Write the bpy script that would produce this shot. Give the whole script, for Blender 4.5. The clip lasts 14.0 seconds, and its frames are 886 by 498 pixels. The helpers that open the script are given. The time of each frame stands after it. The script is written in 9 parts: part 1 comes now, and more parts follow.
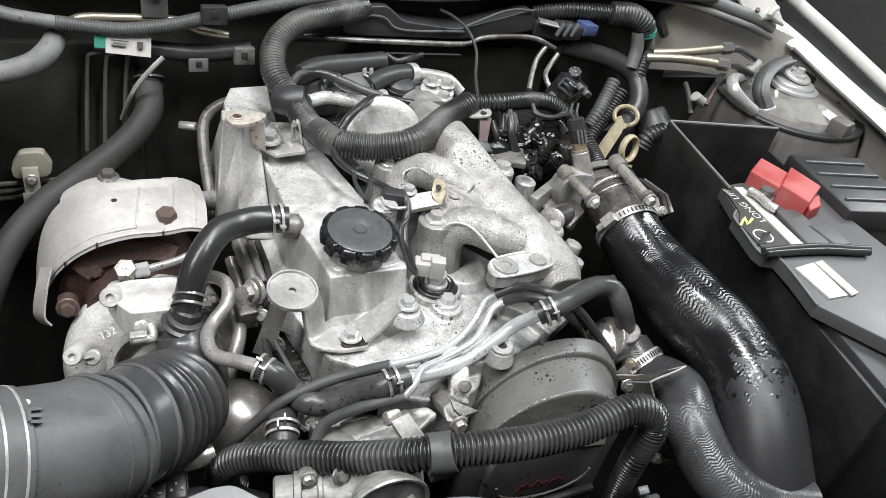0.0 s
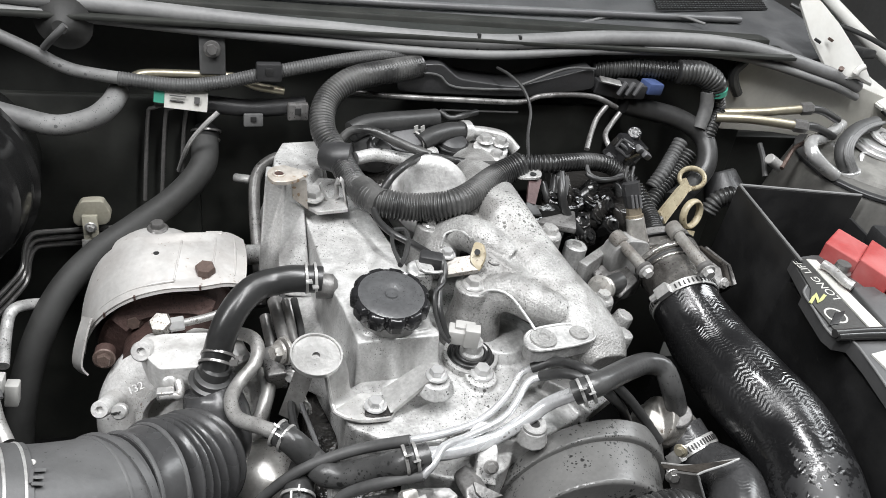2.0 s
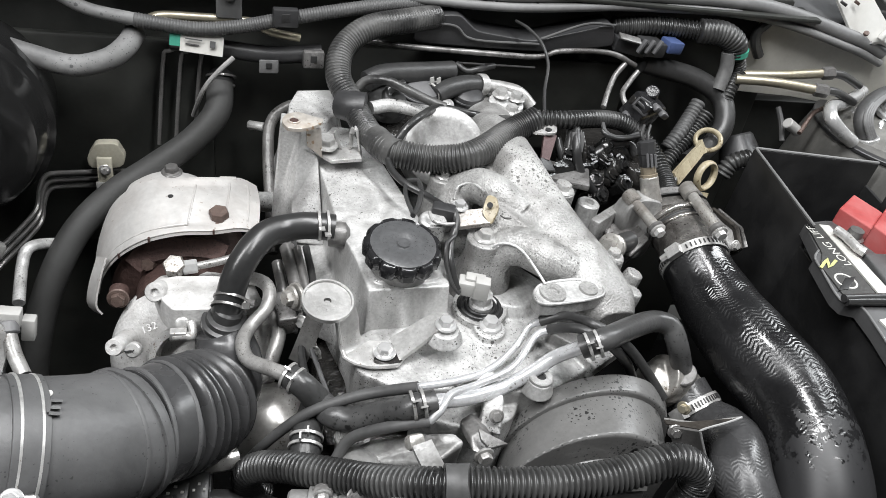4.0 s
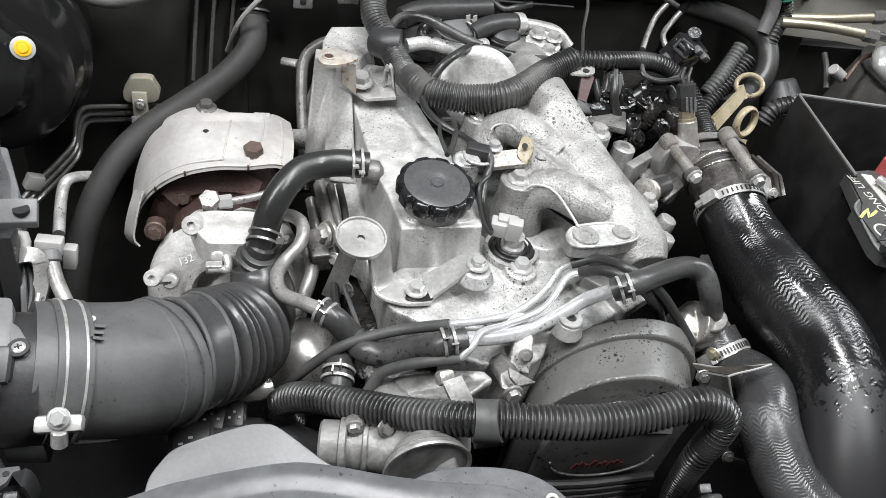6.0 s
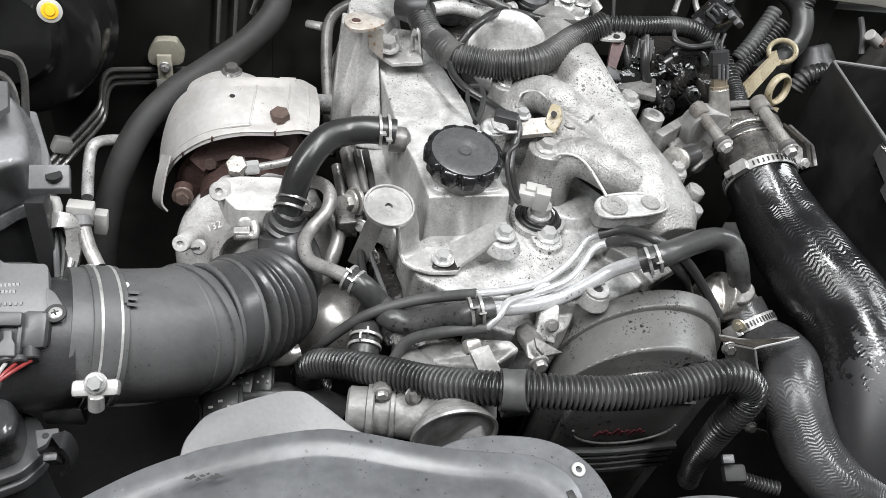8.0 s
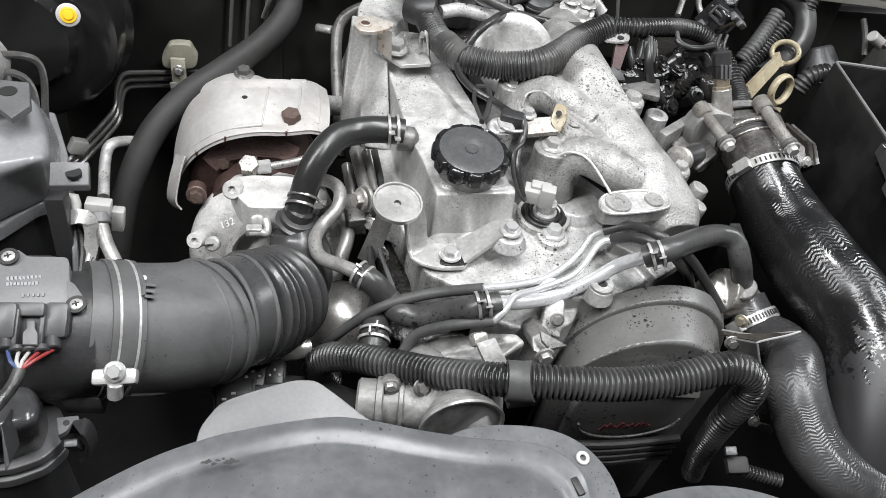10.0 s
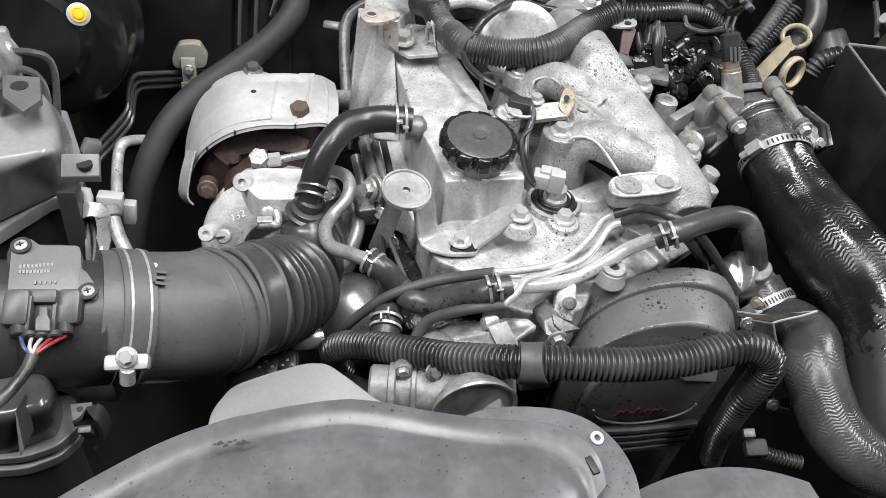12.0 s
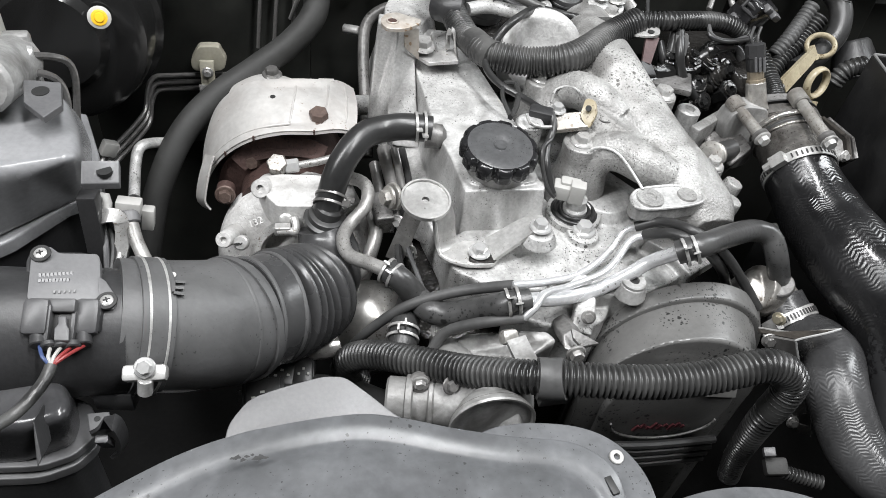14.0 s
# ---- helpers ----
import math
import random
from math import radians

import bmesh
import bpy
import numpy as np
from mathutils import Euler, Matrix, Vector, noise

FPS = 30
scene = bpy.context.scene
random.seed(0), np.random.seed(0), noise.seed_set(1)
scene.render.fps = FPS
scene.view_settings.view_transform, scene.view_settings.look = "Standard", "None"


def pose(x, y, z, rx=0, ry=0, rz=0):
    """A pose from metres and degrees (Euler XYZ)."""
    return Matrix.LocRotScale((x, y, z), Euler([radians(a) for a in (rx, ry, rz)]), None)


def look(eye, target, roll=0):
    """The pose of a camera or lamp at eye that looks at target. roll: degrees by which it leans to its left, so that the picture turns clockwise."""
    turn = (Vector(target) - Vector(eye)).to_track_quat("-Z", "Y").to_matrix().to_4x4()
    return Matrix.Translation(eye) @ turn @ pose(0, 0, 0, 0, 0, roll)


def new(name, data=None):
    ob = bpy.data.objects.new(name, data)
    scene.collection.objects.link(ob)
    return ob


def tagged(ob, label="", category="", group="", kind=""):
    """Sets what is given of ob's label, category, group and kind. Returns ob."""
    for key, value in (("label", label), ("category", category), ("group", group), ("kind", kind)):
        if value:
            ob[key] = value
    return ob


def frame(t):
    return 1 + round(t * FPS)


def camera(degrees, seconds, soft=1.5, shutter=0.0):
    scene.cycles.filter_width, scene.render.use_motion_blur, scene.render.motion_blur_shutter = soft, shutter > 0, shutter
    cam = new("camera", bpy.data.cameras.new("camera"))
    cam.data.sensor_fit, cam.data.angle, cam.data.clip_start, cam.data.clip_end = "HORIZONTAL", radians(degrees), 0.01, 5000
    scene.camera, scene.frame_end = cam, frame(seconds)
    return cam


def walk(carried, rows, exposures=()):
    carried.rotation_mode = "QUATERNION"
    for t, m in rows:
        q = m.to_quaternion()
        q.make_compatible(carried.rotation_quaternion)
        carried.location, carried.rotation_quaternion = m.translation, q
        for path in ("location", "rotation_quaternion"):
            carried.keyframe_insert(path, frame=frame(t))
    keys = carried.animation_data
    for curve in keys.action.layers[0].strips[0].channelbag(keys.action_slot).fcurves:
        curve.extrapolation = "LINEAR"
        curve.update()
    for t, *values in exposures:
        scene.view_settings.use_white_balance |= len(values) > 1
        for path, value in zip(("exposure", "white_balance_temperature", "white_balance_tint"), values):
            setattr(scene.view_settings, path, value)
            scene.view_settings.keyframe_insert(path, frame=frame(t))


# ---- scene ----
cam = camera(61.8, 14.0, soft=0.5)
PATH = [
    (0, (0.012, 0.028, 1.42), (0.769, 1.447, 0.231), 12.7),
    (0.5, (0.016, 0.022, 1.425), (0.695, 1.486, 0.244), 10.5),
    (1, (0.049, 0.021, 1.427), (0.68, 1.54, 0.289), 9.4),
    (1.5, (0.061, 0.042, 1.418), (0.631, 1.59, 0.286), 9.2),
    (2, (0.067, 0.049, 1.428), (0.618, 1.604, 0.298), 10.0),
    (2.2, (0.053, 0.047, 1.425), (0.63, 1.595, 0.297), 10.4),
    (4.3, (0.063, 0.041, 1.422), (0.582, 1.522, 0.181), 12.4),
    (4.5, (0.058, 0.038, 1.423), (0.583, 1.506, 0.171), 13.2),
    (5, (0.051, 0.037, 1.424), (0.556, 1.486, 0.141), 13.2),
    (5.5, (0.047, 0.033, 1.422), (0.533, 1.466, 0.116), 13.0),
    (6, (0.056, 0.039, 1.416), (0.516, 1.453, 0.079), 12.3),
    (6.5, (0.053, 0.046, 1.419), (0.491, 1.445, 0.058), 11.9),
    (7, (0.05, 0.043, 1.417), (0.484, 1.421, 0.034), 12.1),
    (7.5, (0.049, 0.044, 1.416), (0.472, 1.405, 0.013), 12.1),
    (8, (0.046, 0.046, 1.419), (0.464, 1.393, 0.001), 12.4),
    (10.3, (0.042, 0.027, 1.424), (0.438, 1.389, 0.014), 11.6),
    (10.5, (0.041, 0.026, 1.424), (0.445, 1.385, 0.014), 11.7),
    (11, (0.045, 0.019, 1.422), (0.443, 1.383, 0.015), 10.9),
    (11.5, (0.05, 0.022, 1.412), (0.427, 1.392, 0.005), 9.8),
    (12, (0.049, 0.014, 1.409), (0.403, 1.398, 0.009), 9.1),
    (12.5, (0.05, 0.008, 1.41), (0.392, 1.399, 0.014), 8.8),
    (13, (0.047, 0.02, 1.413), (0.379, 1.405, 0.009), 8.9),
    (13.5, (0.043, 0.026, 1.416), (0.375, 1.407, 0.008), 9.4),
    (14, (0.043, 0.028, 1.413), (0.368, 1.41, 0.004), 9.2),
]
walk(cam, [(t, look(eye, target, roll)) for t, eye, target, roll in PATH])


# ---- world and light: a garage with ceiling tubes, bonnet up ----
world = bpy.data.worlds.new("garage_world")
scene.world = world
world.use_nodes = True
world.node_tree.nodes["Background"].inputs[0].default_value = (0.9, 0.95, 1.0, 1)
world.node_tree.nodes["Background"].inputs[1].default_value = 0.014
scene.view_settings.exposure = 0.0


def area(name, eye, target, sx, sy, watts, colour):
    data = bpy.data.lights.new(name, "AREA")
    data.shape, data.size, data.size_y, data.energy, data.color = "RECTANGLE", sx, sy, watts, colour
    ob = new(name, data)
    ob.matrix_world = look(eye, target)
    return ob


area("ceiling_tube_lamp", (-0.75, 0.10, 2.60), (0.1, 0.5, 0.9), 0.18, 1.5, 43, (0.985, 0.99, 1.0))
area("ceiling_tube_lamp", (0.45, 0.30, 2.70), (0.35, 0.5, 0.9), 0.16, 1.5, 47, (0.985, 0.99, 1.0))
area("ceiling_tube_lamp", (2.0, 0.95, 2.45), (0.5, 0.5, 0.9), 0.25, 1.6, 31, (0.95, 0.98, 1.0))


# ---- materials ----
def surface(name, colour, rough=0.5, metal=0.0, vary=0.15, grain=60.0, bump=0.15, spots=None, spot_scale=220.0, spot_cut=0.62,
            coat=0.0, dust=0.0, dust_colour=(0.35, 0.34, 0.32), grime=0.0, grime_colour=(0.09, 0.085, 0.08), lump=0.0):
    """A procedural surface: colour varied at two scales, optional dark spots, dust in patches, fine relief."""
    m = bpy.data.materials.new(name)
    m.use_nodes = True
    nt = m.node_tree
    n, l = nt.nodes, nt.links
    b = n["Principled BSDF"]
    tc = n.new("ShaderNodeTexCoord")
    big, small = n.new("ShaderNodeTexNoise"), n.new("ShaderNodeTexNoise")
    big.inputs["Scale"].default_value, big.inputs["Detail"].default_value = 14.0, 5.0
    small.inputs["Scale"].default_value, small.inputs["Detail"].default_value = grain * 4, 4.0
    for t in (big, small):
        l.new(tc.outputs["Object"], t.inputs["Vector"])
    mix = n.new("ShaderNodeMixRGB")
    lo = tuple(c * (1 - vary) for c in colour)
    hi = tuple(min(1, c * (1 + vary)) for c in colour)
    ramp = n.new("ShaderNodeValToRGB")
    ramp.color_ramp.elements[0].position, ramp.color_ramp.elements[1].position = 0.3, 0.7
    ramp.color_ramp.elements[0].color, ramp.color_ramp.elements[1].color = (*lo, 1), (*hi, 1)
    add = n.new("ShaderNodeMath")
    add.operation = "MULTIPLY_ADD"
    add.inputs[1].default_value = 0.45
    half = n.new("ShaderNodeMath")
    half.operation = "MULTIPLY"
    half.inputs[1].default_value = 0.55
    l.new(big.outputs["Fac"], half.inputs[0])
    l.new(small.outputs["Fac"], add.inputs[0])
    l.new(half.outputs[0], add.inputs[2])
    l.new(add.outputs[0], ramp.inputs["Fac"])
    out = ramp.outputs["Color"]
    rough_out = None
    if dust:
        dn = n.new("ShaderNodeTexNoise")
        dn.inputs["Scale"].default_value, dn.inputs["Detail"].default_value = 22.0, 8.0
        l.new(tc.outputs["Object"], dn.inputs["Vector"])
        dr = n.new("ShaderNodeMapRange")
        dr.inputs[1].default_value, dr.inputs[2].default_value, dr.inputs[4].default_value = 0.42, 0.68, dust
        l.new(dn.outputs["Fac"], dr.inputs[0])
        mx = n.new("ShaderNodeMixRGB")
        mx.inputs[2].default_value = (*dust_colour, 1)
        l.new(dr.outputs[0], mx.inputs[0])
        l.new(out, mx.inputs[1])
        out = mx.outputs[0]
        rr = n.new("ShaderNodeMapRange")
        rr.inputs[3].default_value, rr.inputs[4].default_value = rough, min(1, rough + 0.35)
        l.new(dr.outputs[0], rr.inputs[0])
        rough_out = rr.outputs[0]
    if grime:
        gn = n.new("ShaderNodeTexNoise")
        gn.inputs["Scale"].default_value, gn.inputs["Detail"].default_value, gn.inputs["Distortion"].default_value = 30.0, 10.0, 0.6
        runs = n.new("ShaderNodeVectorMath")
        runs.operation, runs.inputs[1].default_value = "MULTIPLY", (1.0, 1.0, 0.4)
        l.new(tc.outputs["Object"], runs.inputs[0])
        l.new(runs.outputs[0], gn.inputs["Vector"])
        gr = n.new("ShaderNodeMapRange")
        gr.inputs[1].default_value, gr.inputs[2].default_value, gr.inputs[4].default_value = 0.42, 0.64, grime
        l.new(gn.outputs["Fac"], gr.inputs[0])
        mx = n.new("ShaderNodeMixRGB")
        mx.inputs[2].default_value = (*grime_colour, 1)
        l.new(gr.outputs[0], mx.inputs[0])
        l.new(out, mx.inputs[1])
        out = mx.outputs[0]
    if spots:
        # round oil flecks of many sizes, thick in some patches and thin in others
        warp = n.new("ShaderNodeTexNoise")
        warp.inputs["Scale"].default_value, warp.inputs["Detail"].default_value = spot_scale * 0.9, 2.0
        l.new(tc.outputs["Object"], warp.inputs["Vector"])
        shift = n.new("ShaderNodeVectorMath")
        shift.operation, shift.inputs[1].default_value = "MULTIPLY_ADD", (0.9 / spot_scale,) * 3
        l.new(warp.outputs["Color"], shift.inputs[0])
        l.new(tc.outputs["Object"], shift.inputs[2])
        patch = n.new("ShaderNodeTexNoise")
        patch.inputs["Scale"].default_value, patch.inputs["Detail"].default_value = 16.0, 4.0
        l.new(tc.outputs["Object"], patch.inputs["Vector"])
        for scale in (spot_scale * 1.7, spot_scale * 0.75):
            cell = n.new("ShaderNodeTexVoronoi")
            cell.inputs["Scale"].default_value = scale
            l.new(shift.outputs[0], cell.inputs["Vector"])
            size = n.new("ShaderNodeMath")
            size.operation = "POWER"
            size.inputs[1].default_value = (0.9 + 14.0 * max(0.0, spot_cut - 0.61)) * (1.0 if scale > spot_scale else 2.2)
            l.new(cell.outputs["Color"], size.inputs[0])
            thick = n.new("ShaderNodeMapRange")
            thick.inputs[1].default_value, thick.inputs[2].default_value, thick.inputs[4].default_value = 0.32, 0.64, 0.72
            l.new(patch.outputs["Fac"], thick.inputs[0])
            reach = n.new("ShaderNodeMath")
            reach.operation = "MULTIPLY"
            l.new(size.outputs[0], reach.inputs[0])
            l.new(thick.outputs[0], reach.inputs[1])
            gap = n.new("ShaderNodeMath")
            gap.operation = "SUBTRACT"
            l.new(reach.outputs[0], gap.inputs[0])
            l.new(cell.outputs["Distance"], gap.inputs[1])
            sr = n.new("ShaderNodeMapRange")
            sr.inputs[1].default_value, sr.inputs[2].default_value, sr.inputs[4].default_value = -0.02, 0.10, 0.9
            l.new(gap.outputs[0], sr.inputs[0])
            mx = n.new("ShaderNodeMixRGB")
            mx.inputs[2].default_value = (*spots, 1)
            l.new(sr.outputs[0], mx.inputs[0])
            l.new(out, mx.inputs[1])
            out = mx.outputs[0]
    l.new(out, b.inputs["Base Color"])
    b.inputs["Metallic"].default_value = metal
    b.inputs["Coat Weight"].default_value = coat
    b.inputs["Coat Roughness"].default_value = 0.12
    if rough_out:
        l.new(rough_out, b.inputs["Roughness"])
    else:
        rr = n.new("ShaderNodeMapRange")
        rr.inputs[3].default_value, rr.inputs[4].default_value = max(0.03, rough * 0.75), min(1, rough * 1.25)
        l.new(big.outputs["Fac"], rr.inputs[0])
        l.new(rr.outputs[0], b.inputs["Roughness"])
    if bump:
        bp = n.new("ShaderNodeBump")
        bp.inputs["Strength"].default_value, bp.inputs["Distance"].default_value = bump, 0.002
        l.new(small.outputs["Fac"], bp.inputs["Height"])
        l.new(bp.outputs["Normal"], b.inputs["Normal"])
        if lump:
            ln = n.new("ShaderNodeTexNoise")
            ln.inputs["Scale"].default_value, ln.inputs["Detail"].default_value = 55.0, 3.0
            l.new(tc.outputs["Object"], ln.inputs["Vector"])
            lb = n.new("ShaderNodeBump")
            lb.inputs["Strength"].default_value, lb.inputs["Distance"].default_value = lump, 0.006
            l.new(ln.outputs["Fac"], lb.inputs["Height"])
            l.new(lb.outputs["Normal"], bp.inputs["Normal"])
    return m


def braided(name, colour, rough, rows, pitch, depth, worn, oily_to=None, slope=2.2):
    """Woven sleeve: chevron stripes along the hose by its UV, dusty in patches."""
    m = surface(name, colour, rough, 0.0, 0.3, 60, 0.0, dust=0.55, dust_colour=worn)
    n, l = m.node_tree.nodes, m.node_tree.links
    b = n["Principled BSDF"]
    uv = n.new("ShaderNodeUVMap")
    sep = n.new("ShaderNodeSeparateXYZ")
    l.new(uv.outputs[0], sep.inputs[0])

    def op(kind, x, y=None, z=None):
        o = n.new("ShaderNodeMath")
        o.operation = kind
        for i, q in enumerate((x, y, z)):
            if q is None:
                continue
            if isinstance(q, (int, float)):
                o.inputs[i].default_value = q
            else:
                l.new(q, o.inputs[i])
        return o.outputs[0]

    zig = op("PINGPONG", op("MULTIPLY", sep.outputs[0], rows), 1.0)
    fray = n.new("ShaderNodeTexNoise")
    fray.inputs["Scale"].default_value, fray.inputs["Detail"].default_value = 60.0, 4.0
    l.new(n["Texture Coordinate"].outputs["Object"], fray.inputs["Vector"])
    wave = op("SINE", op("MULTIPLY", op("MULTIPLY_ADD", fray.outputs["Fac"], 2.0, op("MULTIPLY_ADD", zig, slope, op("MULTIPLY", sep.outputs[1], pitch))), 2 * math.pi))
    edge = op("SINE", op("MULTIPLY", zig, math.pi))
    bp = n.new("ShaderNodeBump")
    bp.inputs["Strength"].default_value, bp.inputs["Distance"].default_value = depth, 0.0012
    nz = n.new("ShaderNodeTexNoise")
    nz.inputs["Scale"].default_value, nz.inputs["Detail"].default_value = 45.0, 6.0
    l.new(n["Texture Coordinate"].outputs["Object"], nz.inputs["Vector"])
    worn_off = n.new("ShaderNodeMapRange")
    worn_off.inputs[1].default_value, worn_off.inputs[2].default_value, worn_off.inputs[3].default_value = 0.44, 0.60, 0.06
    l.new(nz.outputs["Fac"], worn_off.inputs[0])
    l.new(op("MULTIPLY_ADD", nz.outputs["Fac"], 0.5, op("MULTIPLY", op("MULTIPLY", op("POWER", edge, 0.6), wave), worn_off.outputs[0])), bp.inputs["Height"])
    l.new(bp.outputs["Normal"], b.inputs["Normal"])
    if oily_to is not None:
        # oil has crept down the sleeve as far as here, with a ragged border; below it the rubber is dry
        fn = n.new("ShaderNodeTexNoise")
        fn.inputs["Scale"].default_value, fn.inputs["Detail"].default_value, fn.inputs["Roughness"].default_value = 95.0, 5.0, 0.7
        l.new(n["Texture Coordinate"].outputs["Object"], fn.inputs["Vector"])
        dry = n.new("ShaderNodeMapRange")
        dry.inputs[1].default_value, dry.inputs[2].default_value = oily_to - 0.015, oily_to + 0.035
        l.new(op("MULTIPLY_ADD", op("SUBTRACT", fn.outputs["Fac"], 0.5), 0.95, sep.outputs[1]), dry.inputs[0])
        l.new(op("MULTIPLY_ADD", dry.outputs[0], -0.93 * depth, depth), bp.inputs["Strength"])
        for socket, value in (("Base Color", (0.017, 0.017, 0.018, 1)), ("Roughness", 0.46)):
            mx = n.new("ShaderNodeMixRGB")
            mx.inputs[2].default_value = value if socket == "Base Color" else (value, value, value, 1)
            l.new(dry.outputs[0], mx.inputs[0])
            if b.inputs[socket].links:
                l.new(b.inputs[socket].links[0].from_socket, mx.inputs[1])
            l.new(mx.outputs[0], b.inputs[socket])
    return m


def glassy(name, colour, rough, alpha_mix=0.0):
    m = bpy.data.materials.new(name)
    m.use_nodes = True
    b = m.node_tree.nodes["Principled BSDF"]
    b.inputs["Base Color"].default_value = (*colour, 1)
    b.inputs["Roughness"].default_value = rough
    b.inputs["Transmission Weight"].default_value = alpha_mix
    return m


ALU = surface("cast_aluminium", (0.53, 0.529, 0.522), 0.40, 0.25, 0.45, 80, 0.34, (0.045, 0.043, 0.040), 320, 0.672, dust=0.4, dust_colour=(0.58, 0.577, 0.567), grime=0.7, grime_colour=(0.14, 0.137, 0.132), lump=0.1)
ALU_SPECK = surface("speckled_aluminium", (0.34, 0.338, 0.33), 0.40, 0.25, 0.5, 110, 0.5, (0.08, 0.078, 0.073), 340, 0.655, dust=0.4, dust_colour=(0.47, 0.466, 0.455), grime=0.8, grime_colour=(0.15, 0.146, 0.14), lump=0.1)
ALU_COVER = surface("pale_cast_cover", (0.59, 0.588, 0.58), 0.34, 0.26, 0.4, 90, 0.25, (0.09, 0.087, 0.082), 400, 0.76, dust=0.45, dust_colour=(0.66, 0.657, 0.645), grime=0.7, grime_colour=(0.20, 0.196, 0.19), lump=0.1)
PUMPALU = surface("smooth_pale_casting", (0.37, 0.368, 0.362), 0.40, 0.3, 0.35, 70, 0.2, dust=0.3, dust_colour=(0.46, 0.458, 0.45), grime=0.85, grime_colour=(0.12, 0.118, 0.113), lump=0.12)
TAN = surface("tarnished_tan_metal", (0.30, 0.255, 0.19), 0.4, 0.4, 0.35, 60, 0.25, grime=0.5, grime_colour=(0.10, 0.08, 0.06))
OILBROWN = surface("oil_browned_steel", (0.045, 0.040, 0.035), 0.5, 0.1, 0.4, 60, 0.3, (0.012, 0.011, 0.010), 200, 0.62, grime=0.8, grime_colour=(0.02, 0.019, 0.018))
PIPEGREY = surface("dull_grey_pipe", (0.33, 0.325, 0.315), 0.38, 0.4, 0.3, 60, 0.25, (0.12, 0.11, 0.10), 420, 0.70, grime=0.6, grime_colour=(0.12, 0.115, 0.11))
GLOSSBOX = surface("smooth_airbox_plastic", (0.225, 0.227, 0.233), 0.24, 0.0, 0.15, 60, 0.03, dust=0.12, dust_colour=(0.2, 0.2, 0.2))
ALU_DARK = surface("grimy_aluminium", (0.24, 0.235, 0.23), 0.40, 0.5, 0.4, 60, 0.25, (0.05, 0.045, 0.04), 300, 0.66, grime=0.85, grime_colour=(0.05, 0.047, 0.045), lump=0.15)
BODYMETAL = surface("polished_grimy_casting", (0.44, 0.425, 0.405), 0.20, 0.8, 0.45, 60, 0.25, (0.05, 0.042, 0.038), 300, 0.68, grime=0.85, grime_colour=(0.07, 0.062, 0.056), lump=0.12)
PLASTIC_GLOSS = surface("smooth_black_plastic", (0.045, 0.045, 0.047), 0.2, 0.0, 0.2, 80, 0.05, dust=0.15, dust_colour=(0.09, 0.09, 0.09))
OILY = surface("oily_black_metal", (0.022, 0.021, 0.020), 0.16, 0.3, 0.5, 60, 0.5, dust=0.08, dust_colour=(0.10, 0.09, 0.08), lump=0.4)
SHINY = surface("wet_black_metal", (0.02, 0.02, 0.02), 0.10, 0.4, 0.4, 60, 0.3)
CHROME = surface("bare_bright_pipe", (0.72, 0.725, 0.735), 0.27, 0.55, 0.2, 60, 0.12, (0.3, 0.29, 0.28), 300, 0.72)
STEEL = surface("bright_steel", (0.60, 0.60, 0.595), 0.26, 0.55, 0.15, 60, 0.1)
ZINC = surface("dull_zinc", (0.56, 0.556, 0.545), 0.30, 0.48, 0.3, 60, 0.15, (0.2, 0.17, 0.14), 420, 0.74, grime=0.4)
DARKSTEEL = surface("dark_steel", (0.20, 0.195, 0.19), 0.3, 0.6, 0.3, 60, 0.2)
SHIELD = surface("heat_shield_steel", (0.54, 0.53, 0.515), 0.42, 0.35, 0.15, 40, 0.12, (0.34, 0.30, 0.27), 160, 0.80, dust=0.3, dust_colour=(0.55, 0.535, 0.51), grime=0.35, grime_colour=(0.36, 0.33, 0.31), lump=0.12)
RUST = surface("rusted_iron", (0.062, 0.036, 0.031), 0.6, 0.2, 0.4, 60, 0.4, (0.03, 0.02, 0.018), 300, 0.66, lump=0.3)
RUSTBOLT = surface("rusty_bolt", (0.115, 0.082, 0.070), 0.5, 0.4, 0.35, 60, 0.4)
RUBBER = surface("matt_black_rubber", (0.032, 0.032, 0.032), 0.36, 0.0, 0.35, 50, 0.12, dust=0.2, dust_colour=(0.07, 0.069, 0.067), lump=0.08)
RUBBER_GLOSS = surface("gloss_black_rubber", (0.024, 0.024, 0.024), 0.28, 0.0, 0.3, 50, 0.08, dust=0.25, dust_colour=(0.045, 0.045, 0.045))
DUCT = surface("grey_black_duct_rubber", (0.090, 0.090, 0.091), 0.44, 0.0, 0.12, 60, 0.14, (0.03, 0.03, 0.03), 260, 0.80, dust=0.3, dust_colour=(0.11, 0.11, 0.11), grime=0.35, grime_colour=(0.03, 0.03, 0.03))
BELLOWS = surface("bellows_rubber", (0.046, 0.046, 0.047), 0.24, 0.0, 0.2, 60, 0.08, dust=0.35, dust_colour=(0.07, 0.07, 0.07))
CASTPALE = surface("pale_turbo_casting", (0.60, 0.595, 0.585), 0.45, 0.15, 0.3, 70, 0.35, (0.20, 0.19, 0.18), 380, 0.80, dust=0.4, dust_colour=(0.56, 0.555, 0.54), grime=0.55, grime_colour=(0.22, 0.21, 0.20), lump=0.1)
SPOTHOSE = surface("oil_spotted_hose", (0.045, 0.045, 0.045), 0.30, 0.0, 0.3, 50, 0.15, (0.010, 0.010, 0.010), 200, 0.64, dust=0.35, dust_colour=(0.11, 0.11, 0.108))
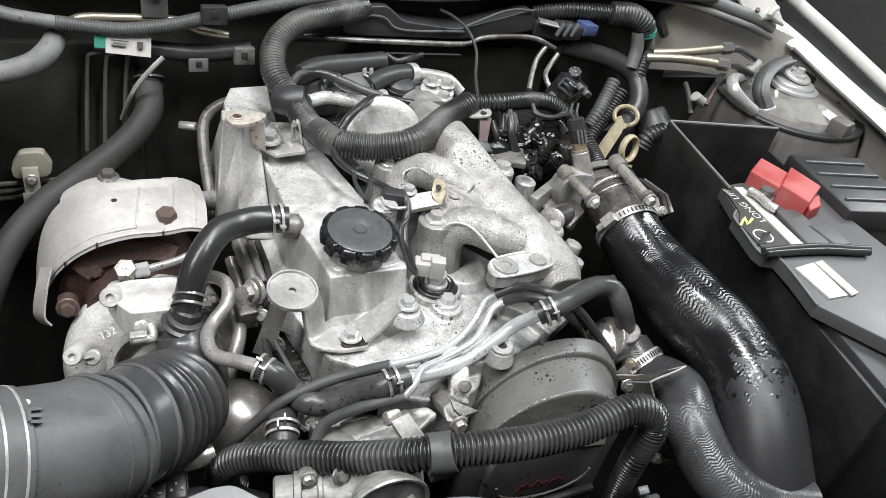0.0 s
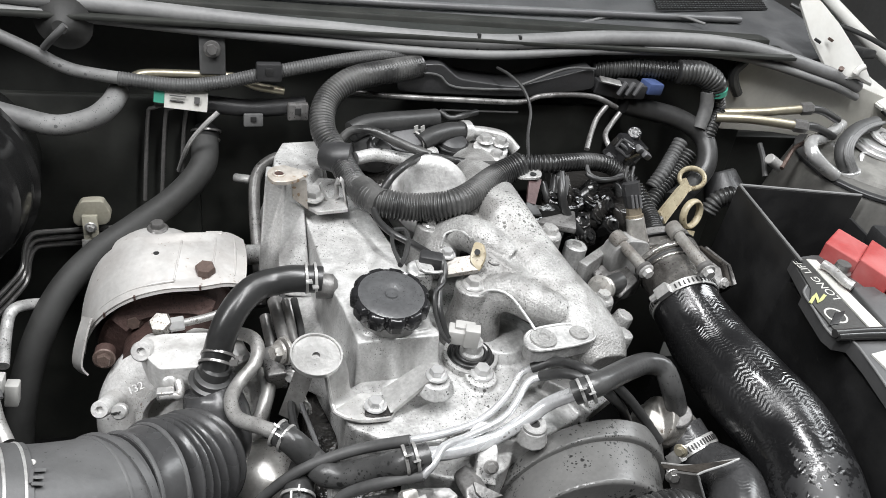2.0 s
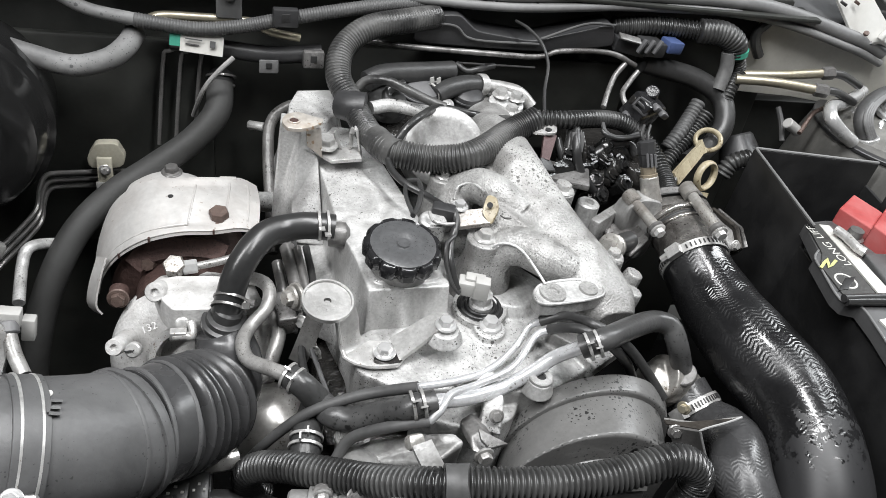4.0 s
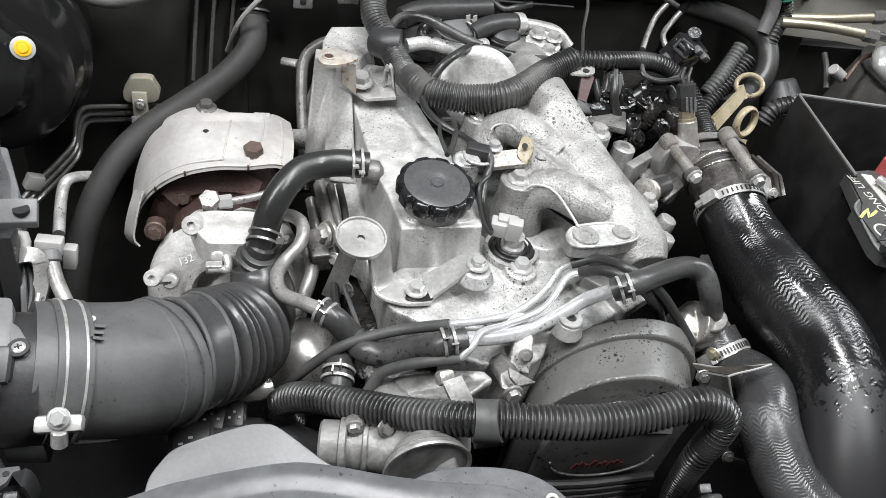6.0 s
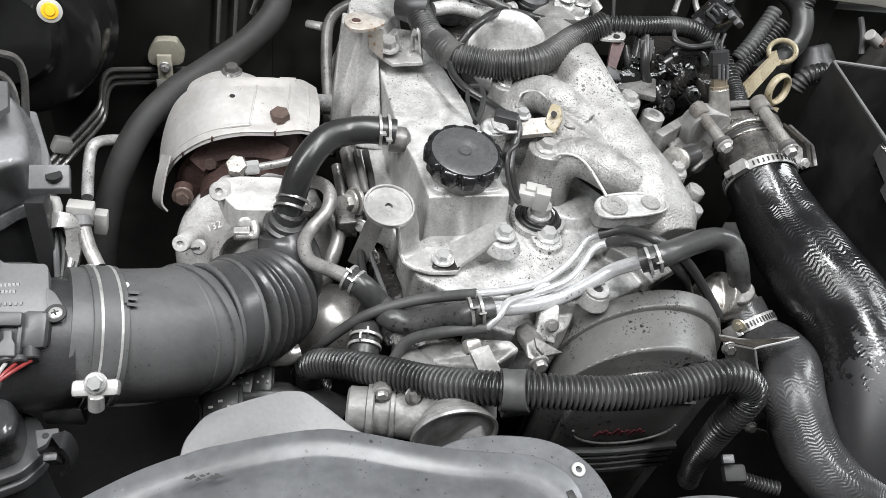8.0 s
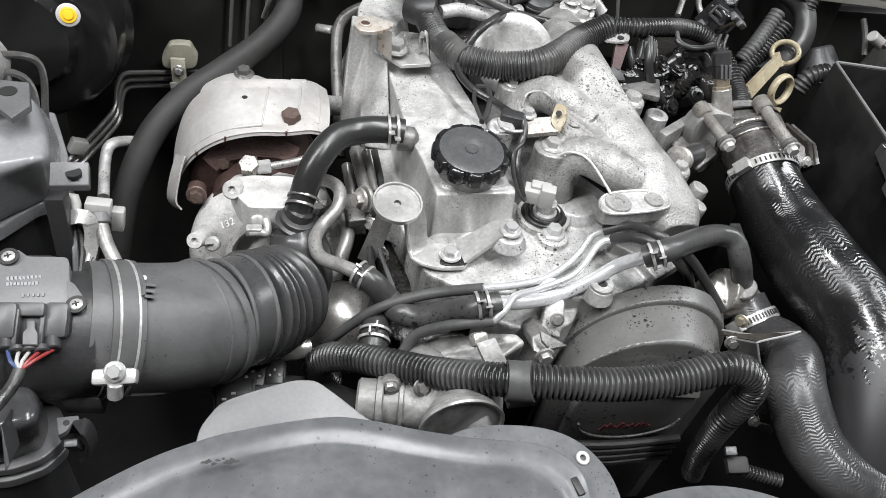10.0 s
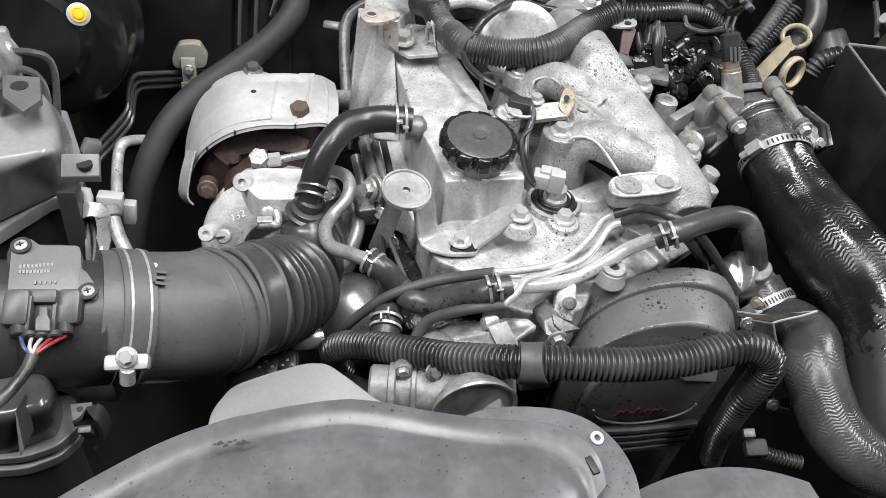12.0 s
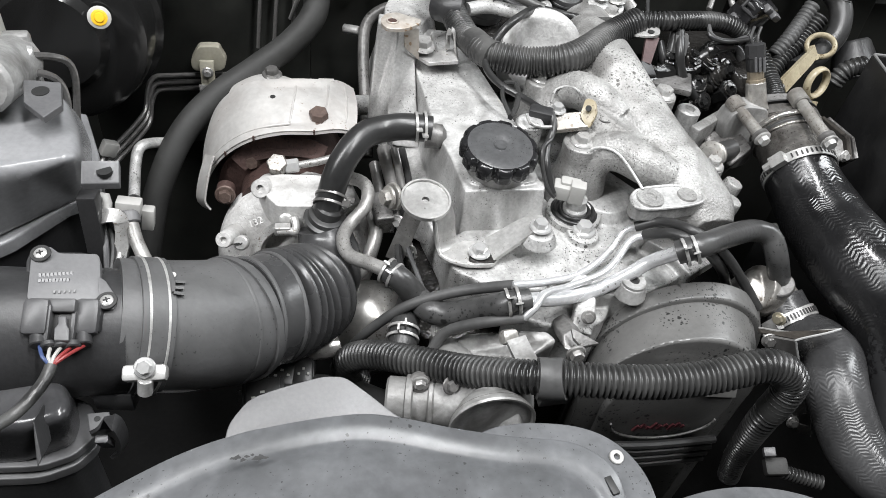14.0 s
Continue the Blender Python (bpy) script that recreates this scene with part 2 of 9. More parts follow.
DUSTHOSE = surface("dust_covered_hose", (0.105, 0.105, 0.104), 0.55, 0.0, 0.3, 40, 0.2, (0.05, 0.05, 0.05), 260, 0.70, dust=0.6, dust_colour=(0.24, 0.24, 0.236))
OILCAST = surface("oily_casting", (0.15, 0.147, 0.142), 0.35, 0.15, 0.4, 60, 0.3, (0.03, 0.028, 0.026), 260, 0.64, grime=0.8, grime_colour=(0.05, 0.048, 0.046))
MATTHOSE = surface("dull_black_hose", (0.024, 0.024, 0.023), 0.62, 0.0, 0.3, 40, 0.15, dust=0.35, dust_colour=(0.05, 0.05, 0.049))
PLASTIC = surface("black_plastic", (0.03, 0.03, 0.031), 0.4, 0.0, 0.25, 80, 0.1)
PLASTIC_GREY = surface("grey_black_plastic", (0.10, 0.10, 0.103), 0.36, 0.0, 0.2, 80, 0.08, dust=0.3, dust_colour=(0.16, 0.16, 0.158))
TIMING = surface("timing_cover_plastic", (0.12, 0.119, 0.116), 0.30, 0.0, 0.15, 60, 0.1, (0.008, 0.008, 0.008), 190, 0.615, dust=0.3, dust_colour=(0.17, 0.168, 0.163))
SCUTTLE = surface("scuttle_plastic", (0.055, 0.056, 0.058), 0.5, 0.0, 0.2, 60, 0.06, dust=0.4, dust_colour=(0.10, 0.10, 0.10))
SHROUD = surface("weathered_shroud_plastic", (0.105, 0.108, 0.113), 0.29, 0.0, 0.25, 40, 0.05, (0.03, 0.03, 0.03), 300, 0.80, dust=0.22, dust_colour=(0.17, 0.174, 0.18), grime=0.45, grime_colour=(0.055, 0.056, 0.058), lump=0.03)
CAPMAT = surface("oil_cap_plastic", (0.016, 0.016, 0.017), 0.18, 0.0, 0.3, 60, 0.08)
# cap plastic with a lighter base: the overhead reflection is put into the colour
CAPSHEEN = surface("oil_cap_top_sheen", (0.070, 0.071, 0.073), 0.30, 0.0, 0.3, 60, 0.08, (0.012, 0.012, 0.012), 350, 0.68)
WHITEPL = surface("white_plastic", (0.38, 0.376, 0.362), 0.45, 0.0, 0.08, 60, 0.06)
CREAMPL = surface("cream_plastic", (0.40, 0.38, 0.31), 0.5, 0.0, 0.15, 60, 0.06)
CREAMRING = surface("dipstick_cream_plastic", (0.37, 0.325, 0.225), 0.36, 0.0, 0.3, 60, 0.1, (0.12, 0.085, 0.045), 200, 0.66, grime=0.5, grime_colour=(0.20, 0.16, 0.10))
BRASS = surface("yellow_zinc_pipe", (0.41, 0.375, 0.29), 0.38, 0.8, 0.2, 50, 0.08)
YELLOW = surface("yellow_cap", (0.75, 0.45, 0.02), 0.4, 0.0, 0.1, 60, 0.05)
RED = surface("red_terminal_plastic", (0.34, 0.05, 0.048), 0.5, 0.0, 0.15, 60, 0.1, dust=0.7, dust_colour=(0.42, 0.15, 0.145))
REDWIRE = surface("red_wire", (0.22, 0.03, 0.03), 0.4)
BLUEPL = surface("blue_plastic", (0.05, 0.075, 0.17), 0.4)
GREENTAPE = surface("green_tape", (0.04, 0.24, 0.17), 0.5)
PAINT = surface("body_paint", (0.39, 0.38, 0.345), 0.35, 0.0, 0.08, 40, 0.03, coat=0.3, dust=0.3, dust_colour=(0.25, 0.235, 0.20))
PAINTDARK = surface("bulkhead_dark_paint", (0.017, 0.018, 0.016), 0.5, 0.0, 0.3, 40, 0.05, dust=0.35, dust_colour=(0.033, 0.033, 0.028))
BOOSTER = surface("gloss_black_paint", (0.012, 0.012, 0.012), 0.16, 0.0, 0.2, 40, 0.03)
GREYHOSE = surface("dusty_grey_hose", (0.058, 0.058, 0.058), 0.5, 0.0, 0.25, 40, 0.15, dust=0.3, dust_colour=(0.12, 0.12, 0.118))
REDDISH = surface("reddish_painted_steel", (0.06, 0.034, 0.034), 0.4, 0.3, 0.3, 60, 0.2)
TRAY = surface("battery_box_plastic", (0.011, 0.011, 0.0114), 0.40, 0.0, 0.3, 60, 0.06, dust=0.35, dust_colour=(0.030, 0.030, 0.030))
BRIGHTCAN = surface("bright_stained_metal", (0.56, 0.55, 0.53), 0.32, 0.7, 0.25, 60, 0.08, (0.2, 0.18, 0.16), 260, 0.70, grime=0.5, grime_colour=(0.22, 0.2, 0.18))
# near-black with little specular: deep shade of the lower gaps put into colour
GAPSHADE = surface("gap_shade_black", (0.006, 0.006, 0.006), 0.7, 0.0, 0.4, 40, 0.1)
GAPSHADE.node_tree.nodes["Principled BSDF"].inputs["Specular IOR Level"].default_value = 0.1
OILBROWN.node_tree.nodes["Principled BSDF"].inputs["Specular IOR Level"].default_value = 0.15
SENSORGREY = surface("grey_sensor_plastic", (0.145, 0.145, 0.148), 0.36, 0.0, 0.15, 80, 0.06, dust=0.3, dust_colour=(0.19, 0.19, 0.188))
PLUGGREY = surface("dark_plug_plastic", (0.062, 0.062, 0.064), 0.36, 0.0, 0.15, 80, 0.06, dust=0.3, dust_colour=(0.12, 0.12, 0.119))
SEAL = surface("grey_rubber_seal", (0.14, 0.14, 0.14), 0.5, 0.0, 0.2, 40, 0.1, dust=0.4, dust_colour=(0.24, 0.24, 0.235))
BRAID = braided("braided_hose", (0.009, 0.009, 0.0095), 0.17, 34.0, 62.0, 0.21, (0.016, 0.016, 0.017), oily_to=0.86, slope=0.9)
BRAID_SMALL = braided("braided_hose_fine", (0.042, 0.042, 0.043), 0.25, 24.0, 56.0, 0.26, (0.095, 0.095, 0.097), slope=0.9)
TAPE = surface("dusty_loom_conduit", (0.026, 0.026, 0.026), 0.28, 0.0, 0.5, 50, 0.3, dust=0.7, dust_colour=(0.125, 0.124, 0.12), lump=0.15)
CONDUIT = surface("black_conduit", (0.020, 0.020, 0.020), 0.26, 0.0, 0.3, 50, 0.1, dust=0.55, dust_colour=(0.085, 0.085, 0.083))
BATTERY = surface("battery_grey", (0.075, 0.075, 0.076), 0.45, 0.0, 0.15, 60, 0.06)
LABEL = surface("white_label", (0.50, 0.495, 0.465), 0.45, 0.0, 0.1, 60, 0.02)
LABEL_YELLOW = surface("yellow_ink", (0.42, 0.43, 0.18), 0.45)
INKGREY = surface("grey_black_print", (0.045, 0.045, 0.043), 0.4)
INK = surface("black_ink", (0.02, 0.02, 0.02), 0.5)
# red print with the shadow on the cover front mixed into its colour
SHADEDRED = surface("shaded_red_lettering", (0.075, 0.020, 0.024), 0.5)
CONCRETE = surface("garage_floor", (0.11, 0.108, 0.103), 0.7, 0.0, 0.2, 10, 0.2)
WALLPAINT = surface("garage_wall", (0.26, 0.26, 0.256), 0.8, 0.0, 0.08, 10, 0.1)
GLASS = glassy("windscreen_glass", (0.75, 0.85, 0.85), 0.03, 0.9)
TRANSLUCENT = surface("reservoir_plastic", (0.45, 0.445, 0.41), 0.4, 0.0, 0.06, 40, 0.03)

TOWERGREY = surface("dusty_tower_paint", (0.11, 0.107, 0.10), 0.5, 0.0, 0.25, 40, 0.06, dust=0.3, dust_colour=(0.16, 0.155, 0.14), grime=0.4, grime_colour=(0.05, 0.05, 0.047))
TOWERTOP = surface("dusty_tower_top", (0.20, 0.196, 0.182), 0.5, 0.0, 0.25, 40, 0.06, dust=0.35, dust_colour=(0.27, 0.262, 0.24), grime=0.6, grime_colour=(0.08, 0.078, 0.072))
STUBMETAL = surface("tarnished_sensor_stub", (0.36, 0.35, 0.33), 0.35, 0.5, 0.35, 60, 0.25, (0.12, 0.10, 0.08), 300, 0.66, grime=0.6, grime_colour=(0.12, 0.10, 0.085))
RAILPAINT = surface("white_body_paint", (0.58, 0.576, 0.55), 0.35, 0.0, 0.06, 40, 0.03, coat=0.3, grime=0.25, grime_colour=(0.4, 0.38, 0.34))

# ---- building helpers ----
ORIGIN = {}


def thing(name, label, category, at=(0, 0, 0), group="", kind=""):
    ob = new(name)
    ob.location, ob.empty_display_size = at, 0.02
    ORIGIN[ob] = Vector(at)
    return tagged(ob, label, category, group, kind)


def finish(name, bm, material, flat=False):
    bmesh.ops.recalc_face_normals(bm, faces=bm.faces)
    soft = bm.faces.layers.int.get("rib") is not None
    me = bpy.data.meshes.new(name)
    bm.to_mesh(me)
    bm.free()
    me.materials.append(material)
    if not flat:
        me.polygons.foreach_set("use_smooth", [True] * len(me.polygons))
        if not soft:
            me.set_sharp_from_angle(angle=radians(38))
    return me


def part(name, bm, material, parent, label="", flat=False, cast=0.0, melt=3):
    o = ORIGIN[parent]
    bmesh.ops.translate(bm, verts=bm.verts, vec=-o)
    ob = new(name, finish(name, bm, material, flat))
    ob.parent = parent
    ORIGIN[ob] = o
    if cast:
        rm = ob.modifiers.new("cast", "REMESH")
        rm.mode, rm.voxel_size, rm.use_smooth_shade = "VOXEL", cast, True
        sm = ob.modifiers.new("fillet", "SMOOTH")
        sm.factor, sm.iterations = 0.5, melt
    if label:
        tagged(ob, label)
    return ob


def solo(name, bm, material, label, category, group="", kind="", flat=False):
    at = sum((v.co for v in bm.verts), Vector()) / max(1, len(bm.verts))
    bmesh.ops.translate(bm, verts=bm.verts, vec=-at)
    ob = new(name, finish(name, bm, material, flat))
    ob.location = at
    ORIGIN[ob] = at
    return tagged(ob, label, category, group, kind)


def V(p):
    return Vector(p)


def spline(pts, step):
    """Points at even steps on a smooth curve through pts, and the fraction of the way in control points."""
    p = [V(a) for a in pts]
    p = [p[0] * 2 - p[1]] + p + [p[-1] * 2 - p[-2]]
    out = []
    for i in range(1, len(p) - 2):
        a, b, c, d = p[i - 1:i + 3]
        k = max(2, round((c - b).length / step))
        for j in range(k):
            t = j / k
            q = 0.5 * (2 * b + (c - a) * t + (2 * a - 5 * b + 4 * c - d) * t * t + (3 * b - a - 3 * c + d) * t ** 3)
            out.append((q, i - 1 + t))
    out.append((p[-2], len(p) - 3.0))
    return out


def tube(bm, pts, r, seg=14, step=0.006, rib=None, caps=True, squash=None, radii=None):
    """A hose through pts. rib = (pitch, depth): raised rings; radii: one radius a control point."""
    if rib:
        step = rib[0] / 6
        bm.faces.layers.int.new("rib")
    path = spline(pts, step)
    uvl = bm.loops.layers.uv.verify()
    n = len(path)
    tangents = []
    for i in range(n):
        a, b = path[max(0, i - 1)][0], path[min(n - 1, i + 1)][0]
        tangents.append((b - a).normalized())
    ref = Vector((0, 0, 1)) if abs(tangents[0].z) < 0.9 else Vector((1, 0, 0))
    u = tangents[0].cross(ref).normalized()
    rings, lens, total = [], [], 0.0
    for i, (q, f) in enumerate(path):
        t = tangents[i]
        if i:
            total += (q - path[i - 1][0]).length
        u = (u - t * u.dot(t)).normalized()
        w = t.cross(u)
        rad = r
        if radii:
            j = min(int(f), len(radii) - 2)
            k = f - j
            k = k * k * (3 - 2 * k)
            rad = radii[j] * (1 - k) + radii[j + 1] * k
        if rib:
            rad = rad + rib[1] * (-0.55, -0.1, 0.4, 0.5, 0.4, -0.1)[i % 6]
        ring = []
        for s in range(seg):
            an = 2 * math.pi * s / seg
            ring.append(bm.verts.new(q + (u * math.cos(an) + w * math.sin(an)) * rad))
        rings.append(ring)
        lens.append(total)
    circ = 2 * math.pi * max(r, 1e-4)
    for i in range(n - 1):
        for s in range(seg):
            f = bm.faces.new((rings[i][s], rings[i][(s + 1) % seg], rings[i + 1][(s + 1) % seg], rings[i + 1][s]))
            for lp, (a, b) in zip(f.loops, ((s, i), (s + 1, i), (s + 1, i + 1), (s, i + 1))):
                lp[uvl].uv = (a / seg, lens[b] / circ)
    if caps:
        bm.faces.new(rings[0][::-1])
        bm.faces.new(rings[-1])
    return bm


def lathe(bm, at, axis, profile, seg=28, lobes=None):
    """A turned body: profile of (radius, height along axis). lobes = (count, depth) scallops the rim."""
    at, ax = V(at), V(axis).normalized()
    u = ax.cross(Vector((0, 0, 1)) if abs(ax.z) < 0.9 else Vector((1, 0, 0))).normalized()
    w = ax.cross(u)
    rings = []
    for r, h in profile:
        if r < 1e-6:
            rings.append([bm.verts.new(at + ax * h)])
            continue
        ring = []
        for s in range(seg):
            an = 2 * math.pi * s / seg
            rr = r
            if lobes and h <= lobes[2] and r > lobes[3]:
                rr = r - lobes[1] * max(0.0, math.cos(an * lobes[0])) ** 2
            ring.append(bm.verts.new(at + ax * h + (u * math.cos(an) + w * math.sin(an)) * rr))
        rings.append(ring)
    for a, b in zip(rings, rings[1:]):
        if len(a) == 1 and len(b) == 1:
            continue
        for s in range(seg):
            t = (s + 1) % seg
            if len(a) == 1:
                bm.faces.new((a[0], b[s], b[t]))
            elif len(b) == 1:
                bm.faces.new((a[s], a[t], b[0]))
            else:
                bm.faces.new((a[s], a[t], b[t], b[s]))
    if len(rings[0]) > 1:
        bm.faces.new(rings[0][::-1])
    if len(rings[-1]) > 1:
        bm.faces.new(rings[-1])
    return bm


def rod(bm, a, b, r, r1=None, seg=18, bevel=0.15):
    a, b = V(a), V(b)
    h = (b - a).length
    r1 = r if r1 is None else r1
    e = min(bevel * min(r, r1), h * 0.3)
    return lathe(bm, a, b - a, [(r - e, 0), (r, e), (r1, h - e), (r1 - e, h)], seg)


def ring(bm, at, axis, r_in, r_out, h, seg=28):
    """A flat washer or band with a hole through it."""
    at, ax = V(at), V(axis).normalized()
    u = ax.cross(Vector((0, 0, 1)) if abs(ax.z) < 0.9 else Vector((1, 0, 0))).normalized()
    w = ax.cross(u)
    e = 0.18 * min(r_out - r_in, h)
    prof = [(r_in, -h / 2), (r_out - e, -h / 2), (r_out, -h / 2 + e), (r_out, h / 2 - e), (r_out - e, h / 2), (r_in, h / 2)]
    rings = [[bm.verts.new(at + ax * z + (u * math.cos(2 * math.pi * s / seg) + w * math.sin(2 * math.pi * s / seg)) * r) for s in range(seg)] for r, z in prof]
    for i in range(len(prof)):
        a, b = rings[i], rings[(i + 1) % len(prof)]
        for s in range(seg):
            t = (s + 1) % seg
            bm.faces.new((a[s], a[t], b[t], b[s]))
    return bm


def hoop(bm, at, axis, r, a, b, seg=40, n=12):
    """A closed ring of oval section: a across, b along the axis."""
    at, ax = V(at), V(axis).normalized()
    u = ax.cross(Vector((0, 0, 1)) if abs(ax.z) < 0.9 else Vector((1, 0, 0))).normalized()
    w = ax.cross(u)
    rows = []
    for s in range(seg):
        t = 2 * math.pi * s / seg
        d = u * math.cos(t) + w * math.sin(t)
        rows.append([bm.verts.new(at + d * (r + a * math.cos(2 * math.pi * k / n)) + ax * b * math.sin(2 * math.pi * k / n)) for k in range(n)])
    for s in range(seg):
        p, q = rows[s], rows[(s + 1) % seg]
        for k in range(n):
            bm.faces.new((p[k], p[(k + 1) % n], q[(k + 1) % n], q[k]))
    return bm


def box(bm, at, size, turn=(0, 0, 0), bevel=0.002, taper=1.0):
    m = pose(*at, *turn)
    made = bmesh.ops.create_cube(bm, size=1.0)["verts"]
    for v in made:
        v.co = Vector((v.co.x * size[0] * (taper if v.co.z > 0 else 1), v.co.y * size[1] * (taper if v.co.z > 0 else 1), v.co.z * size[2]))
    if bevel:
        edges = {e for v in made for e in v.link_edges}
        res = bmesh.ops.bevel(bm, geom=list(edges), offset=bevel, segments=2, affect="EDGES", profile=0.5)
        made = list({v for f in res["faces"] for v in f.verts} | {v for v in made if v.is_valid})
    for v in made:
        v.co = m @ v.co
    return bm


def prism(bm, outline, drop, bevel=0.002, grow=1.0, way=(0, 0, -1)):
    """A solid whose outline is given; it is drawn out by drop along way; grow widens the far end."""
    pts = [V(p) for p in outline]
    mid = sum(pts, Vector()) / len(pts)
    way = V(way).normalized()
    top = [bm.verts.new(p) for p in pts]
    low = [bm.verts.new(mid + (p - mid) * grow + way * drop) for p in pts]
    n = len(pts)
    faces = [bm.faces.new(top), bm.faces.new(low[::-1])]
    faces += [bm.faces.new((top[(i + 1) % n], top[i], low[i], low[(i + 1) % n])) for i in range(n)]
    if bevel:
        bmesh.ops.recalc_face_normals(bm, faces=faces)
        edges = [e for e in {e for f in faces[:1] for e in f.edges} | {e for v in top for e in v.link_edges}]
        bmesh.ops.bevel(bm, geom=edges, offset=bevel, segments=3, affect="EDGES", profile=0.6, clamp_overlap=True)
    return bm


def round_outline(pts, k=3, amount=0.35):
    """Cuts the corners of an outline."""
    p = [V(a) for a in pts]
    out = []
    n = len(p)
    for i in range(n):
        a, b, c = p[i - 1], p[i], p[(i + 1) % n]
        s, e = b.lerp(a, amount), b.lerp(c, amount)
        for j in range(k + 1):
            t = j / k
            out.append(s.lerp(b, t).lerp(b.lerp(e, t), t))
    return out


def strip(bm, pts, width, thick, face=(0, 0, 1), step=0.004, widths=None):
    """A bent strap of sheet metal along pts; face is the way its broad side looks."""
    path = spline(pts, step)
    n, face = len(path), V(face)
    rows = []
    for i, (q, f) in enumerate(path):
        t = (path[min(n - 1, i + 1)][0] - path[max(0, i - 1)][0]).normalized()
        side = t.cross(face)
        side = side.normalized() if side.length > 1e-4 else Vector((1, 0, 0))
        up = side.cross(t).normalized()
        wd = width
        if widths:
            j = min(int(f), len(widths) - 2)
            wd = widths[j] * (1 - (f - j)) + widths[j + 1] * (f - j)
        rows.append([bm.verts.new(q + side * a * wd / 2 + up * b * thick / 2) for a, b in ((-1, -1), (1, -1), (1, 1), (-1, 1))])
    for a, b in zip(rows, rows[1:]):
        for s in range(4):
            bm.faces.new((a[s], a[(s + 1) % 4], b[(s + 1) % 4], b[s]))
    bm.faces.new(rows[0][::-1])
    bm.faces.new(rows[-1])
    return bm


def sheet(bm, fn, nu, nv, thick):
    """A curved sheet fn(u, v) with thickness."""
    g = [[V(fn(i / nu, j / nv)) for j in range(nv + 1)] for i in range(nu + 1)]
    top, low = [], []
    for i in range(nu + 1):
        ta, la = [], []
        for j in range(nv + 1):
            du = g[min(nu, i + 1)][j] - g[max(0, i - 1)][j]
            dv = g[i][min(nv, j + 1)] - g[i][max(0, j - 1)]
            nrm = du.cross(dv)
            nrm = nrm.normalized() if nrm.length > 1e-9 else Vector((0, 0, 1))
            ta.append(bm.verts.new(g[i][j]))
            la.append(bm.verts.new(g[i][j] - nrm * thick))
        top.append(ta)
        low.append(la)
    for i in range(nu):
        for j in range(nv):
            bm.faces.new((top[i][j], top[i + 1][j], top[i + 1][j + 1], top[i][j + 1]))
            bm.faces.new((low[i][j], low[i][j + 1], low[i + 1][j + 1], low[i + 1][j]))
    for i in range(nu):
        bm.faces.new((top[i][0], low[i][0], low[i + 1][0], top[i + 1][0]))
        bm.faces.new((top[i][nv], top[i + 1][nv], low[i + 1][nv], low[i][nv]))
    for j in range(nv):
        bm.faces.new((top[0][j], top[0][j + 1], low[0][j + 1], low[0][j]))
        bm.faces.new((top[nu][j], low[nu][j], low[nu][j + 1], top[nu][j + 1]))
    return bm


def B():
    return bmesh.new()


UP, FRONT = (0, 0, 1), (0, -1, 0)


def bolt(parent, at, axis=UP, r=0.008, material=None, name="bolt", label="", turn=0.3):
    """Flanged hexagon bolt head whose seat is at the given place."""
    bm = B()
    at, ax = V(at), V(axis).normalized()
    lathe(bm, at, ax, [(r * 1.45, 0), (r * 1.5, r * 0.12), (r * 1.35, r * 0.3), (r * 0.95, r * 0.36)], 20)
    u = ax.cross(Vector((0, 0, 1)) if abs(ax.z) < 0.9 else Vector((1, 0, 0))).normalized()
    w = ax.cross(u)
    rows = []
    for k, h in ((1.0, 0.3), (1.0, 1.0), (0.88, 1.15)):
        rows.append([bm.verts.new(at + ax * r * h + (u * math.cos(turn + i * math.pi / 3) + w * math.sin(turn + i * math.pi / 3)) * r * k) for i in range(6)])
    for a, b in zip(rows, rows[1:]):
        for i in range(6):
            bm.faces.new((a[i], a[(i + 1) % 6], b[(i + 1) % 6], b[i]))
    bm.faces.new(rows[-1])
    bm.faces.new(rows[0][::-1])
    return part(name, bm, material or STEEL, parent, label)


def spring_clip(parent, at, axis, r, material=None, ears=UP):
    """Spring hose clip: two thin bands and two ears."""
    bm = B()
    ax = V(axis).normalized()
    for s in (-0.0045, 0.0045):
        ring(bm, V(at) + ax * s, ax, r + 0.0002, r + 0.0016, 0.0028, 24)
    e = V(ears)
    e = (e - ax * e.dot(ax)).normalized()
    side = ax.cross(e).normalized()
    for s in (-0.005, 0.005):
        box_at = V(at) + e * (r + 0.004) + side * s * 0.6 + ax * s * 0.6
        m = Matrix((ax, side, e)).transposed().to_4x4()
        made = bmesh.ops.create_cube(bm, size=1.0)["verts"]
        for v in made:
            v.co = m @ Vector((v.co.x * 0.006, v.co.y * 0.0016, v.co.z * 0.009)) + box_at
    return part("spring_clip", bm, material or ZINC, parent, "bright steel spring clip")


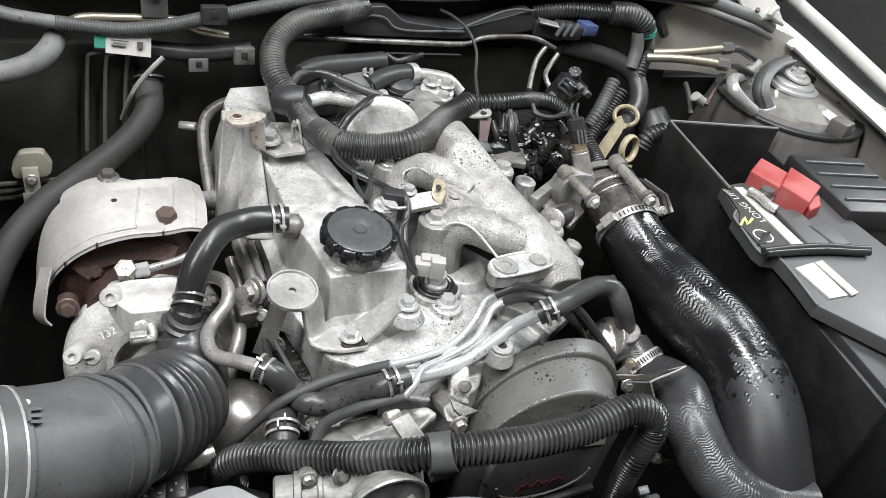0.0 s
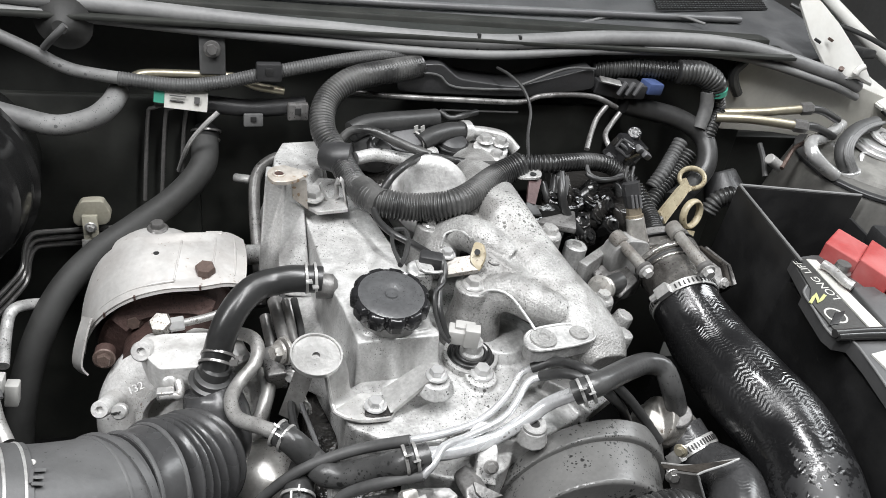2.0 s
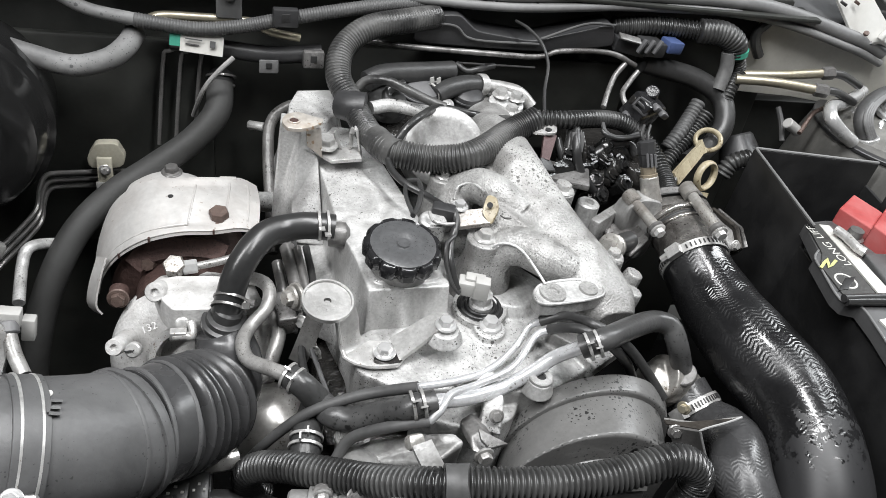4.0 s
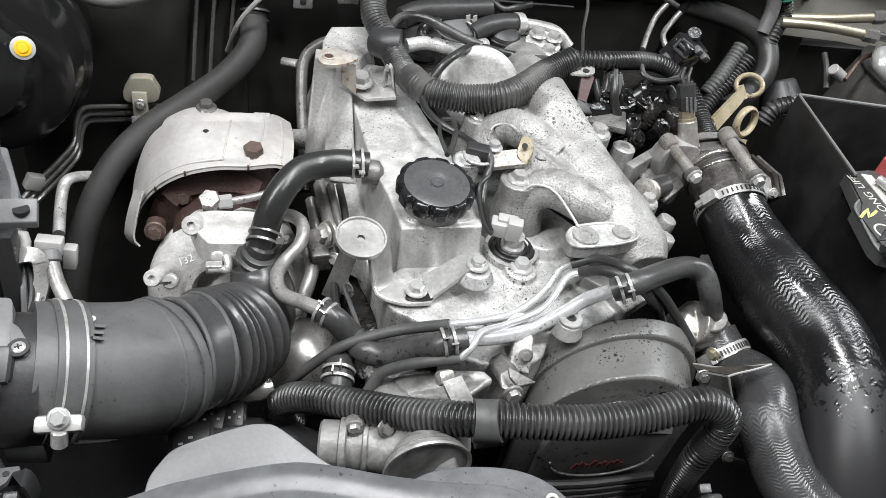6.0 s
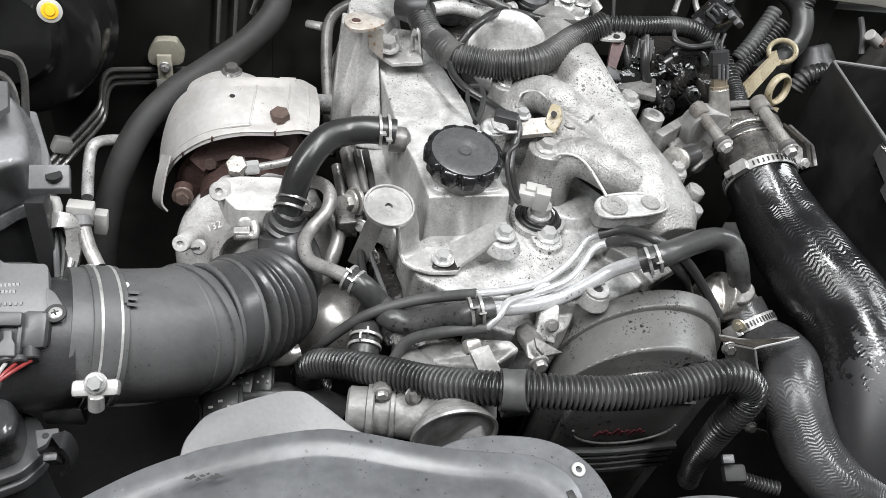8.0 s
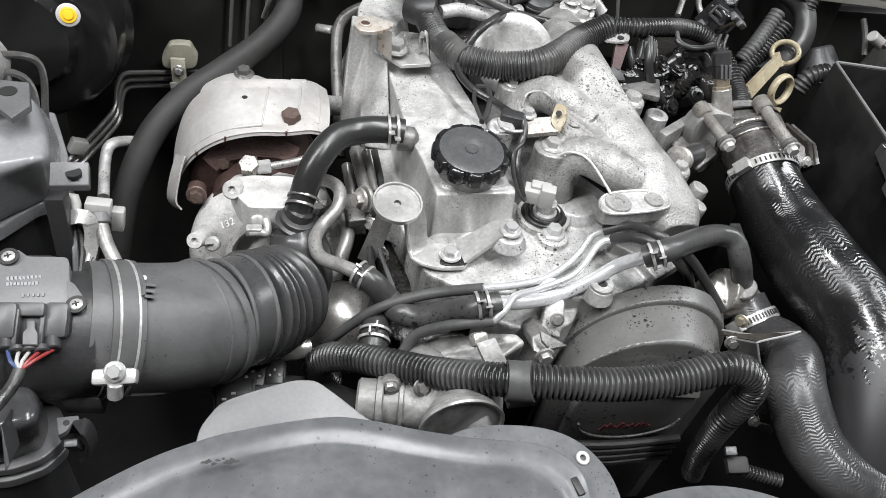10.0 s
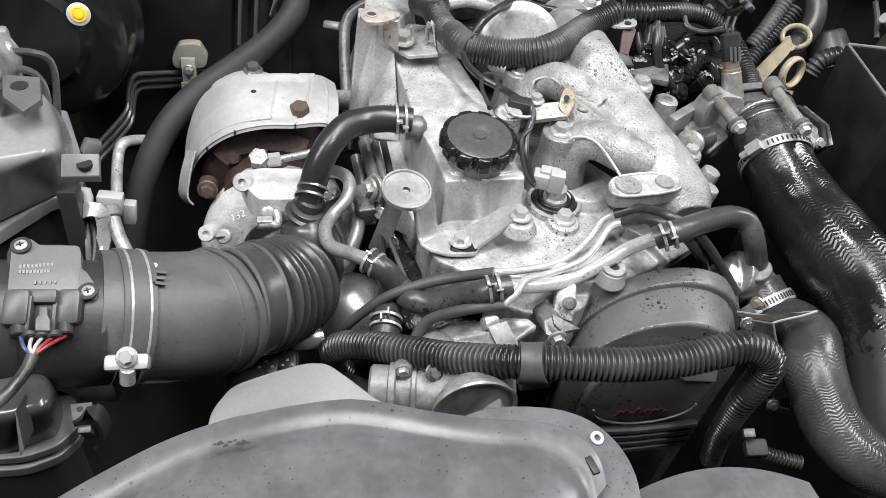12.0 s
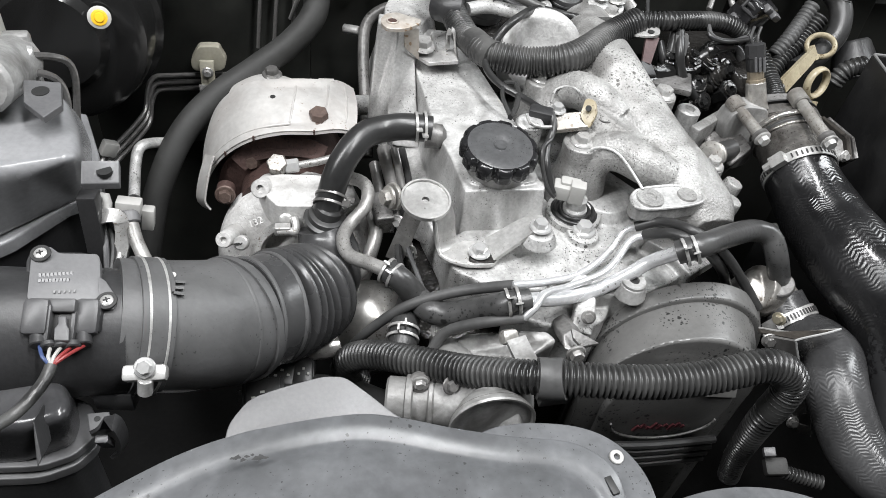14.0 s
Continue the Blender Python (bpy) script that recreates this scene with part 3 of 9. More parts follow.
def worm_clamp(parent, at, axis, r, material=None, screw=(1, 0, 0), width=0.0095):
    """Worm-drive clamp: slotted band, screw housing and screw head."""
    ax = V(axis).normalized()
    band = part("hose_clamp", ring(B(), at, ax, r + 0.0002, r + 0.0016, width, 36), material or ZINC, parent, "bright steel worm clamp")
    e = V(screw)
    e = (e - ax * e.dot(ax)).normalized()
    side = ax.cross(e).normalized()
    bm = B()
    c = V(at) + e * (r + 0.005)
    m = Matrix((ax, side, e)).transposed().to_4x4()
    m.translation = c
    made = bmesh.ops.create_cube(bm, size=1.0)["verts"]
    for v in made:
        v.co = m @ Vector((v.co.x * width * 1.15, v.co.y * 0.016, v.co.z * 0.009))
    rod(bm, c + side * 0.006, c + side * 0.017, 0.0045, seg=8)
    part("clamp_screw", bm, ZINC, band)
    bm = B()
    u, w = e, side
    for i in range(44):
        an = 0.35 + i * 0.13
        d = u * math.cos(an) + w * math.sin(an)
        t = w * math.cos(an) - u * math.sin(an)
        mm = Matrix((ax, t, d)).transposed().to_4x4()
        mm.translation = V(at) + d * (r + 0.0018)
        made = bmesh.ops.create_cube(bm, size=1.0)["verts"]
        for v in made:
            v.co = mm @ Vector((v.co.x * width * 0.5, v.co.y * 0.0017, v.co.z * 0.0008))
    part("band_slots", bm, INK, band)
    return band


def hose(name, pts, r, material, label, category="hose", **k):
    return solo(name, tube(B(), pts, r, **k), material, label, category)


def lettering(parent, words, at, right, up, height, material, depth=0.0006, label=""):
    """Raised letters of the built-in font, centred at a place, as one mesh part."""
    curve = bpy.data.curves.new("lettering", "FONT")
    curve.body, curve.size, curve.extrude, curve.align_x, curve.align_y = words, height, depth, "CENTER", "CENTER"
    holder = bpy.data.objects.new("lettering", curve)
    mesh = bpy.data.meshes.new_from_object(holder)
    bpy.data.objects.remove(holder)
    bm = B()
    bm.from_mesh(mesh)
    bpy.data.meshes.remove(mesh)
    r = V(right).normalized()
    n = r.cross(V(up)).normalized()
    m = Matrix((r, n.cross(r), n)).transposed().to_4x4()
    m.translation = V(at)
    bm.transform(m)
    return part("lettering", bm, material, parent, label, flat=True)


# ---- the garage round the car ----
def slab(name, at, size, material, label):
    return solo(name, box(B(), at, size, bevel=0), material, label, name.split("_")[0], kind="structure")


slab("floor", (0, 0, -0.05), (8, 8, 0.1), CONCRETE, "grey concrete garage floor under the car")
slab("wall_north", (0, 4.05, 1.5), (8.2, 0.1, 3.2), WALLPAINT, "plain painted garage wall")
slab("wall_south", (0, -4.05, 1.5), (8.2, 0.1, 3.2), WALLPAINT, "plain painted garage wall")
slab("wall_east", (4.05, 0, 1.5), (0.1, 8, 3.2), WALLPAINT, "plain painted garage wall")
slab("wall_west", (-4.05, 0, 1.5), (0.1, 8, 3.2), WALLPAINT, "plain painted garage wall")
slab("ceiling", (0, 0, 3.15), (8.2, 8.2, 0.1), WALLPAINT, "plain painted garage ceiling")

# ---- engine bay shell ----
bulkhead = thing("bulkhead", "dark painted steel bulkhead at the back of the engine bay", "bulkhead", (0.2, 0.96, 0.5), kind="structure")
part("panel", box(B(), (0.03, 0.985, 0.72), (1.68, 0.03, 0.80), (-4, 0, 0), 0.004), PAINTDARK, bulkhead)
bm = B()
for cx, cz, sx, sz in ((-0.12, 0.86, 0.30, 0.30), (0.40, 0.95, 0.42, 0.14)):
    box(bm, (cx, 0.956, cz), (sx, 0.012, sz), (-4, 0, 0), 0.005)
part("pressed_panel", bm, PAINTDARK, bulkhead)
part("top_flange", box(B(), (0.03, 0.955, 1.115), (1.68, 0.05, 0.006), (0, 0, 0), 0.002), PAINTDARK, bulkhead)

# added sheet, blackened to stand for the shade deep in the bay
solo("undertray", box(B(), (0.2, 0.35, 0.34), (1.9, 1.5, 0.02), bevel=0.004), GAPSHADE, "black sheet added below the engine for the shade in the gaps", "undertray", kind="structure")

# bonnet seal along the scuttle
SEALPATH = ((-0.286, 0.950, 1.135), (-0.074, 0.950, 1.125), (0.129, 0.945, 1.116), (0.381, 0.940, 1.111), (0.581, 0.945, 1.125), (0.776, 0.950, 1.124), (0.949, 0.950, 1.091), (1.03, 0.960, 1.066))
seal = thing("bonnet_seal", "dusty grey rubber bonnet seal along the scuttle edge", "seal", SEALPATH[2])
part("bulb", tube(B(), SEALPATH, 0.0105, 12), SEAL, seal)
part("lip", tube(B(), [V(p) + Vector((0, -0.008, -0.014)) for p in SEALPATH], 0.006, 10), SEAL, seal)
for dx in (0.0, 0.056):
    part("crack", box(B(), (0.379 + dx, 0.935, 1.111), (0.004, 0.006, 0.026), (0, 0, 8), 0.001), INK, seal, "dark split across the seal")

# scuttle panel, grille and windscreen behind the seal
scuttle = thing("scuttle_panel", "black plastic scuttle panel with a fine grille below the windscreen", "panel", (0.3, 1.02, 1.08), kind="structure")
part("panel", sheet(B(), lambda u, v: (-0.75 + 1.75 * u, 0.965 + 0.25 * v, 1.105 + 0.024 * v + 0.008 * math.sin(v * 3.1)), 20, 8, 0.004), SCUTTLE, scuttle)
part("front_ridge", tube(B(), ((-0.75, 1.020, 1.122), (0.2, 1.030, 1.124), (0.6, 1.045, 1.127), (0.85, 1.060, 1.128)), 0.005, 10), PLASTIC_GREY, scuttle)
bm = B()
for i in range(36):
    for j in range(6):
        box(bm, (0.712 + i * 0.0065 + j * 0.003, 1.079 + i * 0.0013 + j * 0.0085, 1.131 + j * 0.0006), (0.0052, 0.0055, 0.003), (0, 0, 12), bevel=0)
part("grille", bm, INK, scuttle, "fine black grille mesh", flat=True)
part("rib", tube(B(), ((0.561, 1.030, 1.115), (0.632, 1.050, 1.124), (0.727, 1.050, 1.130), (0.768, 1.030, 1.127)), 0.0022, 8), SEAL, scuttle)
screen = sheet(B(), lambda u, v: (-0.75 + 1.75 * u, 1.225 + 0.65 * v, 1.140 + 0.50 * v), 12, 4, 0.005)
ob = solo("windscreen", screen, GLASS, "clear windscreen glass above the scuttle", "windscreen", kind="structure")
ob.visible_shadow = False
ob = solo("cabin_backdrop", box(B(), (0.15, 1.95, 1.0), (1.7, 0.05, 1.4), bevel=0), PLASTIC, "dark cabin interior behind the windscreen", "backdrop", kind="structure")

# inner wings
wing = thing("inner_wing", "beige painted inner wing beside the battery with small holes", "body panel", (1.02, 0.6, 0.6), kind="structure")
part("panel", sheet(B(), lambda u, v: (1.20 - 0.08 * v, 1.05 - 1.0 * u, 0.55 + 0.47 * v), 14, 6, 0.004), PAINT, wing)
part("corner_panel", prism(B(), ((0.802, 0.963, 1.105), (0.890, 0.963, 1.101), (0.992, 0.963, 1.078), (1.133, 0.963, 1.040), (1.202, 0.963, 0.965), (1.048, 0.963, 0.966), (0.909, 0.963, 0.982), (0.802, 0.963, 0.986), (0.793, 0.963, 1.017)), 0.008, 0.001, way=(0, 1, 0)), PAINT, wing)
# plain dark box added in place of the dark parts below the corner
part("added_dark_panel", box(B(), (1.02, 1.00, 0.73), (0.34, 0.02, 0.46), bevel=0.003), PAINTDARK, wing, "plain dark panel added below the beige corner")
rail = ((1.100, 1.036, 1.054), (1.100, 0.958, 1.045), (1.100, 0.850, 1.028), (1.100, 0.730, 1.010), (1.100, 0.572, 0.982))
part("rail", strip(B(), [V(p) for p in rail], 0.026, 0.006, (-0.5, -0.2, 0.85)), RAILPAINT, wing, "pale wing flange")
part("rail_lip", strip(B(), ((1.095, 1.037, 1.047), (1.095, 0.987, 1.043), (1.095, 0.946, 1.040)), 0.02, 0.006, (-0.5, -0.2, 0.85)), RAILPAINT, wing, "pale wing flange")
part("outer_rail", tube(B(), ((1.170, 1.298, 1.137), (1.170, 1.113, 1.092), (1.170, 1.024, 1.075), (1.170, 0.943, 1.061), (1.170, 0.812, 1.036), (1.170, 0.644, 1.006)), 0.011, 12), RAILPAINT, wing, "pale outer wing flange")
part("gutter", strip(B(), [V(p) + Vector((0.035, 0.0, -0.012)) for p in rail], 0.06, 0.004, (-0.3, 0, 0.95)), PLASTIC, wing, "dark gutter strip")
bm = B()
for p, r in (((1.130, 0.915, 0.995), 0.014), ((1.130, 0.876, 1.008), 0.005), ((1.130, 0.879, 0.972), 0.005), ((1.130, 0.840, 0.983), 0.006), ((1.130, 1.030, 1.019), 0.005)):
    q = V(p)
    q.x = 1.20 - 0.08 * (q.z - 0.55) / 0.47 - 0.001
    lathe(bm, q, (-1, 0, 0.1), [(r, 0), (r, 0.0012)], 14)
part("hole", bm, INK, wing, "small dark holes in the panel")
wing2 = thing("inner_wing", "dark inner wing on the brake side of the bay", "body panel", (-0.62, 0.6, 0.6), kind="structure")
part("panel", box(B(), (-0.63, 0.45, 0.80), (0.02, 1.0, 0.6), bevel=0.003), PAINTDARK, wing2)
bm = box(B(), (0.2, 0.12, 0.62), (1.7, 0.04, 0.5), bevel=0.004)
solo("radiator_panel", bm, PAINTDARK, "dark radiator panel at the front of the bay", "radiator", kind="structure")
# second added sheet, higher up, its black giving the gap shade
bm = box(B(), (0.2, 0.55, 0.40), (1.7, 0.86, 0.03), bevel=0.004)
solo("undertray", bm, GAPSHADE, "upper black sheet added below the engine for the shade in the gaps", "undertray", kind="structure")

# bonnet hinge
hinge = thing("bonnet_bracket", "white painted steel hinge plate at the wing corner", "hinge", (0.904, 0.950, 1.148))
part("plate", prism(B(), round_outline(((0.884, 0.990, 1.184), (0.920, 0.990, 1.187), (0.958, 0.975, 1.159), (1.018, 0.955, 1.107), (1.043, 0.945, 1.077), (1.001, 0.940, 1.092), (0.982, 0.945, 1.084), (0.945, 0.950, 1.100), (0.909, 0.965, 1.139)), 2, 0.1), 0.006, 0.001, way=(0.3, 0.4, -0.8)), RAILPAINT, hinge)
part("slot", box(B(), (0.914, 0.955, 1.137), (0.010, 0.006, 0.004), (0, 20, -30), 0.0005), INK, hinge)
part("slot", box(B(), (0.936, 0.955, 1.140), (0.008, 0.005, 0.004), (0, 20, -30), 0.0005), RUSTBOLT, hinge)
part("arm", strip(B(), ((0.933, 0.970, 1.083), (0.958, 0.965, 1.077), (0.976, 0.955, 1.081), (0.988, 0.945, 1.088)), 0.010, 0.006, (-0.2, -0.6, 0.7)), SEAL, hinge)
part("link", tube(B(), ((0.992, 0.937, 1.096), (0.995, 0.937, 1.104), (1.002, 0.937, 1.108)), 0.005, 10), RAILPAINT, hinge)
part("weld_nub", lathe(B(), (0.965, 0.940, 1.102), (-0.3, -0.4, 0.8), [(0.004, -0.003), (0.004, 0.001), (0, 0.002)], 12), RUSTBOLT, hinge)

buffer = thing("rubber_buffer", "black rubber buffer block on the wing flange", "buffer", (1.100, 1.126, 1.092))
part("block", box(B(), (1.100, 1.125, 1.091), (0.022, 0.045, 0.016), (-10, 0, 0), 0.003), PLASTIC, buffer)
part("pad", box(B(), (1.130, 1.084, 1.081), (0.030, 0.050, 0.016), (-10, 0, 0), 0.004), RUBBER, buffer)
hose("washer_hose", ((1.080, 1.233, 1.112), (1.100, 1.205, 1.106), (1.110, 1.170, 1.104), (1.130, 1.132, 1.106), (1.140, 1.084, 1.106), (1.140, 1.027, 1.104)), 0.0042, RUBBER, "thin black washer hose along the wing flange", seg=10)

# ---- bulkhead fittings ----
clampx = thing("heater_hose", "thick matt black heater hose with wire clamps on the bulkhead pipe", "hose", (0.039, 0.930, 0.970))
part("hose_body", tube(B(), ((0.039, 0.930, 0.970), (0.035, 0.905, 0.943), (0.006, 0.885, 0.913), (-0.042, 0.865, 0.883), (-0.088, 0.840, 0.859), (-0.124, 0.800, 0.834), (-0.150, 0.760, 0.792), (-0.168, 0.725, 0.735), (-0.178, 0.700, 0.665), (-0.182, 0.690, 0.58)), 0.0165, 22), MATTHOSE, clampx)
part("stub", rod(B(), (0.041, 0.950, 0.972), (0.038, 0.925, 0.963), 0.0155), RUBBER_GLOSS, clampx)
for k in (0.25, 0.6):
    p = V((0.041, 0.950, 0.978)).lerp(V((0.037, 0.920, 0.958)), k)
    part("wire_clamp", ring(B(), p, (0.0, -0.6, -0.8), 0.0167, 0.0187, 0.003), DARKSTEEL, clampx)

hose("bulkhead_harness", ((-0.177, 0.930, 1.093), (-0.142, 0.930, 1.075), (-0.105, 0.930, 1.055), (-0.052, 0.925, 1.048)), 0.0075, DUSTHOSE, "taped grey wiring harness along the bulkhead", "wiring harness")
hose("bulkhead_conduit", ((-0.055, 0.925, 1.048), (0.010, 0.925, 1.042), (0.061, 0.925, 1.048), (0.108, 0.925, 1.060), (0.182, 0.925, 1.078), (0.245, 0.930, 1.089), (0.298, 0.940, 1.092)), 0.0082, GREYHOSE, "ribbed grey wiring conduit along the bulkhead", "wiring harness", rib=(0.0032, 0.0007), seg=12)
hose("bulkhead_hose", ((-0.202, 0.900, 1.020), (-0.160, 0.900, 1.007), (-0.121, 0.900, 0.998), (-0.085, 0.905, 1.006), (-0.065, 0.915, 1.019), (-0.057, 0.940, 1.026)), 0.0125, DUSTHOSE, "dusty grey vacuum hose into the bulkhead", seg=16)
hose("brass_pipe", ((-0.046, 0.945, 1.035), (-0.031, 0.940, 1.048), (0.010, 0.940, 1.050), (0.075, 0.940, 1.049), (0.101, 0.940, 1.038), (0.136, 0.940, 1.033)), 0.0055, BRASS, "yellow zinc-plated pipe along the bulkhead", "pipe", seg=12)
hose("clutch_pipe", ((-0.018, 0.940, 1.019), (0.046, 0.940, 1.012), (0.101, 0.940, 1.008), (0.164, 0.940, 1.015)), 0.011, PLASTIC, "black sleeved pipe along the bulkhead", "pipe", seg=12)
hose("steel_pipe", ((0.211, 0.920, 1.044), (0.281, 0.910, 1.044), (0.369, 0.900, 1.047), (0.440, 0.900, 1.047), (0.470, 0.900, 1.057), (0.540, 0.900, 1.059), (0.583, 0.900, 1.044)), 0.0036, ALU_DARK, "dull steel pipe in front of the bulkhead", "pipe", seg=10)
hose("steel_rod", ((0.056, 0.900, 1.020), (0.038, 0.895, 1.003), (0.020, 0.900, 0.975), (0.005, 0.930, 0.923)), 0.003, ZINC, "thin bright bent pipe on the bulkhead", "pipe", seg=8)
for x, yb in ((247, 350), (272, 350), (300, 335)):
    a = V((-0.028, 0.940, 1.001))
    b = V((-0.039, 0.930, 0.878))
    dx = Vector(((x - 247) * 0.00082, 0, 0))
    hose("brake_line", (a + dx + Vector((0.04, 0, 0.012)), a + dx + Vector((0.008, 0, 0.004)), a + dx + Vector((0, 0, -0.012)), b + dx), 0.0026, DARKSTEEL, "dark steel brake line running down the bulkhead", "brake line", seg=8)

sticker = thing("hose_label", "white printed label with a green end on a black pipe", "label", (0.018, 0.925, 1.023))
def tag(parent, name, a, b, h, material, label=""):
    a, b = V(a), V(b)
    bm = B()
    n = Vector((0, -1, 0.35)).normalized()
    d = (b - a)
    up = n.cross(d.normalized()) * -1
    up = up if up.z > 0 else -up
    vs = [bm.verts.new(a + up * h * s + n * k) for k in (0, 0.0012) for s in (-0.5, 0.5)] + [bm.verts.new(b + up * h * s + n * k) for k in (0, 0.0012) for s in (-0.5, 0.5)]
    for f in ((0, 1, 5, 4), (2, 6, 7, 3), (0, 4, 6, 2), (1, 3, 7, 5), (0, 2, 3, 1), (4, 5, 7, 6)):
        bm.faces.new([vs[i] for i in f])
    return part(name, bm, material, parent, label, flat=True)
tag(sticker, "paper", (-0.005, 0.921, 1.028), (0.044, 0.921, 1.023), 0.024, LABEL)
tag(sticker, "green_end", (-0.017, 0.921, 1.029), (-0.005, 0.921, 1.028), 0.014, GREENTAPE)
for i, (x0, x1, dy) in enumerate(((288, 318, -4), (288, 312, 4), (332, 342, 0))):
    a, b = V((0.001, 0.918, 1.029)), V((0.035, 0.918, 1.026))
    k0, k1 = (x0 - 288) / 54, (x1 - 288) / 54
    tag(sticker, "printed_bar", a.lerp(b, k0) + Vector((0, 0, -dy * 0.0008)), a.lerp(b, k1) + Vector((0, 0, -dy * 0.0008)), 0.008 if i == 2 else 0.0014, GREYHOSE)

bracket = thing("bulkhead_bracket", "small grey steel bracket bolted to the bulkhead", "bracket", (0.051, 0.935, 1.084))
part("plate", box(B(), (0.051, 0.938, 1.079), (0.030, 0.003, 0.05), (-10, 0, 0), 0.001), GREYHOSE, bracket)
bolt(bracket, (0.051, 0.933, 1.086), (0, -1, 0.2), 0.0068, DARKSTEEL)
grom = thing("cable_grommet", "dusty grey rubber cable grommet in the bulkhead", "grommet", (-0.106, 0.930, 1.109))
part("cone", lathe(B(), (-0.107, 0.945, 1.105), (-0.1, -1, 0), [(0.031, 0), (0.031, 0.004), (0.025, 0.006), (0.014, 0.014), (0.008, 0.02)], 28), MATTHOSE, grom)
part("cable", tube(B(), ((-0.100, 0.910, 1.113), (-0.113, 0.910, 1.100), (-0.128, 0.925, 1.081)), 0.004), GREYHOSE, grom)
for nm, tk, s, mt, lb in (("conduit_clip", (0.116, 0.918, 1.067), (0.03, 0.012, 0.022), PLASTIC, "black plastic conduit clip"), ("pipe_clip", (0.152, 0.920, 1.015), (0.026, 0.010, 0.022), ALU_DARK, "grey steel pipe clip"), ("pipe_tab", (0.098, 0.925, 0.999), (0.024, 0.004, 0.018), SEAL, "pale steel tab on the bulkhead")):
    t = thing(nm, lb + " on the bulkhead", "clip", tk)
    part("body", box(B(), tk, s, (0, 0, 5), 0.002), mt, t)
    part("slot", box(B(), V(tk) + Vector((0, -s[1] * 0.5, 0.002)), (s[0] * 0.3, 0.003, s[2] * 0.4), (0, 0, 5), 0.0005), INK, t)

# brake booster and master cylinder
booster = thing("brake_booster", "gloss black brake booster drum with a yellow-capped stud", "brake booster", (-0.237, 0.800, 0.962))
part("drum", lathe(B(), (-0.245, 0.800, 0.960), (0.05, -1, 0.12), [(0.100, -0.13), (0.106, -0.06), (0.106, -0.052), (0.110, -0.05), (0.110, -0.042), (0.104, -0.038), (0.102, -0.01), (0.098, 0.006), (0.090, 0.012), (0.06, 0.013), (0.052, 0.022), (0, 0.023)], 48), BOOSTER, booster)
part("stud_washer", lathe(B(), (-0.187, 0.784, 0.993), (0.22, -0.78, 0.42), [(0.0118, 0), (0.0118, 0.003), (0.010, 0.004)], 24), WHITEPL, booster, "white washer")
part("stud_cap", lathe(B(), (-0.1865, 0.782, 0.994), (0.22, -0.78, 0.42), [(0.0082, 0), (0.0082, 0.003), (0.0062, 0.0034), (0.0062, 0.003), (0.0052, 0.003), (0.0046, 0.0046), (0, 0.005)], 20), YELLOW, booster, "yellow stud cap")
mc = thing("brake_master_cylinder", "silver cast brake master cylinder with brake line ports", "master cylinder", (-0.228, 0.646, 1.022))
part("body", rod(B(), (-0.231, 0.580, 1.041), (-0.233, 0.664, 1.014), 0.026), PUMPALU, mc)
part("flange", box(B(), (-0.229, 0.664, 1.011), (0.03, 0.014, 0.06), (0, 0, 10), 0.004), PUMPALU, mc)
for a, b in (((-0.220, 0.648, 1.030), (-0.210, 0.650, 1.027)), ((-0.222, 0.634, 1.020), (-0.213, 0.637, 1.018))):
    part("port", rod(B(), a, b, 0.0085, seg=12), STEEL, mc)
solo("fluid_reservoir", prism(B(), round_outline(((-0.299, 0.725, 1.060), (-0.247, 0.709, 1.060), (-0.227, 0.630, 1.060), (-0.229, 0.598, 1.060), (-0.264, 0.609, 1.060))), 0.06, 0.008), TRANSLUCENT, "milky white brake fluid reservoir on the master cylinder", "reservoir")
hose("brake_line", ((-0.211, 0.650, 1.027), (-0.201, 0.666, 1.017), (-0.191, 0.675, 1.006), (-0.189, 0.676, 0.987), (-0.195, 0.670, 0.945), (-0.201, 0.670, 0.895)), 0.0034, DARKSTEEL, "dark steel brake line looping from the master cylinder", "brake line", seg=8)
hose("brake_line", ((-0.214, 0.637, 1.018), (-0.204, 0.648, 1.010), (-0.196, 0.655, 0.997), (-0.194, 0.655, 0.976), (-0.200, 0.651, 0.938)), 0.0034, DARKSTEEL, "dark steel brake line looping from the master cylinder", "brake line", seg=8)

# brake line bundle with its white holder
for k in range(3):
    o = Vector((0, 0.004 * k, -0.013 * k))
    solo("brake_line", tube(B(), [V(p) + o for p in ((-0.062, 0.930, 0.837), (-0.106, 0.925, 0.837), (-0.156, 0.920, 0.837), (-0.176, 0.915, 0.836), (-0.184, 0.905, 0.822), (-0.188, 0.890, 0.801), (-0.200, 0.860, 0.795), (-0.218, 0.820, 0.791), (-0.233, 0.800, 0.781))], 0.0033, 8), DARKSTEEL, "dark steel brake line bundled below the booster", "brake line", "brake line bundle")
holder = thing("line_holder", "cream plastic brake line holder with a steel strap", "clip", (-0.103, 0.910, 0.866))
part("cap", prism(B(), round_outline(((-0.126, 0.915, 0.863), (-0.118, 0.915, 0.877), (-0.113, 0.915, 0.885), (-0.088, 0.915, 0.886), (-0.085, 0.915, 0.878), (-0.079, 0.915, 0.865), (-0.085, 0.915, 0.849), (-0.124, 0.915, 0.847)), 2), 0.012, 0.003, way=(0, 1, 0)), CREAMPL, holder)
part("strap", box(B(), (-0.104, 0.905, 0.847), (0.018, 0.006, 0.045), (-8, 0, 0), 0.001), CREAMPL, holder)
bolt(holder, (-0.103, 0.901, 0.856), FRONT, 0.005, ZINC)
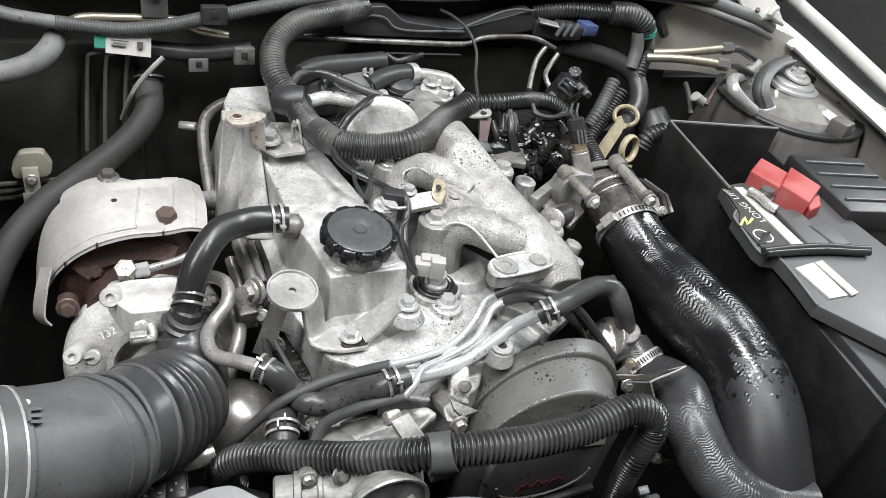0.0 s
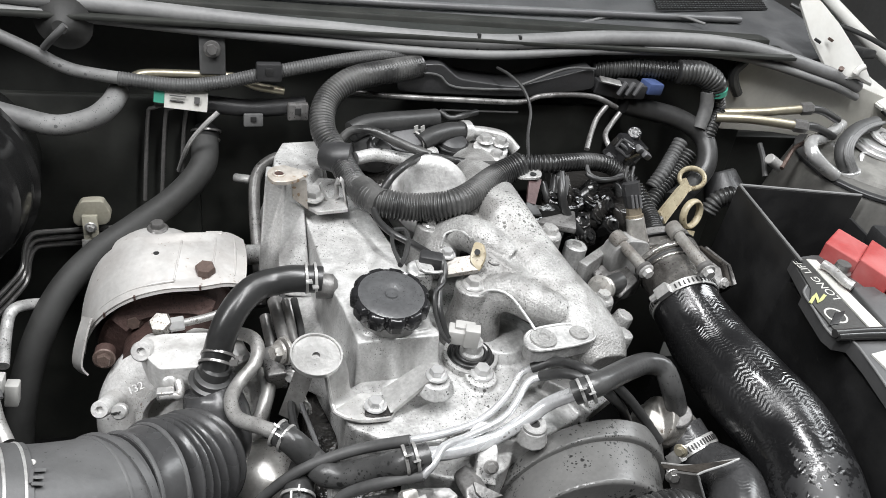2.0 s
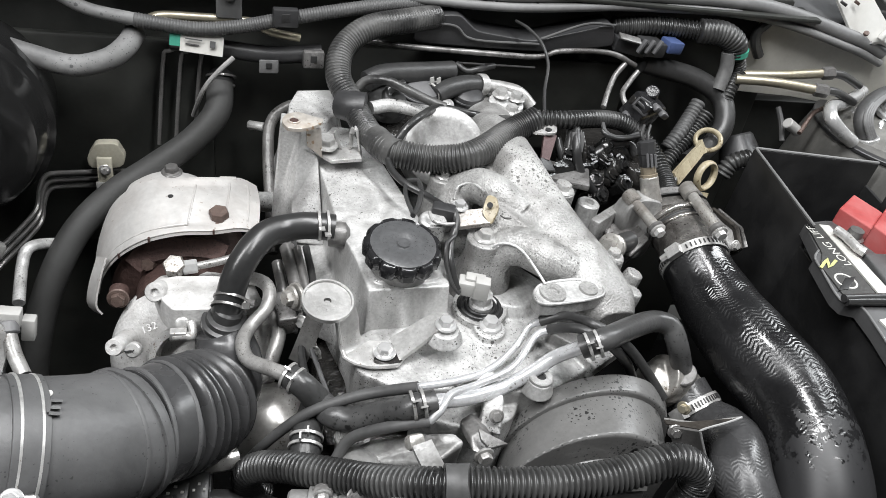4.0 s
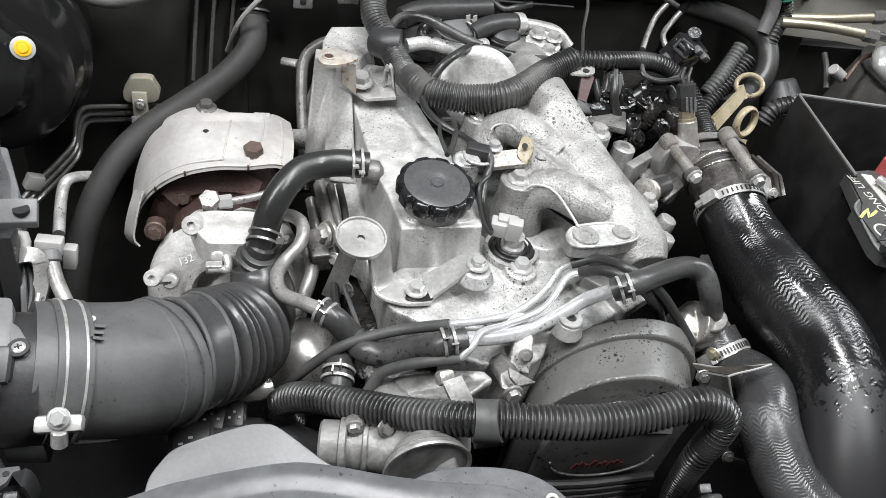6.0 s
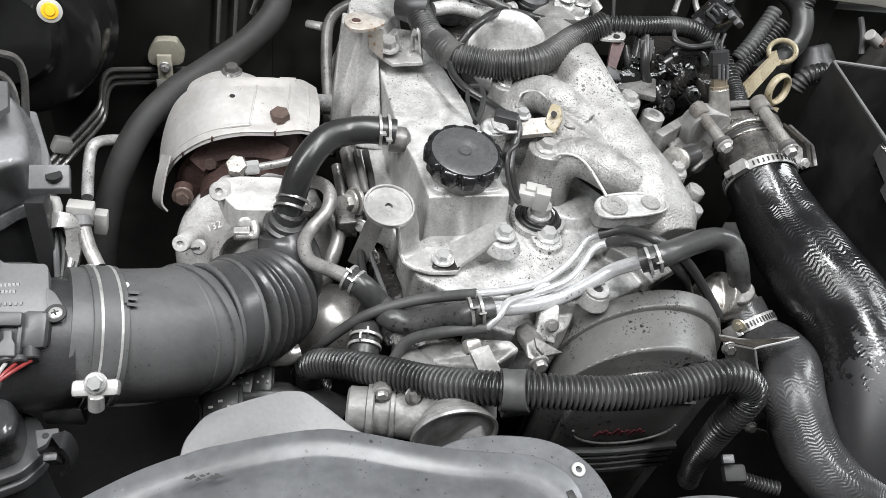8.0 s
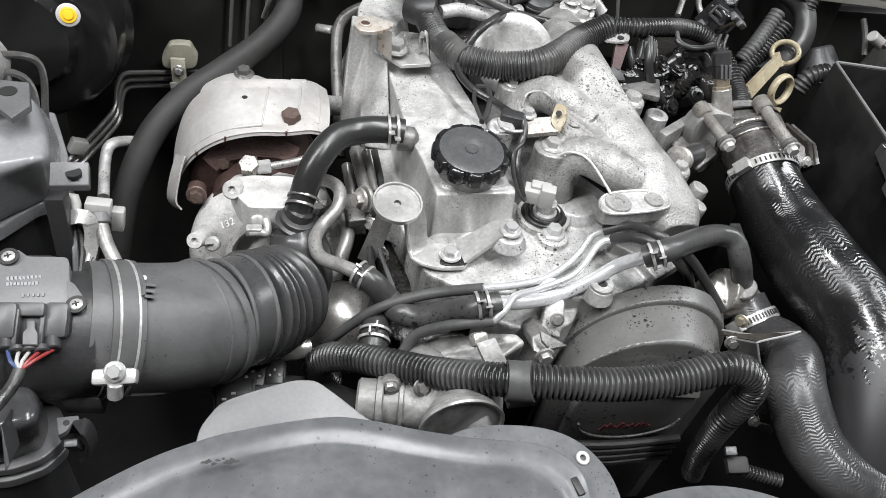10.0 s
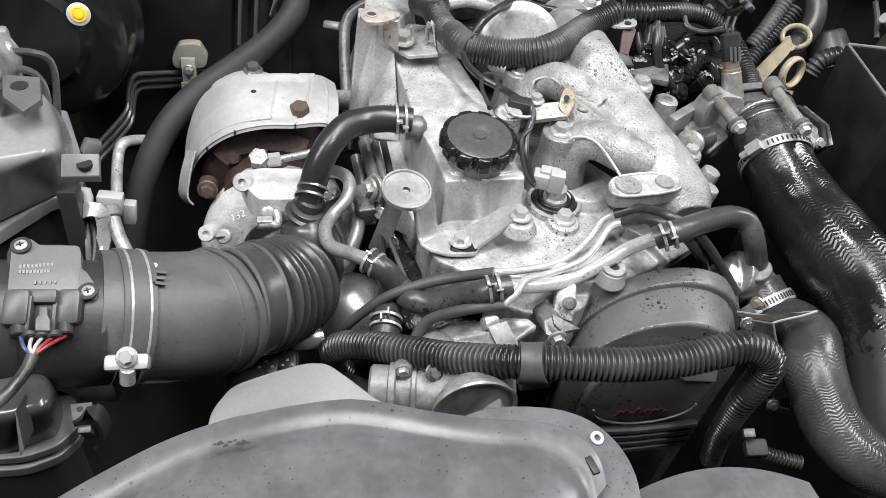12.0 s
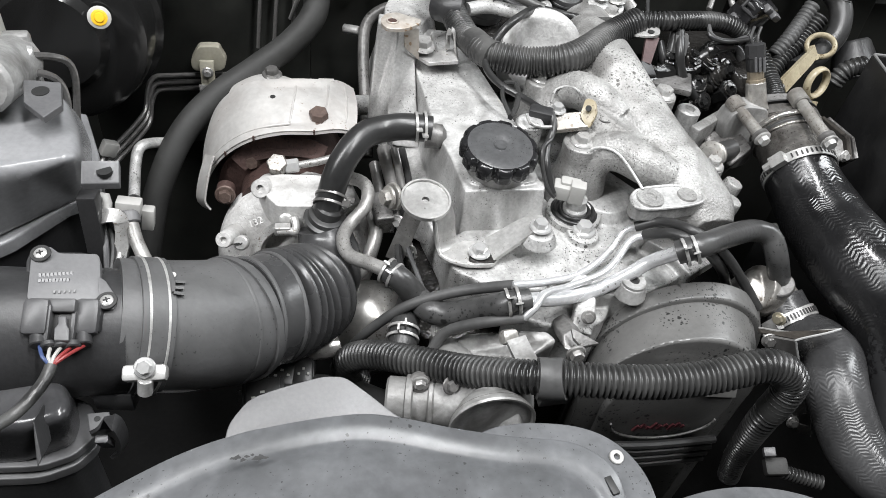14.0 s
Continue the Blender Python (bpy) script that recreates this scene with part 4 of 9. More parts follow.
part("hole_tab", box(B(), (-0.105, 0.900, 0.830), (0.022, 0.003, 0.014), (-8, 0, 0), 0.001), ZINC, holder)
clip = thing("line_clip", "small white plastic clip on the brake lines", "clip", (-0.221, 0.815, 0.795))
part("body", box(B(), (-0.220, 0.812, 0.797), (0.02, 0.014, 0.02), (0, 30, 30), 0.003), WHITEPL, clip)
hose("steel_return_pipe", ((-0.143, 0.800, 0.817), (-0.161, 0.780, 0.831), (-0.170, 0.765, 0.835), (-0.174, 0.750, 0.823), (-0.169, 0.700, 0.814)), 0.0065, ALU, "grey steel pipe bending beside the heater hose", "pipe", seg=12)

# ---- engine ----
def loft2(bm, top, low, bevel=0.003):
    """A solid between two outlines of as many corners."""
    a = [bm.verts.new(V(p)) for p in top]
    b = [bm.verts.new(V(p)) for p in low]
    n = len(a)
    faces = [bm.faces.new(a), bm.faces.new(b[::-1])] + [bm.faces.new((a[(i + 1) % n], a[i], b[i], b[(i + 1) % n])) for i in range(n)]
    bmesh.ops.recalc_face_normals(bm, faces=faces)
    if bevel:
        edges = list({e for f in faces[:1] for e in f.edges} | {e for v in a for e in v.link_edges})
        bmesh.ops.bevel(bm, geom=edges, offset=bevel, segments=3, affect="EDGES", profile=0.6, clamp_overlap=True)
    return bm


def oval_tube(bm, pts, half, power=2.6, seg=36, step=0.005):
    """A casting of flattened round section along pts; half = (across, up) for each point."""
    path = spline(pts, step)
    n = len(path)
    rows = []
    for i, (q, f) in enumerate(path):
        t = (path[min(n - 1, i + 1)][0] - path[max(0, i - 1)][0]).normalized()
        side = t.cross(UP).normalized()
        up = side.cross(t).normalized()
        j = min(int(f), len(half) - 2)
        k = f - j
        a = half[j][0] * (1 - k) + half[j + 1][0] * k
        b = half[j][1] * (1 - k) + half[j + 1][1] * k
        row = []
        for s in range(seg):
            c, d = math.cos(2 * math.pi * s / seg), math.sin(2 * math.pi * s / seg)
            row.append(bm.verts.new(q + side * a * math.copysign(abs(c) ** (2 / power), c) + up * b * math.copysign(abs(d) ** (2 / power), d)))
        rows.append(row)
    for p, q in zip(rows, rows[1:]):
        for s in range(seg):
            bm.faces.new((p[s], p[(s + 1) % seg], q[(s + 1) % seg], q[s]))
    bm.faces.new(rows[0][::-1])
    bm.faces.new(rows[-1])
    return bm


def curve_at(pts, u):
    p = [V(q) for q in pts]
    f = u * (len(p) - 1)
    i = min(int(f), len(p) - 2)
    a, b, c, d = p[max(0, i - 1)], p[i], p[i + 1], p[min(len(p) - 1, i + 2)]
    t = f - i
    return 0.5 * (2 * b + (c - a) * t + (2 * a - 5 * b + 4 * c - d) * t * t + (3 * b - a - 3 * c + d) * t ** 3)


engine = thing("engine", "grey cast aluminium diesel engine with oil-spotted covers", "engine", (0.25, 0.60, 0.45))
part("block", box(B(), (0.27, 0.66, 0.64), (0.26, 0.40, 0.40), (0, 0, -3), 0.01), OILY, engine, "oily dark engine block")
part("head_deck", prism(B(), round_outline(((0.135, 0.70, .885), (0.150, 0.60, .885), (0.165, 0.543, 0.885), (0.164, 0.503, 0.885), (0.248, 0.479, 0.885), (0.328, 0.476, 0.885), (0.409, 0.519, 0.885), (0.423, 0.613, 0.885), (0.36, 0.70, .885), (0.32, 0.84, .885), (0.15, 0.84, .885)), 2, 0.15), 0.10, 0.004), ALU, engine)
vc = B()
loft2(vc,
    ((0.178, 0.549, 0.960), (0.257, 0.553, 0.960), (0.262, 0.575, 0.960), (0.252, 0.640, 0.962), (0.238, 0.692, 0.965), (0.203, 0.826, 0.972), (0.150, 0.830, 0.974), (0.146, 0.755, 0.972), (0.153, 0.700, 0.966), (0.160, 0.640, 0.962), (0.171, 0.600, 0.960)),
    ((0.177, 0.541, 0.895), (0.263, 0.545, 0.895), (0.269, 0.575, 0.895), (0.259, 0.640, 0.895), (0.245, 0.690, 0.895), (0.208, 0.830, 0.895), (0.146, 0.835, 0.880), (0.144, 0.755, 0.880), (0.151, 0.700, 0.880), (0.158, 0.640, 0.880), (0.169, 0.600, 0.885)), 0.0022)
loft2(vc, ((0.120, 0.740, 0.902), (0.126, 0.655, 0.888), (0.139, 0.610, 0.886), (0.172, 0.578, 0.890), (0.172, 0.740, 0.912)),
    ((0.116, 0.745, 0.850), (0.121, 0.650, 0.850), (0.135, 0.602, 0.850), (0.172, 0.570, 0.850), (0.172, 0.745, 0.850)), 0.002)
prism(vc, round_outline(((0.185, 0.556, 0.9625), (0.250, 0.559, 0.9625), (0.254, 0.580, 0.9625), (0.247, 0.612, 0.9625), (0.190, 0.612, 0.9625), (0.181, 0.580, 0.9625)), 4, 0.3), 0.006, 0.001)
part("valve_cover", vc, ALU_COVER, engine, cast=0.0012, melt=2)
part("spigot_boss", lathe(B(), (0.148, 0.636, 0.9585), (1, -0.06, 0.05), [(0.0122, 0), (0.0130, 0.012), (0.0120, 0.018), (0.006, 0.022), (0, 0.0225)], 28), OILCAST, engine, "grimy round hose boss")
SEATAT = V((0.300, 0.569, 0.912))
fd = B()
prism(fd, round_outline(((0.165, 0.536, 0.913), (0.163, 0.492, 0.913), (0.194, 0.472, 0.913), (0.294, 0.459, 0.911), (0.340, 0.460, 0.908), (0.397, 0.487, 0.906), (0.402, 0.522, 0.908), (0.368, 0.555, 0.912), (0.345, 0.584, 0.913), (0.280, 0.601, 0.913)), 2, 0.2), 0.05, 0.003)
prism(fd, round_outline(((0.212, 0.470, 0.893), (0.234, 0.443, 0.893), (0.280, 0.431, 0.893), (0.309, 0.446, 0.893), (0.330, 0.491, 0.893), (0.261, 0.493, 0.893)), 2, 0.2), 0.10, 0.003)
for tk, r0, r1, h in (((0.302, 0.536, 0.919), 0.021, 0.0165, 0.026), ((0.247, 0.512, 0.943), 0.019, 0.014, 0.012), ((0.330, 0.461, 0.926), 0.016, 0.0125, 0.016)):
    lathe(fd, V(tk) + Vector((0, 0, -h)), UP, [(r0, 0), (r1, h * 0.85), (r1, h)], 20)
lathe(fd, V((0.327, 0.576, 0.915)) + Vector((0.01, 0.012, -0.03)), UP, [(0.04, 0), (0.034, 0.03), (0.028, 0.038), (0, 0.039)], 30)
lathe(fd, SEATAT + Vector((0, 0, -0.025)), UP, [(0.034, 0), (0.028, 0.024), (0.028, 0.026)], 30)
strip(fd, ((0.282, 0.480, 0.912), (0.285, 0.454, 0.906), (0.279, 0.431, 0.890)), 0.01, 0.02, (1, 0, 0))
strip(fd, ((0.375, 0.539, 0.915), (0.401, 0.520, 0.910), (0.418, 0.493, 0.905)), 0.05, 0.02, UP)
part("front_case", fd, ALU, engine, cast=0.0016, melt=2)
rcv = B()
loft2(rcv, ((0.120, 0.858, 0.985), (0.132, 0.893, 0.985), (0.178, 0.900, 0.985), (0.173, 0.840, 0.985), (0.155, 0.810, 0.985), (0.117, 0.825, 0.985)),
    ((0.104, 0.871, 0.860), (0.10, 0.90, .86), (0.21, 0.90, .86), (0.21, 0.80, .86), (0.17, 0.77, .86), (0.115, 0.77, .86)), 0.002)
loft2(rcv, ((0.104, 0.751, 1.020), (0.126, 0.746, 1.018), (0.134, 0.752, 1.016), (0.128, 0.775, 1.016), (0.106, 0.775, 1.018)),
    ((0.097, 0.752, 0.880), (0.117, 0.715, 0.880), (0.150, 0.730, 0.880), (0.150, 0.800, 0.880), (0.100, 0.800, 0.880)), 0.0015)
loft2(rcv, ((0.125, 0.744, 0.999), (0.145, 0.742, 0.982), (0.152, 0.690, 0.900), (0.118, 0.696, 0.900), (0.117, 0.722, 0.930)),
    [V(p) + Vector((0.002, 0.014, -0.006)) for p in ((0.125, 0.744, 0.999), (0.145, 0.742, 0.982), (0.152, 0.690, 0.900), (0.118, 0.696, 0.900), (0.117, 0.722, 0.930))], 0.001)
part("rear_housing", rcv, ALU_COVER, engine, cast=0.0012, melt=1)
for a, b, r in (((0.110, 0.667, 0.918), (0.122, 0.597, 0.900), 0.008), ((0.100, 0.657, 0.905), (0.109, 0.597, 0.884), 0.006), ((0.120, 0.658, 0.924), (0.127, 0.606, 0.911), 0.004)):
    part("tube_stay", rod(B(), a, b, r, seg=14), DARKSTEEL, engine)
part("stay_plate", loft2(B(), ((0.093, 0.613, 0.900), (0.110, 0.611, 0.907), (0.117, 0.576, 0.900), (0.099, 0.579, 0.894)), [V(p) + Vector((0, 0.01, -0.03)) for p in ((0.093, 0.613, 0.900), (0.110, 0.611, 0.907), (0.117, 0.576, 0.900), (0.099, 0.579, 0.894))], 0.002), ALU_DARK, engine)
bolt(engine, (0.111, 0.584, 0.921), (-0.8, -0.4, 0.2), 0.008, STUBMETAL)
part("washer", ring(B(), (0.115, 0.586, 0.920), (-0.8, -0.4, 0.2), 0.004, 0.014, 0.004), STUBMETAL, engine)

# oil cap
cap = thing("oil_filler_cap", "glossy black scalloped oil filler cap on the valve cover", "oil cap", (0.210, 0.572, 0.955))
CAPAX = Vector((0.02, -0.10, 1)).normalized()
CAPAT = V((0.2115, 0.5775, 0.994))
part("neck", lathe(B(), V((0.2140, 0.584, 0.958)), CAPAT - CAPAX * 0.012 - V((0.2140, 0.584, 0.958)), [(0.0340, 0), (0.0340, 0.0035), (0.0318, 0.005), (0.0310, 0.008), (0.0305, 0.024)], 40), PUMPALU, cap)
part("skirt", lathe(B(), CAPAT - CAPAX * 0.0180, CAPAX, [(0.029, 0), (0.0355, 0.0003), (0.0378, 0.0025), (0.0384, 0.0100), (0.0376, 0.0150), (0.0358, 0.0172), (0.0335, 0.0178), (0.030, 0.0165)], 132, lobes=(11, 0.0048, 0.020, 0.0350)), CAPMAT, cap)
part("disc", lathe(B(), CAPAT - CAPAX * 0.0040, CAPAX, [(0.0335, 0), (0.0326, 0.0028), (0.0306, 0.0036), (0.0200, 0.0044), (0.0120, 0.0042), (0.0090, 0.0028), (0.0066, 0.0028), (0.0058, 0.0044), (0.0030, 0.0046), (0, 0.0036)], 64), CAPSHEEN, cap)
bm = B()
for i in range(5):
    an = 3.6 + i * 0.55
    p = CAPAT + Vector((math.cos(an) * 0.019, math.sin(an) * 0.019, 0.0000 + math.sin(an) * 0.019 * 0.13 - math.cos(an) * 0.019 * 0.03))
    box(bm, p, (0.0045, 0.0016, 0.001), (7, 0, math.degrees(an)), 0)
part("moulded_mark", bm, CAPSHEEN, cap)

# front bracket with disc end
fb = thing("front_bracket", "bright steel support bracket with a round hole end", "bracket", (0.188, 0.508, 0.926))
FBN = Vector((0.05, -0.18, 1)).normalized()
FBC = V((0.1375, 0.530, 0.964))
part("disc", ring(B(), FBC, FBN, 0.0035, 0.0220, 0.004, 40), ZINC, fb)
part("rim", ring(B(), FBC + FBN * 0.002, FBN, 0.0216, 0.0234, 0.005, 44), ZINC, fb)
WEB_L = ((0.131, 0.515, 0.960), (0.140, 0.516, 0.959), (0.145, 0.516, 0.953), (0.148, 0.515, 0.938), (0.151, 0.512, 0.923), (0.154, 0.504, 0.918))
WEB_R = ((0.162, 0.533, 0.962), (0.165, 0.528, 0.954), (0.167, 0.525, 0.946), (0.168, 0.524, 0.936), (0.171, 0.524, 0.925), (0.178, 0.524, 0.919))
part("web", sheet(B(), lambda u, v: curve_at(WEB_L, u).lerp(curve_at(WEB_R, u), v), 30, 8, 0.0035), ZINC, fb)
part("edge_rib", tube(B(), [curve_at(WEB_L, k / 24) + Vector((0, 0, 0.001)) for k in range(25)] + [V(q) for q in ((0.163, 0.497, 0.918), (0.178, 0.492, 0.918), (0.192, 0.492, 0.918), (0.202, 0.493, 0.918))], 0.0022, 8), ZINC, fb)
part("foot", prism(B(), round_outline(((0.152, 0.506, 0.919), (0.177, 0.525, 0.919), (0.193, 0.523, 0.919), (0.206, 0.511, 0.919), (0.209, 0.500, 0.919), (0.202, 0.491, 0.919), (0.178, 0.491, 0.919), (0.157, 0.498, 0.919)), 2, 0.2), 0.0035, 0.0008), ZINC, fb)
part("arm", strip(B(), ((0.202, 0.511, 0.9190), (0.214, 0.513, 0.928), (0.237, 0.518, 0.944), (0.251, 0.518, 0.949)), 0.022, 0.004, UP, widths=(0.03, 0.026, 0.022, 0.016)), ZINC, fb)
for tk in ((0.1905, 0.5055, 0.9215), (0.247, 0.514, 0.946)):
    bolt(fb, tk, UP, 0.0072)
part("oil_stain", prism(B(), round_outline(((0.178, 0.496, 0.9204), (0.190, 0.492, 0.9204), (0.203, 0.493, 0.9204), (0.208, 0.499, 0.9204), (0.204, 0.508, 0.9204), (0.195, 0.514, 0.9204), (0.186, 0.512, 0.9204)), 3, 0.3), 0.0016, 0.0004), OILY, fb, "wet black oil round the bolt")
part("leg", strip(B(), ((0.132, 0.552, 0.928), (0.125, 0.553, 0.896), (0.117, 0.554, 0.862)), 0.018, 0.004, (-0.3, -0.8, 0.4)), PIPEGREY, fb)

# rear bracket
rb = thing("rear_bracket", "tall sheet steel bracket with a rust-stained round top", "bracket", (0.123, 0.738, 1.028))
RBH = V((0.117, 0.739, 1.029))
STAINED = surface("rust_stained_zinc", (0.52, 0.49, 0.45), 0.40, 0.4, 0.3, 50, 0.2, (0.30, 0.20, 0.12), 90, 0.64, grime=0.5, grime_colour=(0.30, 0.22, 0.15))
part("top_plate", prism(B(), round_outline(((0.105, 0.740, 1.031), (0.111, 0.751, 1.031), (0.123, 0.755, 1.031), (0.135, 0.748, 1.031), (0.148, 0.742, 1.031), (0.147, 0.735, 1.031), (0.135, 0.724, 1.031), (0.122, 0.719, 1.031), (0.110, 0.720, 1.031), (0.105, 0.730, 1.031)), 2, 0.3), 0.004, 0.0008), STAINED, rb, "rust-stained plate")
part("hole", lathe(B(), RBH + Vector((0, -0.004, 0.002)), UP, [(0.0048, -0.004), (0.0048, 0.0006)], 18), RUST, rb)
part("hole_rim", hoop(B(), RBH + Vector((0, -0.004, 0.0024)), UP, 0.0058, 0.0012, 0.0012, 24, 8), STAINED, rb)
part("upright", sheet(B(), lambda u, v: V((0.130, 0.741, 1.021)).lerp(V((0.146, 0.744, 1.019)), u).lerp(V((0.132, 0.741, 0.999)).lerp(V((0.149, 0.744, 0.983)), u), v), 6, 6, 0.003), STAINED, rb)
part("foot", prism(B(), ((0.145, 0.748, 0.986), (0.159, 0.731, 0.986), (0.193, 0.737, 0.986), (0.191, 0.762, 0.986), (0.167, 0.758, 0.986), (0.167, 0.788, 0.986), (0.152, 0.788, 0.986)), 0.004, 0.0008), ZINC, rb)
part("bolt_pad", prism(B(), ((0.148, 0.749, 0.993), (0.161, 0.746, 0.993), (0.166, 0.775, 0.993), (0.152, 0.778, 0.993)), 0.008, 0.001), ZINC, rb)
part("hook", strip(B(), ((0.163, 0.757, 1.007), (0.167, 0.757, 0.995), (0.172, 0.757, 0.986), (0.178, 0.757, 0.985), (0.182, 0.757, 0.991), (0.182, 0.757, 1.006), (0.184, 0.757, 1.012)), 0.006, 0.0018, (0.2, -0.2, 1.0)), ZINC, rb)
part("hook_tab", strip(B(), ((0.184, 0.754, 1.014), (0.187, 0.754, 1.011), (0.191, 0.754, 0.994), (0.195, 0.754, 0.977)), 0.006, 0.0018, (1.0, -0.3, 0.2)), ZINC, rb)
bolt(rb, (0.155, 0.751, 0.993), (0, -0.1, 1), 0.0085, ZINC)

# intake manifold
man = thing("intake_manifold", "speckled cast aluminium intake manifold with curved runners", "manifold", (0.363, 0.597, 0.994))
mc2 = B()
oval_tube(mc2, ((0.386, 0.939, 0.951), (0.363, 0.796, 0.987), (0.356, 0.700, 1.002), (0.368, 0.655, 0.990), (0.386, 0.609, 0.974), (0.402, 0.566, 0.965), (0.415, 0.530, 0.955), (0.418, 0.507, 0.951)), ((0.030, 0.026), (0.030, 0.026), (0.029, 0.026), (0.030, 0.026), (0.031, 0.026), (0.033, 0.025), (0.031, 0.022), (0.020, 0.014)))
for tk in ((0.439, 0.599, 0.957), (0.458, 0.562, 0.942), (0.481, 0.602, 0.932)):
    lathe(mc2, V(tk) + Vector((0, 0, -0.03)), (0.3, 0, 1), [(0.014, 0), (0.011, 0.024), (0.010, 0.03), (0, 0.03)], 18)
tube(mc2, ((0.380, 0.562, 0.971), (0.358, 0.569, 0.980), (0.341, 0.587, 0.979), (0.326, 0.596, 0.973), (0.317, 0.599, 0.955), (0.319, 0.597, 0.916)), 0.020, 20)
loft2(mc2, ((0.300, 0.700, 0.989), (0.327, 0.703, 1.009), (0.356, 0.675, 1.015), (0.375, 0.565, 0.988), (0.356, 0.560, 0.988), (0.338, 0.590, 0.988), (0.308, 0.603, 0.982), (0.298, 0.614, 0.989), (0.309, 0.639, 1.003), (0.306, 0.680, 0.994)),
    [V(p) + Vector((0.01, 0.004, -0.022)) for p in ((0.300, 0.700, 0.989), (0.327, 0.703, 1.009), (0.356, 0.675, 1.015), (0.375, 0.565, 0.988), (0.356, 0.560, 0.988), (0.338, 0.590, 0.988), (0.308, 0.603, 0.982), (0.298, 0.614, 0.989), (0.309, 0.639, 1.003), (0.306, 0.680, 0.994))], 0.003)
tube(mc2, ((0.348, 0.633, 0.987), (0.323, 0.655, 0.999), (0.308, 0.677, 0.993), (0.294, 0.684, 0.980), (0.286, 0.672, 0.962)), 0.020, 20)
part("casting_ridge", tube(B(), ((0.304, 0.585, 0.980), (0.309, 0.584, 0.987), (0.320, 0.580, 0.990), (0.330, 0.571, 0.989), (0.336, 0.551, 0.987), (0.344, 0.531, 0.980)), 0.0014, 8), ALU, man)
part("casting_ridge", tube(B(), ((0.275, 0.644, 0.998), (0.286, 0.668, 0.998), (0.299, 0.662, 1.006), (0.305, 0.639, 1.011)), 0.0014, 8), ALU, man)
DOMEAX = V((-0.05, -0.80, 0.60)).normalized()
DOMEAT = V((0.291, 0.760, 0.987))
dome = lathe(B(), DOMEAT, DOMEAX, [(0.048, -0.05), (0.050, 0), (0.047, 0.010), (0.040, 0.013), (0.033, 0.012), (0.020, 0.0085), (0, 0.007)], 44)
part("round_cover", dome, PUMPALU, man, "smooth grey round cover")
tube(mc2, ((0.355, 0.729, 0.990), (0.342, 0.764, 0.986), (0.313, 0.777, 0.976)), 0.022, 20)
FLANGE = round_outline(((0.329, 0.522, 0.977), (0.341, 0.535, 0.977), (0.380, 0.541, 0.977), (0.401, 0.536, 0.977), (0.406, 0.524, 0.977), (0.396, 0.513, 0.977), (0.344, 0.505, 0.977), (0.329, 0.508, 0.977)), 4, 0.42)
part("end_flange", prism(B(), FLANGE, 0.014, 0.002), ALU, man)
part("flange_rim", tube(B(), [p + Vector((0, 0, 0.0002)) for p in FLANGE[::2]] + [FLANGE[0]], 0.0016, 8), ALU, man)
part("flange_boss", lathe(B(), V((0.349, 0.521, 0.976)), UP, [(0.0135, 0), (0.0128, 0.0035), (0.006, 0.0038), (0.005, 0.0025), (0, 0.0025)], 24), ALU_SPECK, man)
part("flange_pad", lathe(B(), V((0.388, 0.526, 0.976)), UP, [(0.010, 0), (0.0092, 0.003), (0, 0.0032)], 20), ALU_SPECK, man)
for tk, rr, h in (((0.301, 0.600, 0.982), 0.0185, 0.07), ((0.279, 0.699, 0.991), 0.017, 0.06), ((0.406, 0.665, 0.997), 0.013, 0.06), ((0.461, 0.612, 0.946), 0.013, 0.05), ((0.398, 0.844, 0.995), 0.015, 0.05), ((0.414, 0.686, 0.985), 0.0125, 0.06)):
    lathe(mc2, V(tk) + Vector((0, 0, -h)), UP, [(rr * 1.5, 0), (rr, h * 0.7), (rr, h)], 20)
    bolt(man, tk, UP, 0.008, ZINC)
part("casting", mc2, ALU_SPECK, man, cast=0.0014, melt=4)
part("round_post", lathe(B(), V((0.456, 0.691, 0.962)) + Vector((0, 0, -0.06)), (0.05, 0.05, 1), [(0.016, 0), (0.0135, 0.03), (0.0135, 0.058), (0.0115, 0.060), (0.007, 0.060), (0.006, 0.055), (0, 0.055)], 24), ALU, man)
part("gasket_plate", box(B(), (0.475, 0.672, 0.938), (0.06, 0.012, 0.05), (0, 0, 35), 0.002), ALU_SPECK, man)
part("lifting_base", prism(B(), ((0.268, 0.626, 0.996), (0.299, 0.620, 1.005), (0.305, 0.604, 0.998), (0.270, 0.607, 0.990)), 0.004, 0.001), STUBMETAL, man)
part("lifting_tab", prism(B(), round_outline(((0.296, 0.613, 1.004), (0.305, 0.632, 1.013), (0.312, 0.623, 1.015), (0.312, 0.610, 1.009), (0.305, 0.602, 0.995)), 2, 0.25), 0.004, 0.001, way=(0.5, 0.6, -0.3)), CREAMRING, man, "yellow zinc lug")
part("edge_mark", tube(B(), ((0.315, 0.608, 1.005), (0.319, 0.604, 1.004), (0.325, 0.604, 1.004)), 0.0012, 8), ALU_DARK, man)
part("lifting_hole", lathe(B(), (0.304, 0.615, 1.012), (-0.5, -0.6, 0.5), [(0.0030, -0.001), (0.0030, 0.0008)], 14), INK, man)
bolt(man, (0.278, 0.629, 0.999), UP, 0.006, STEEL)

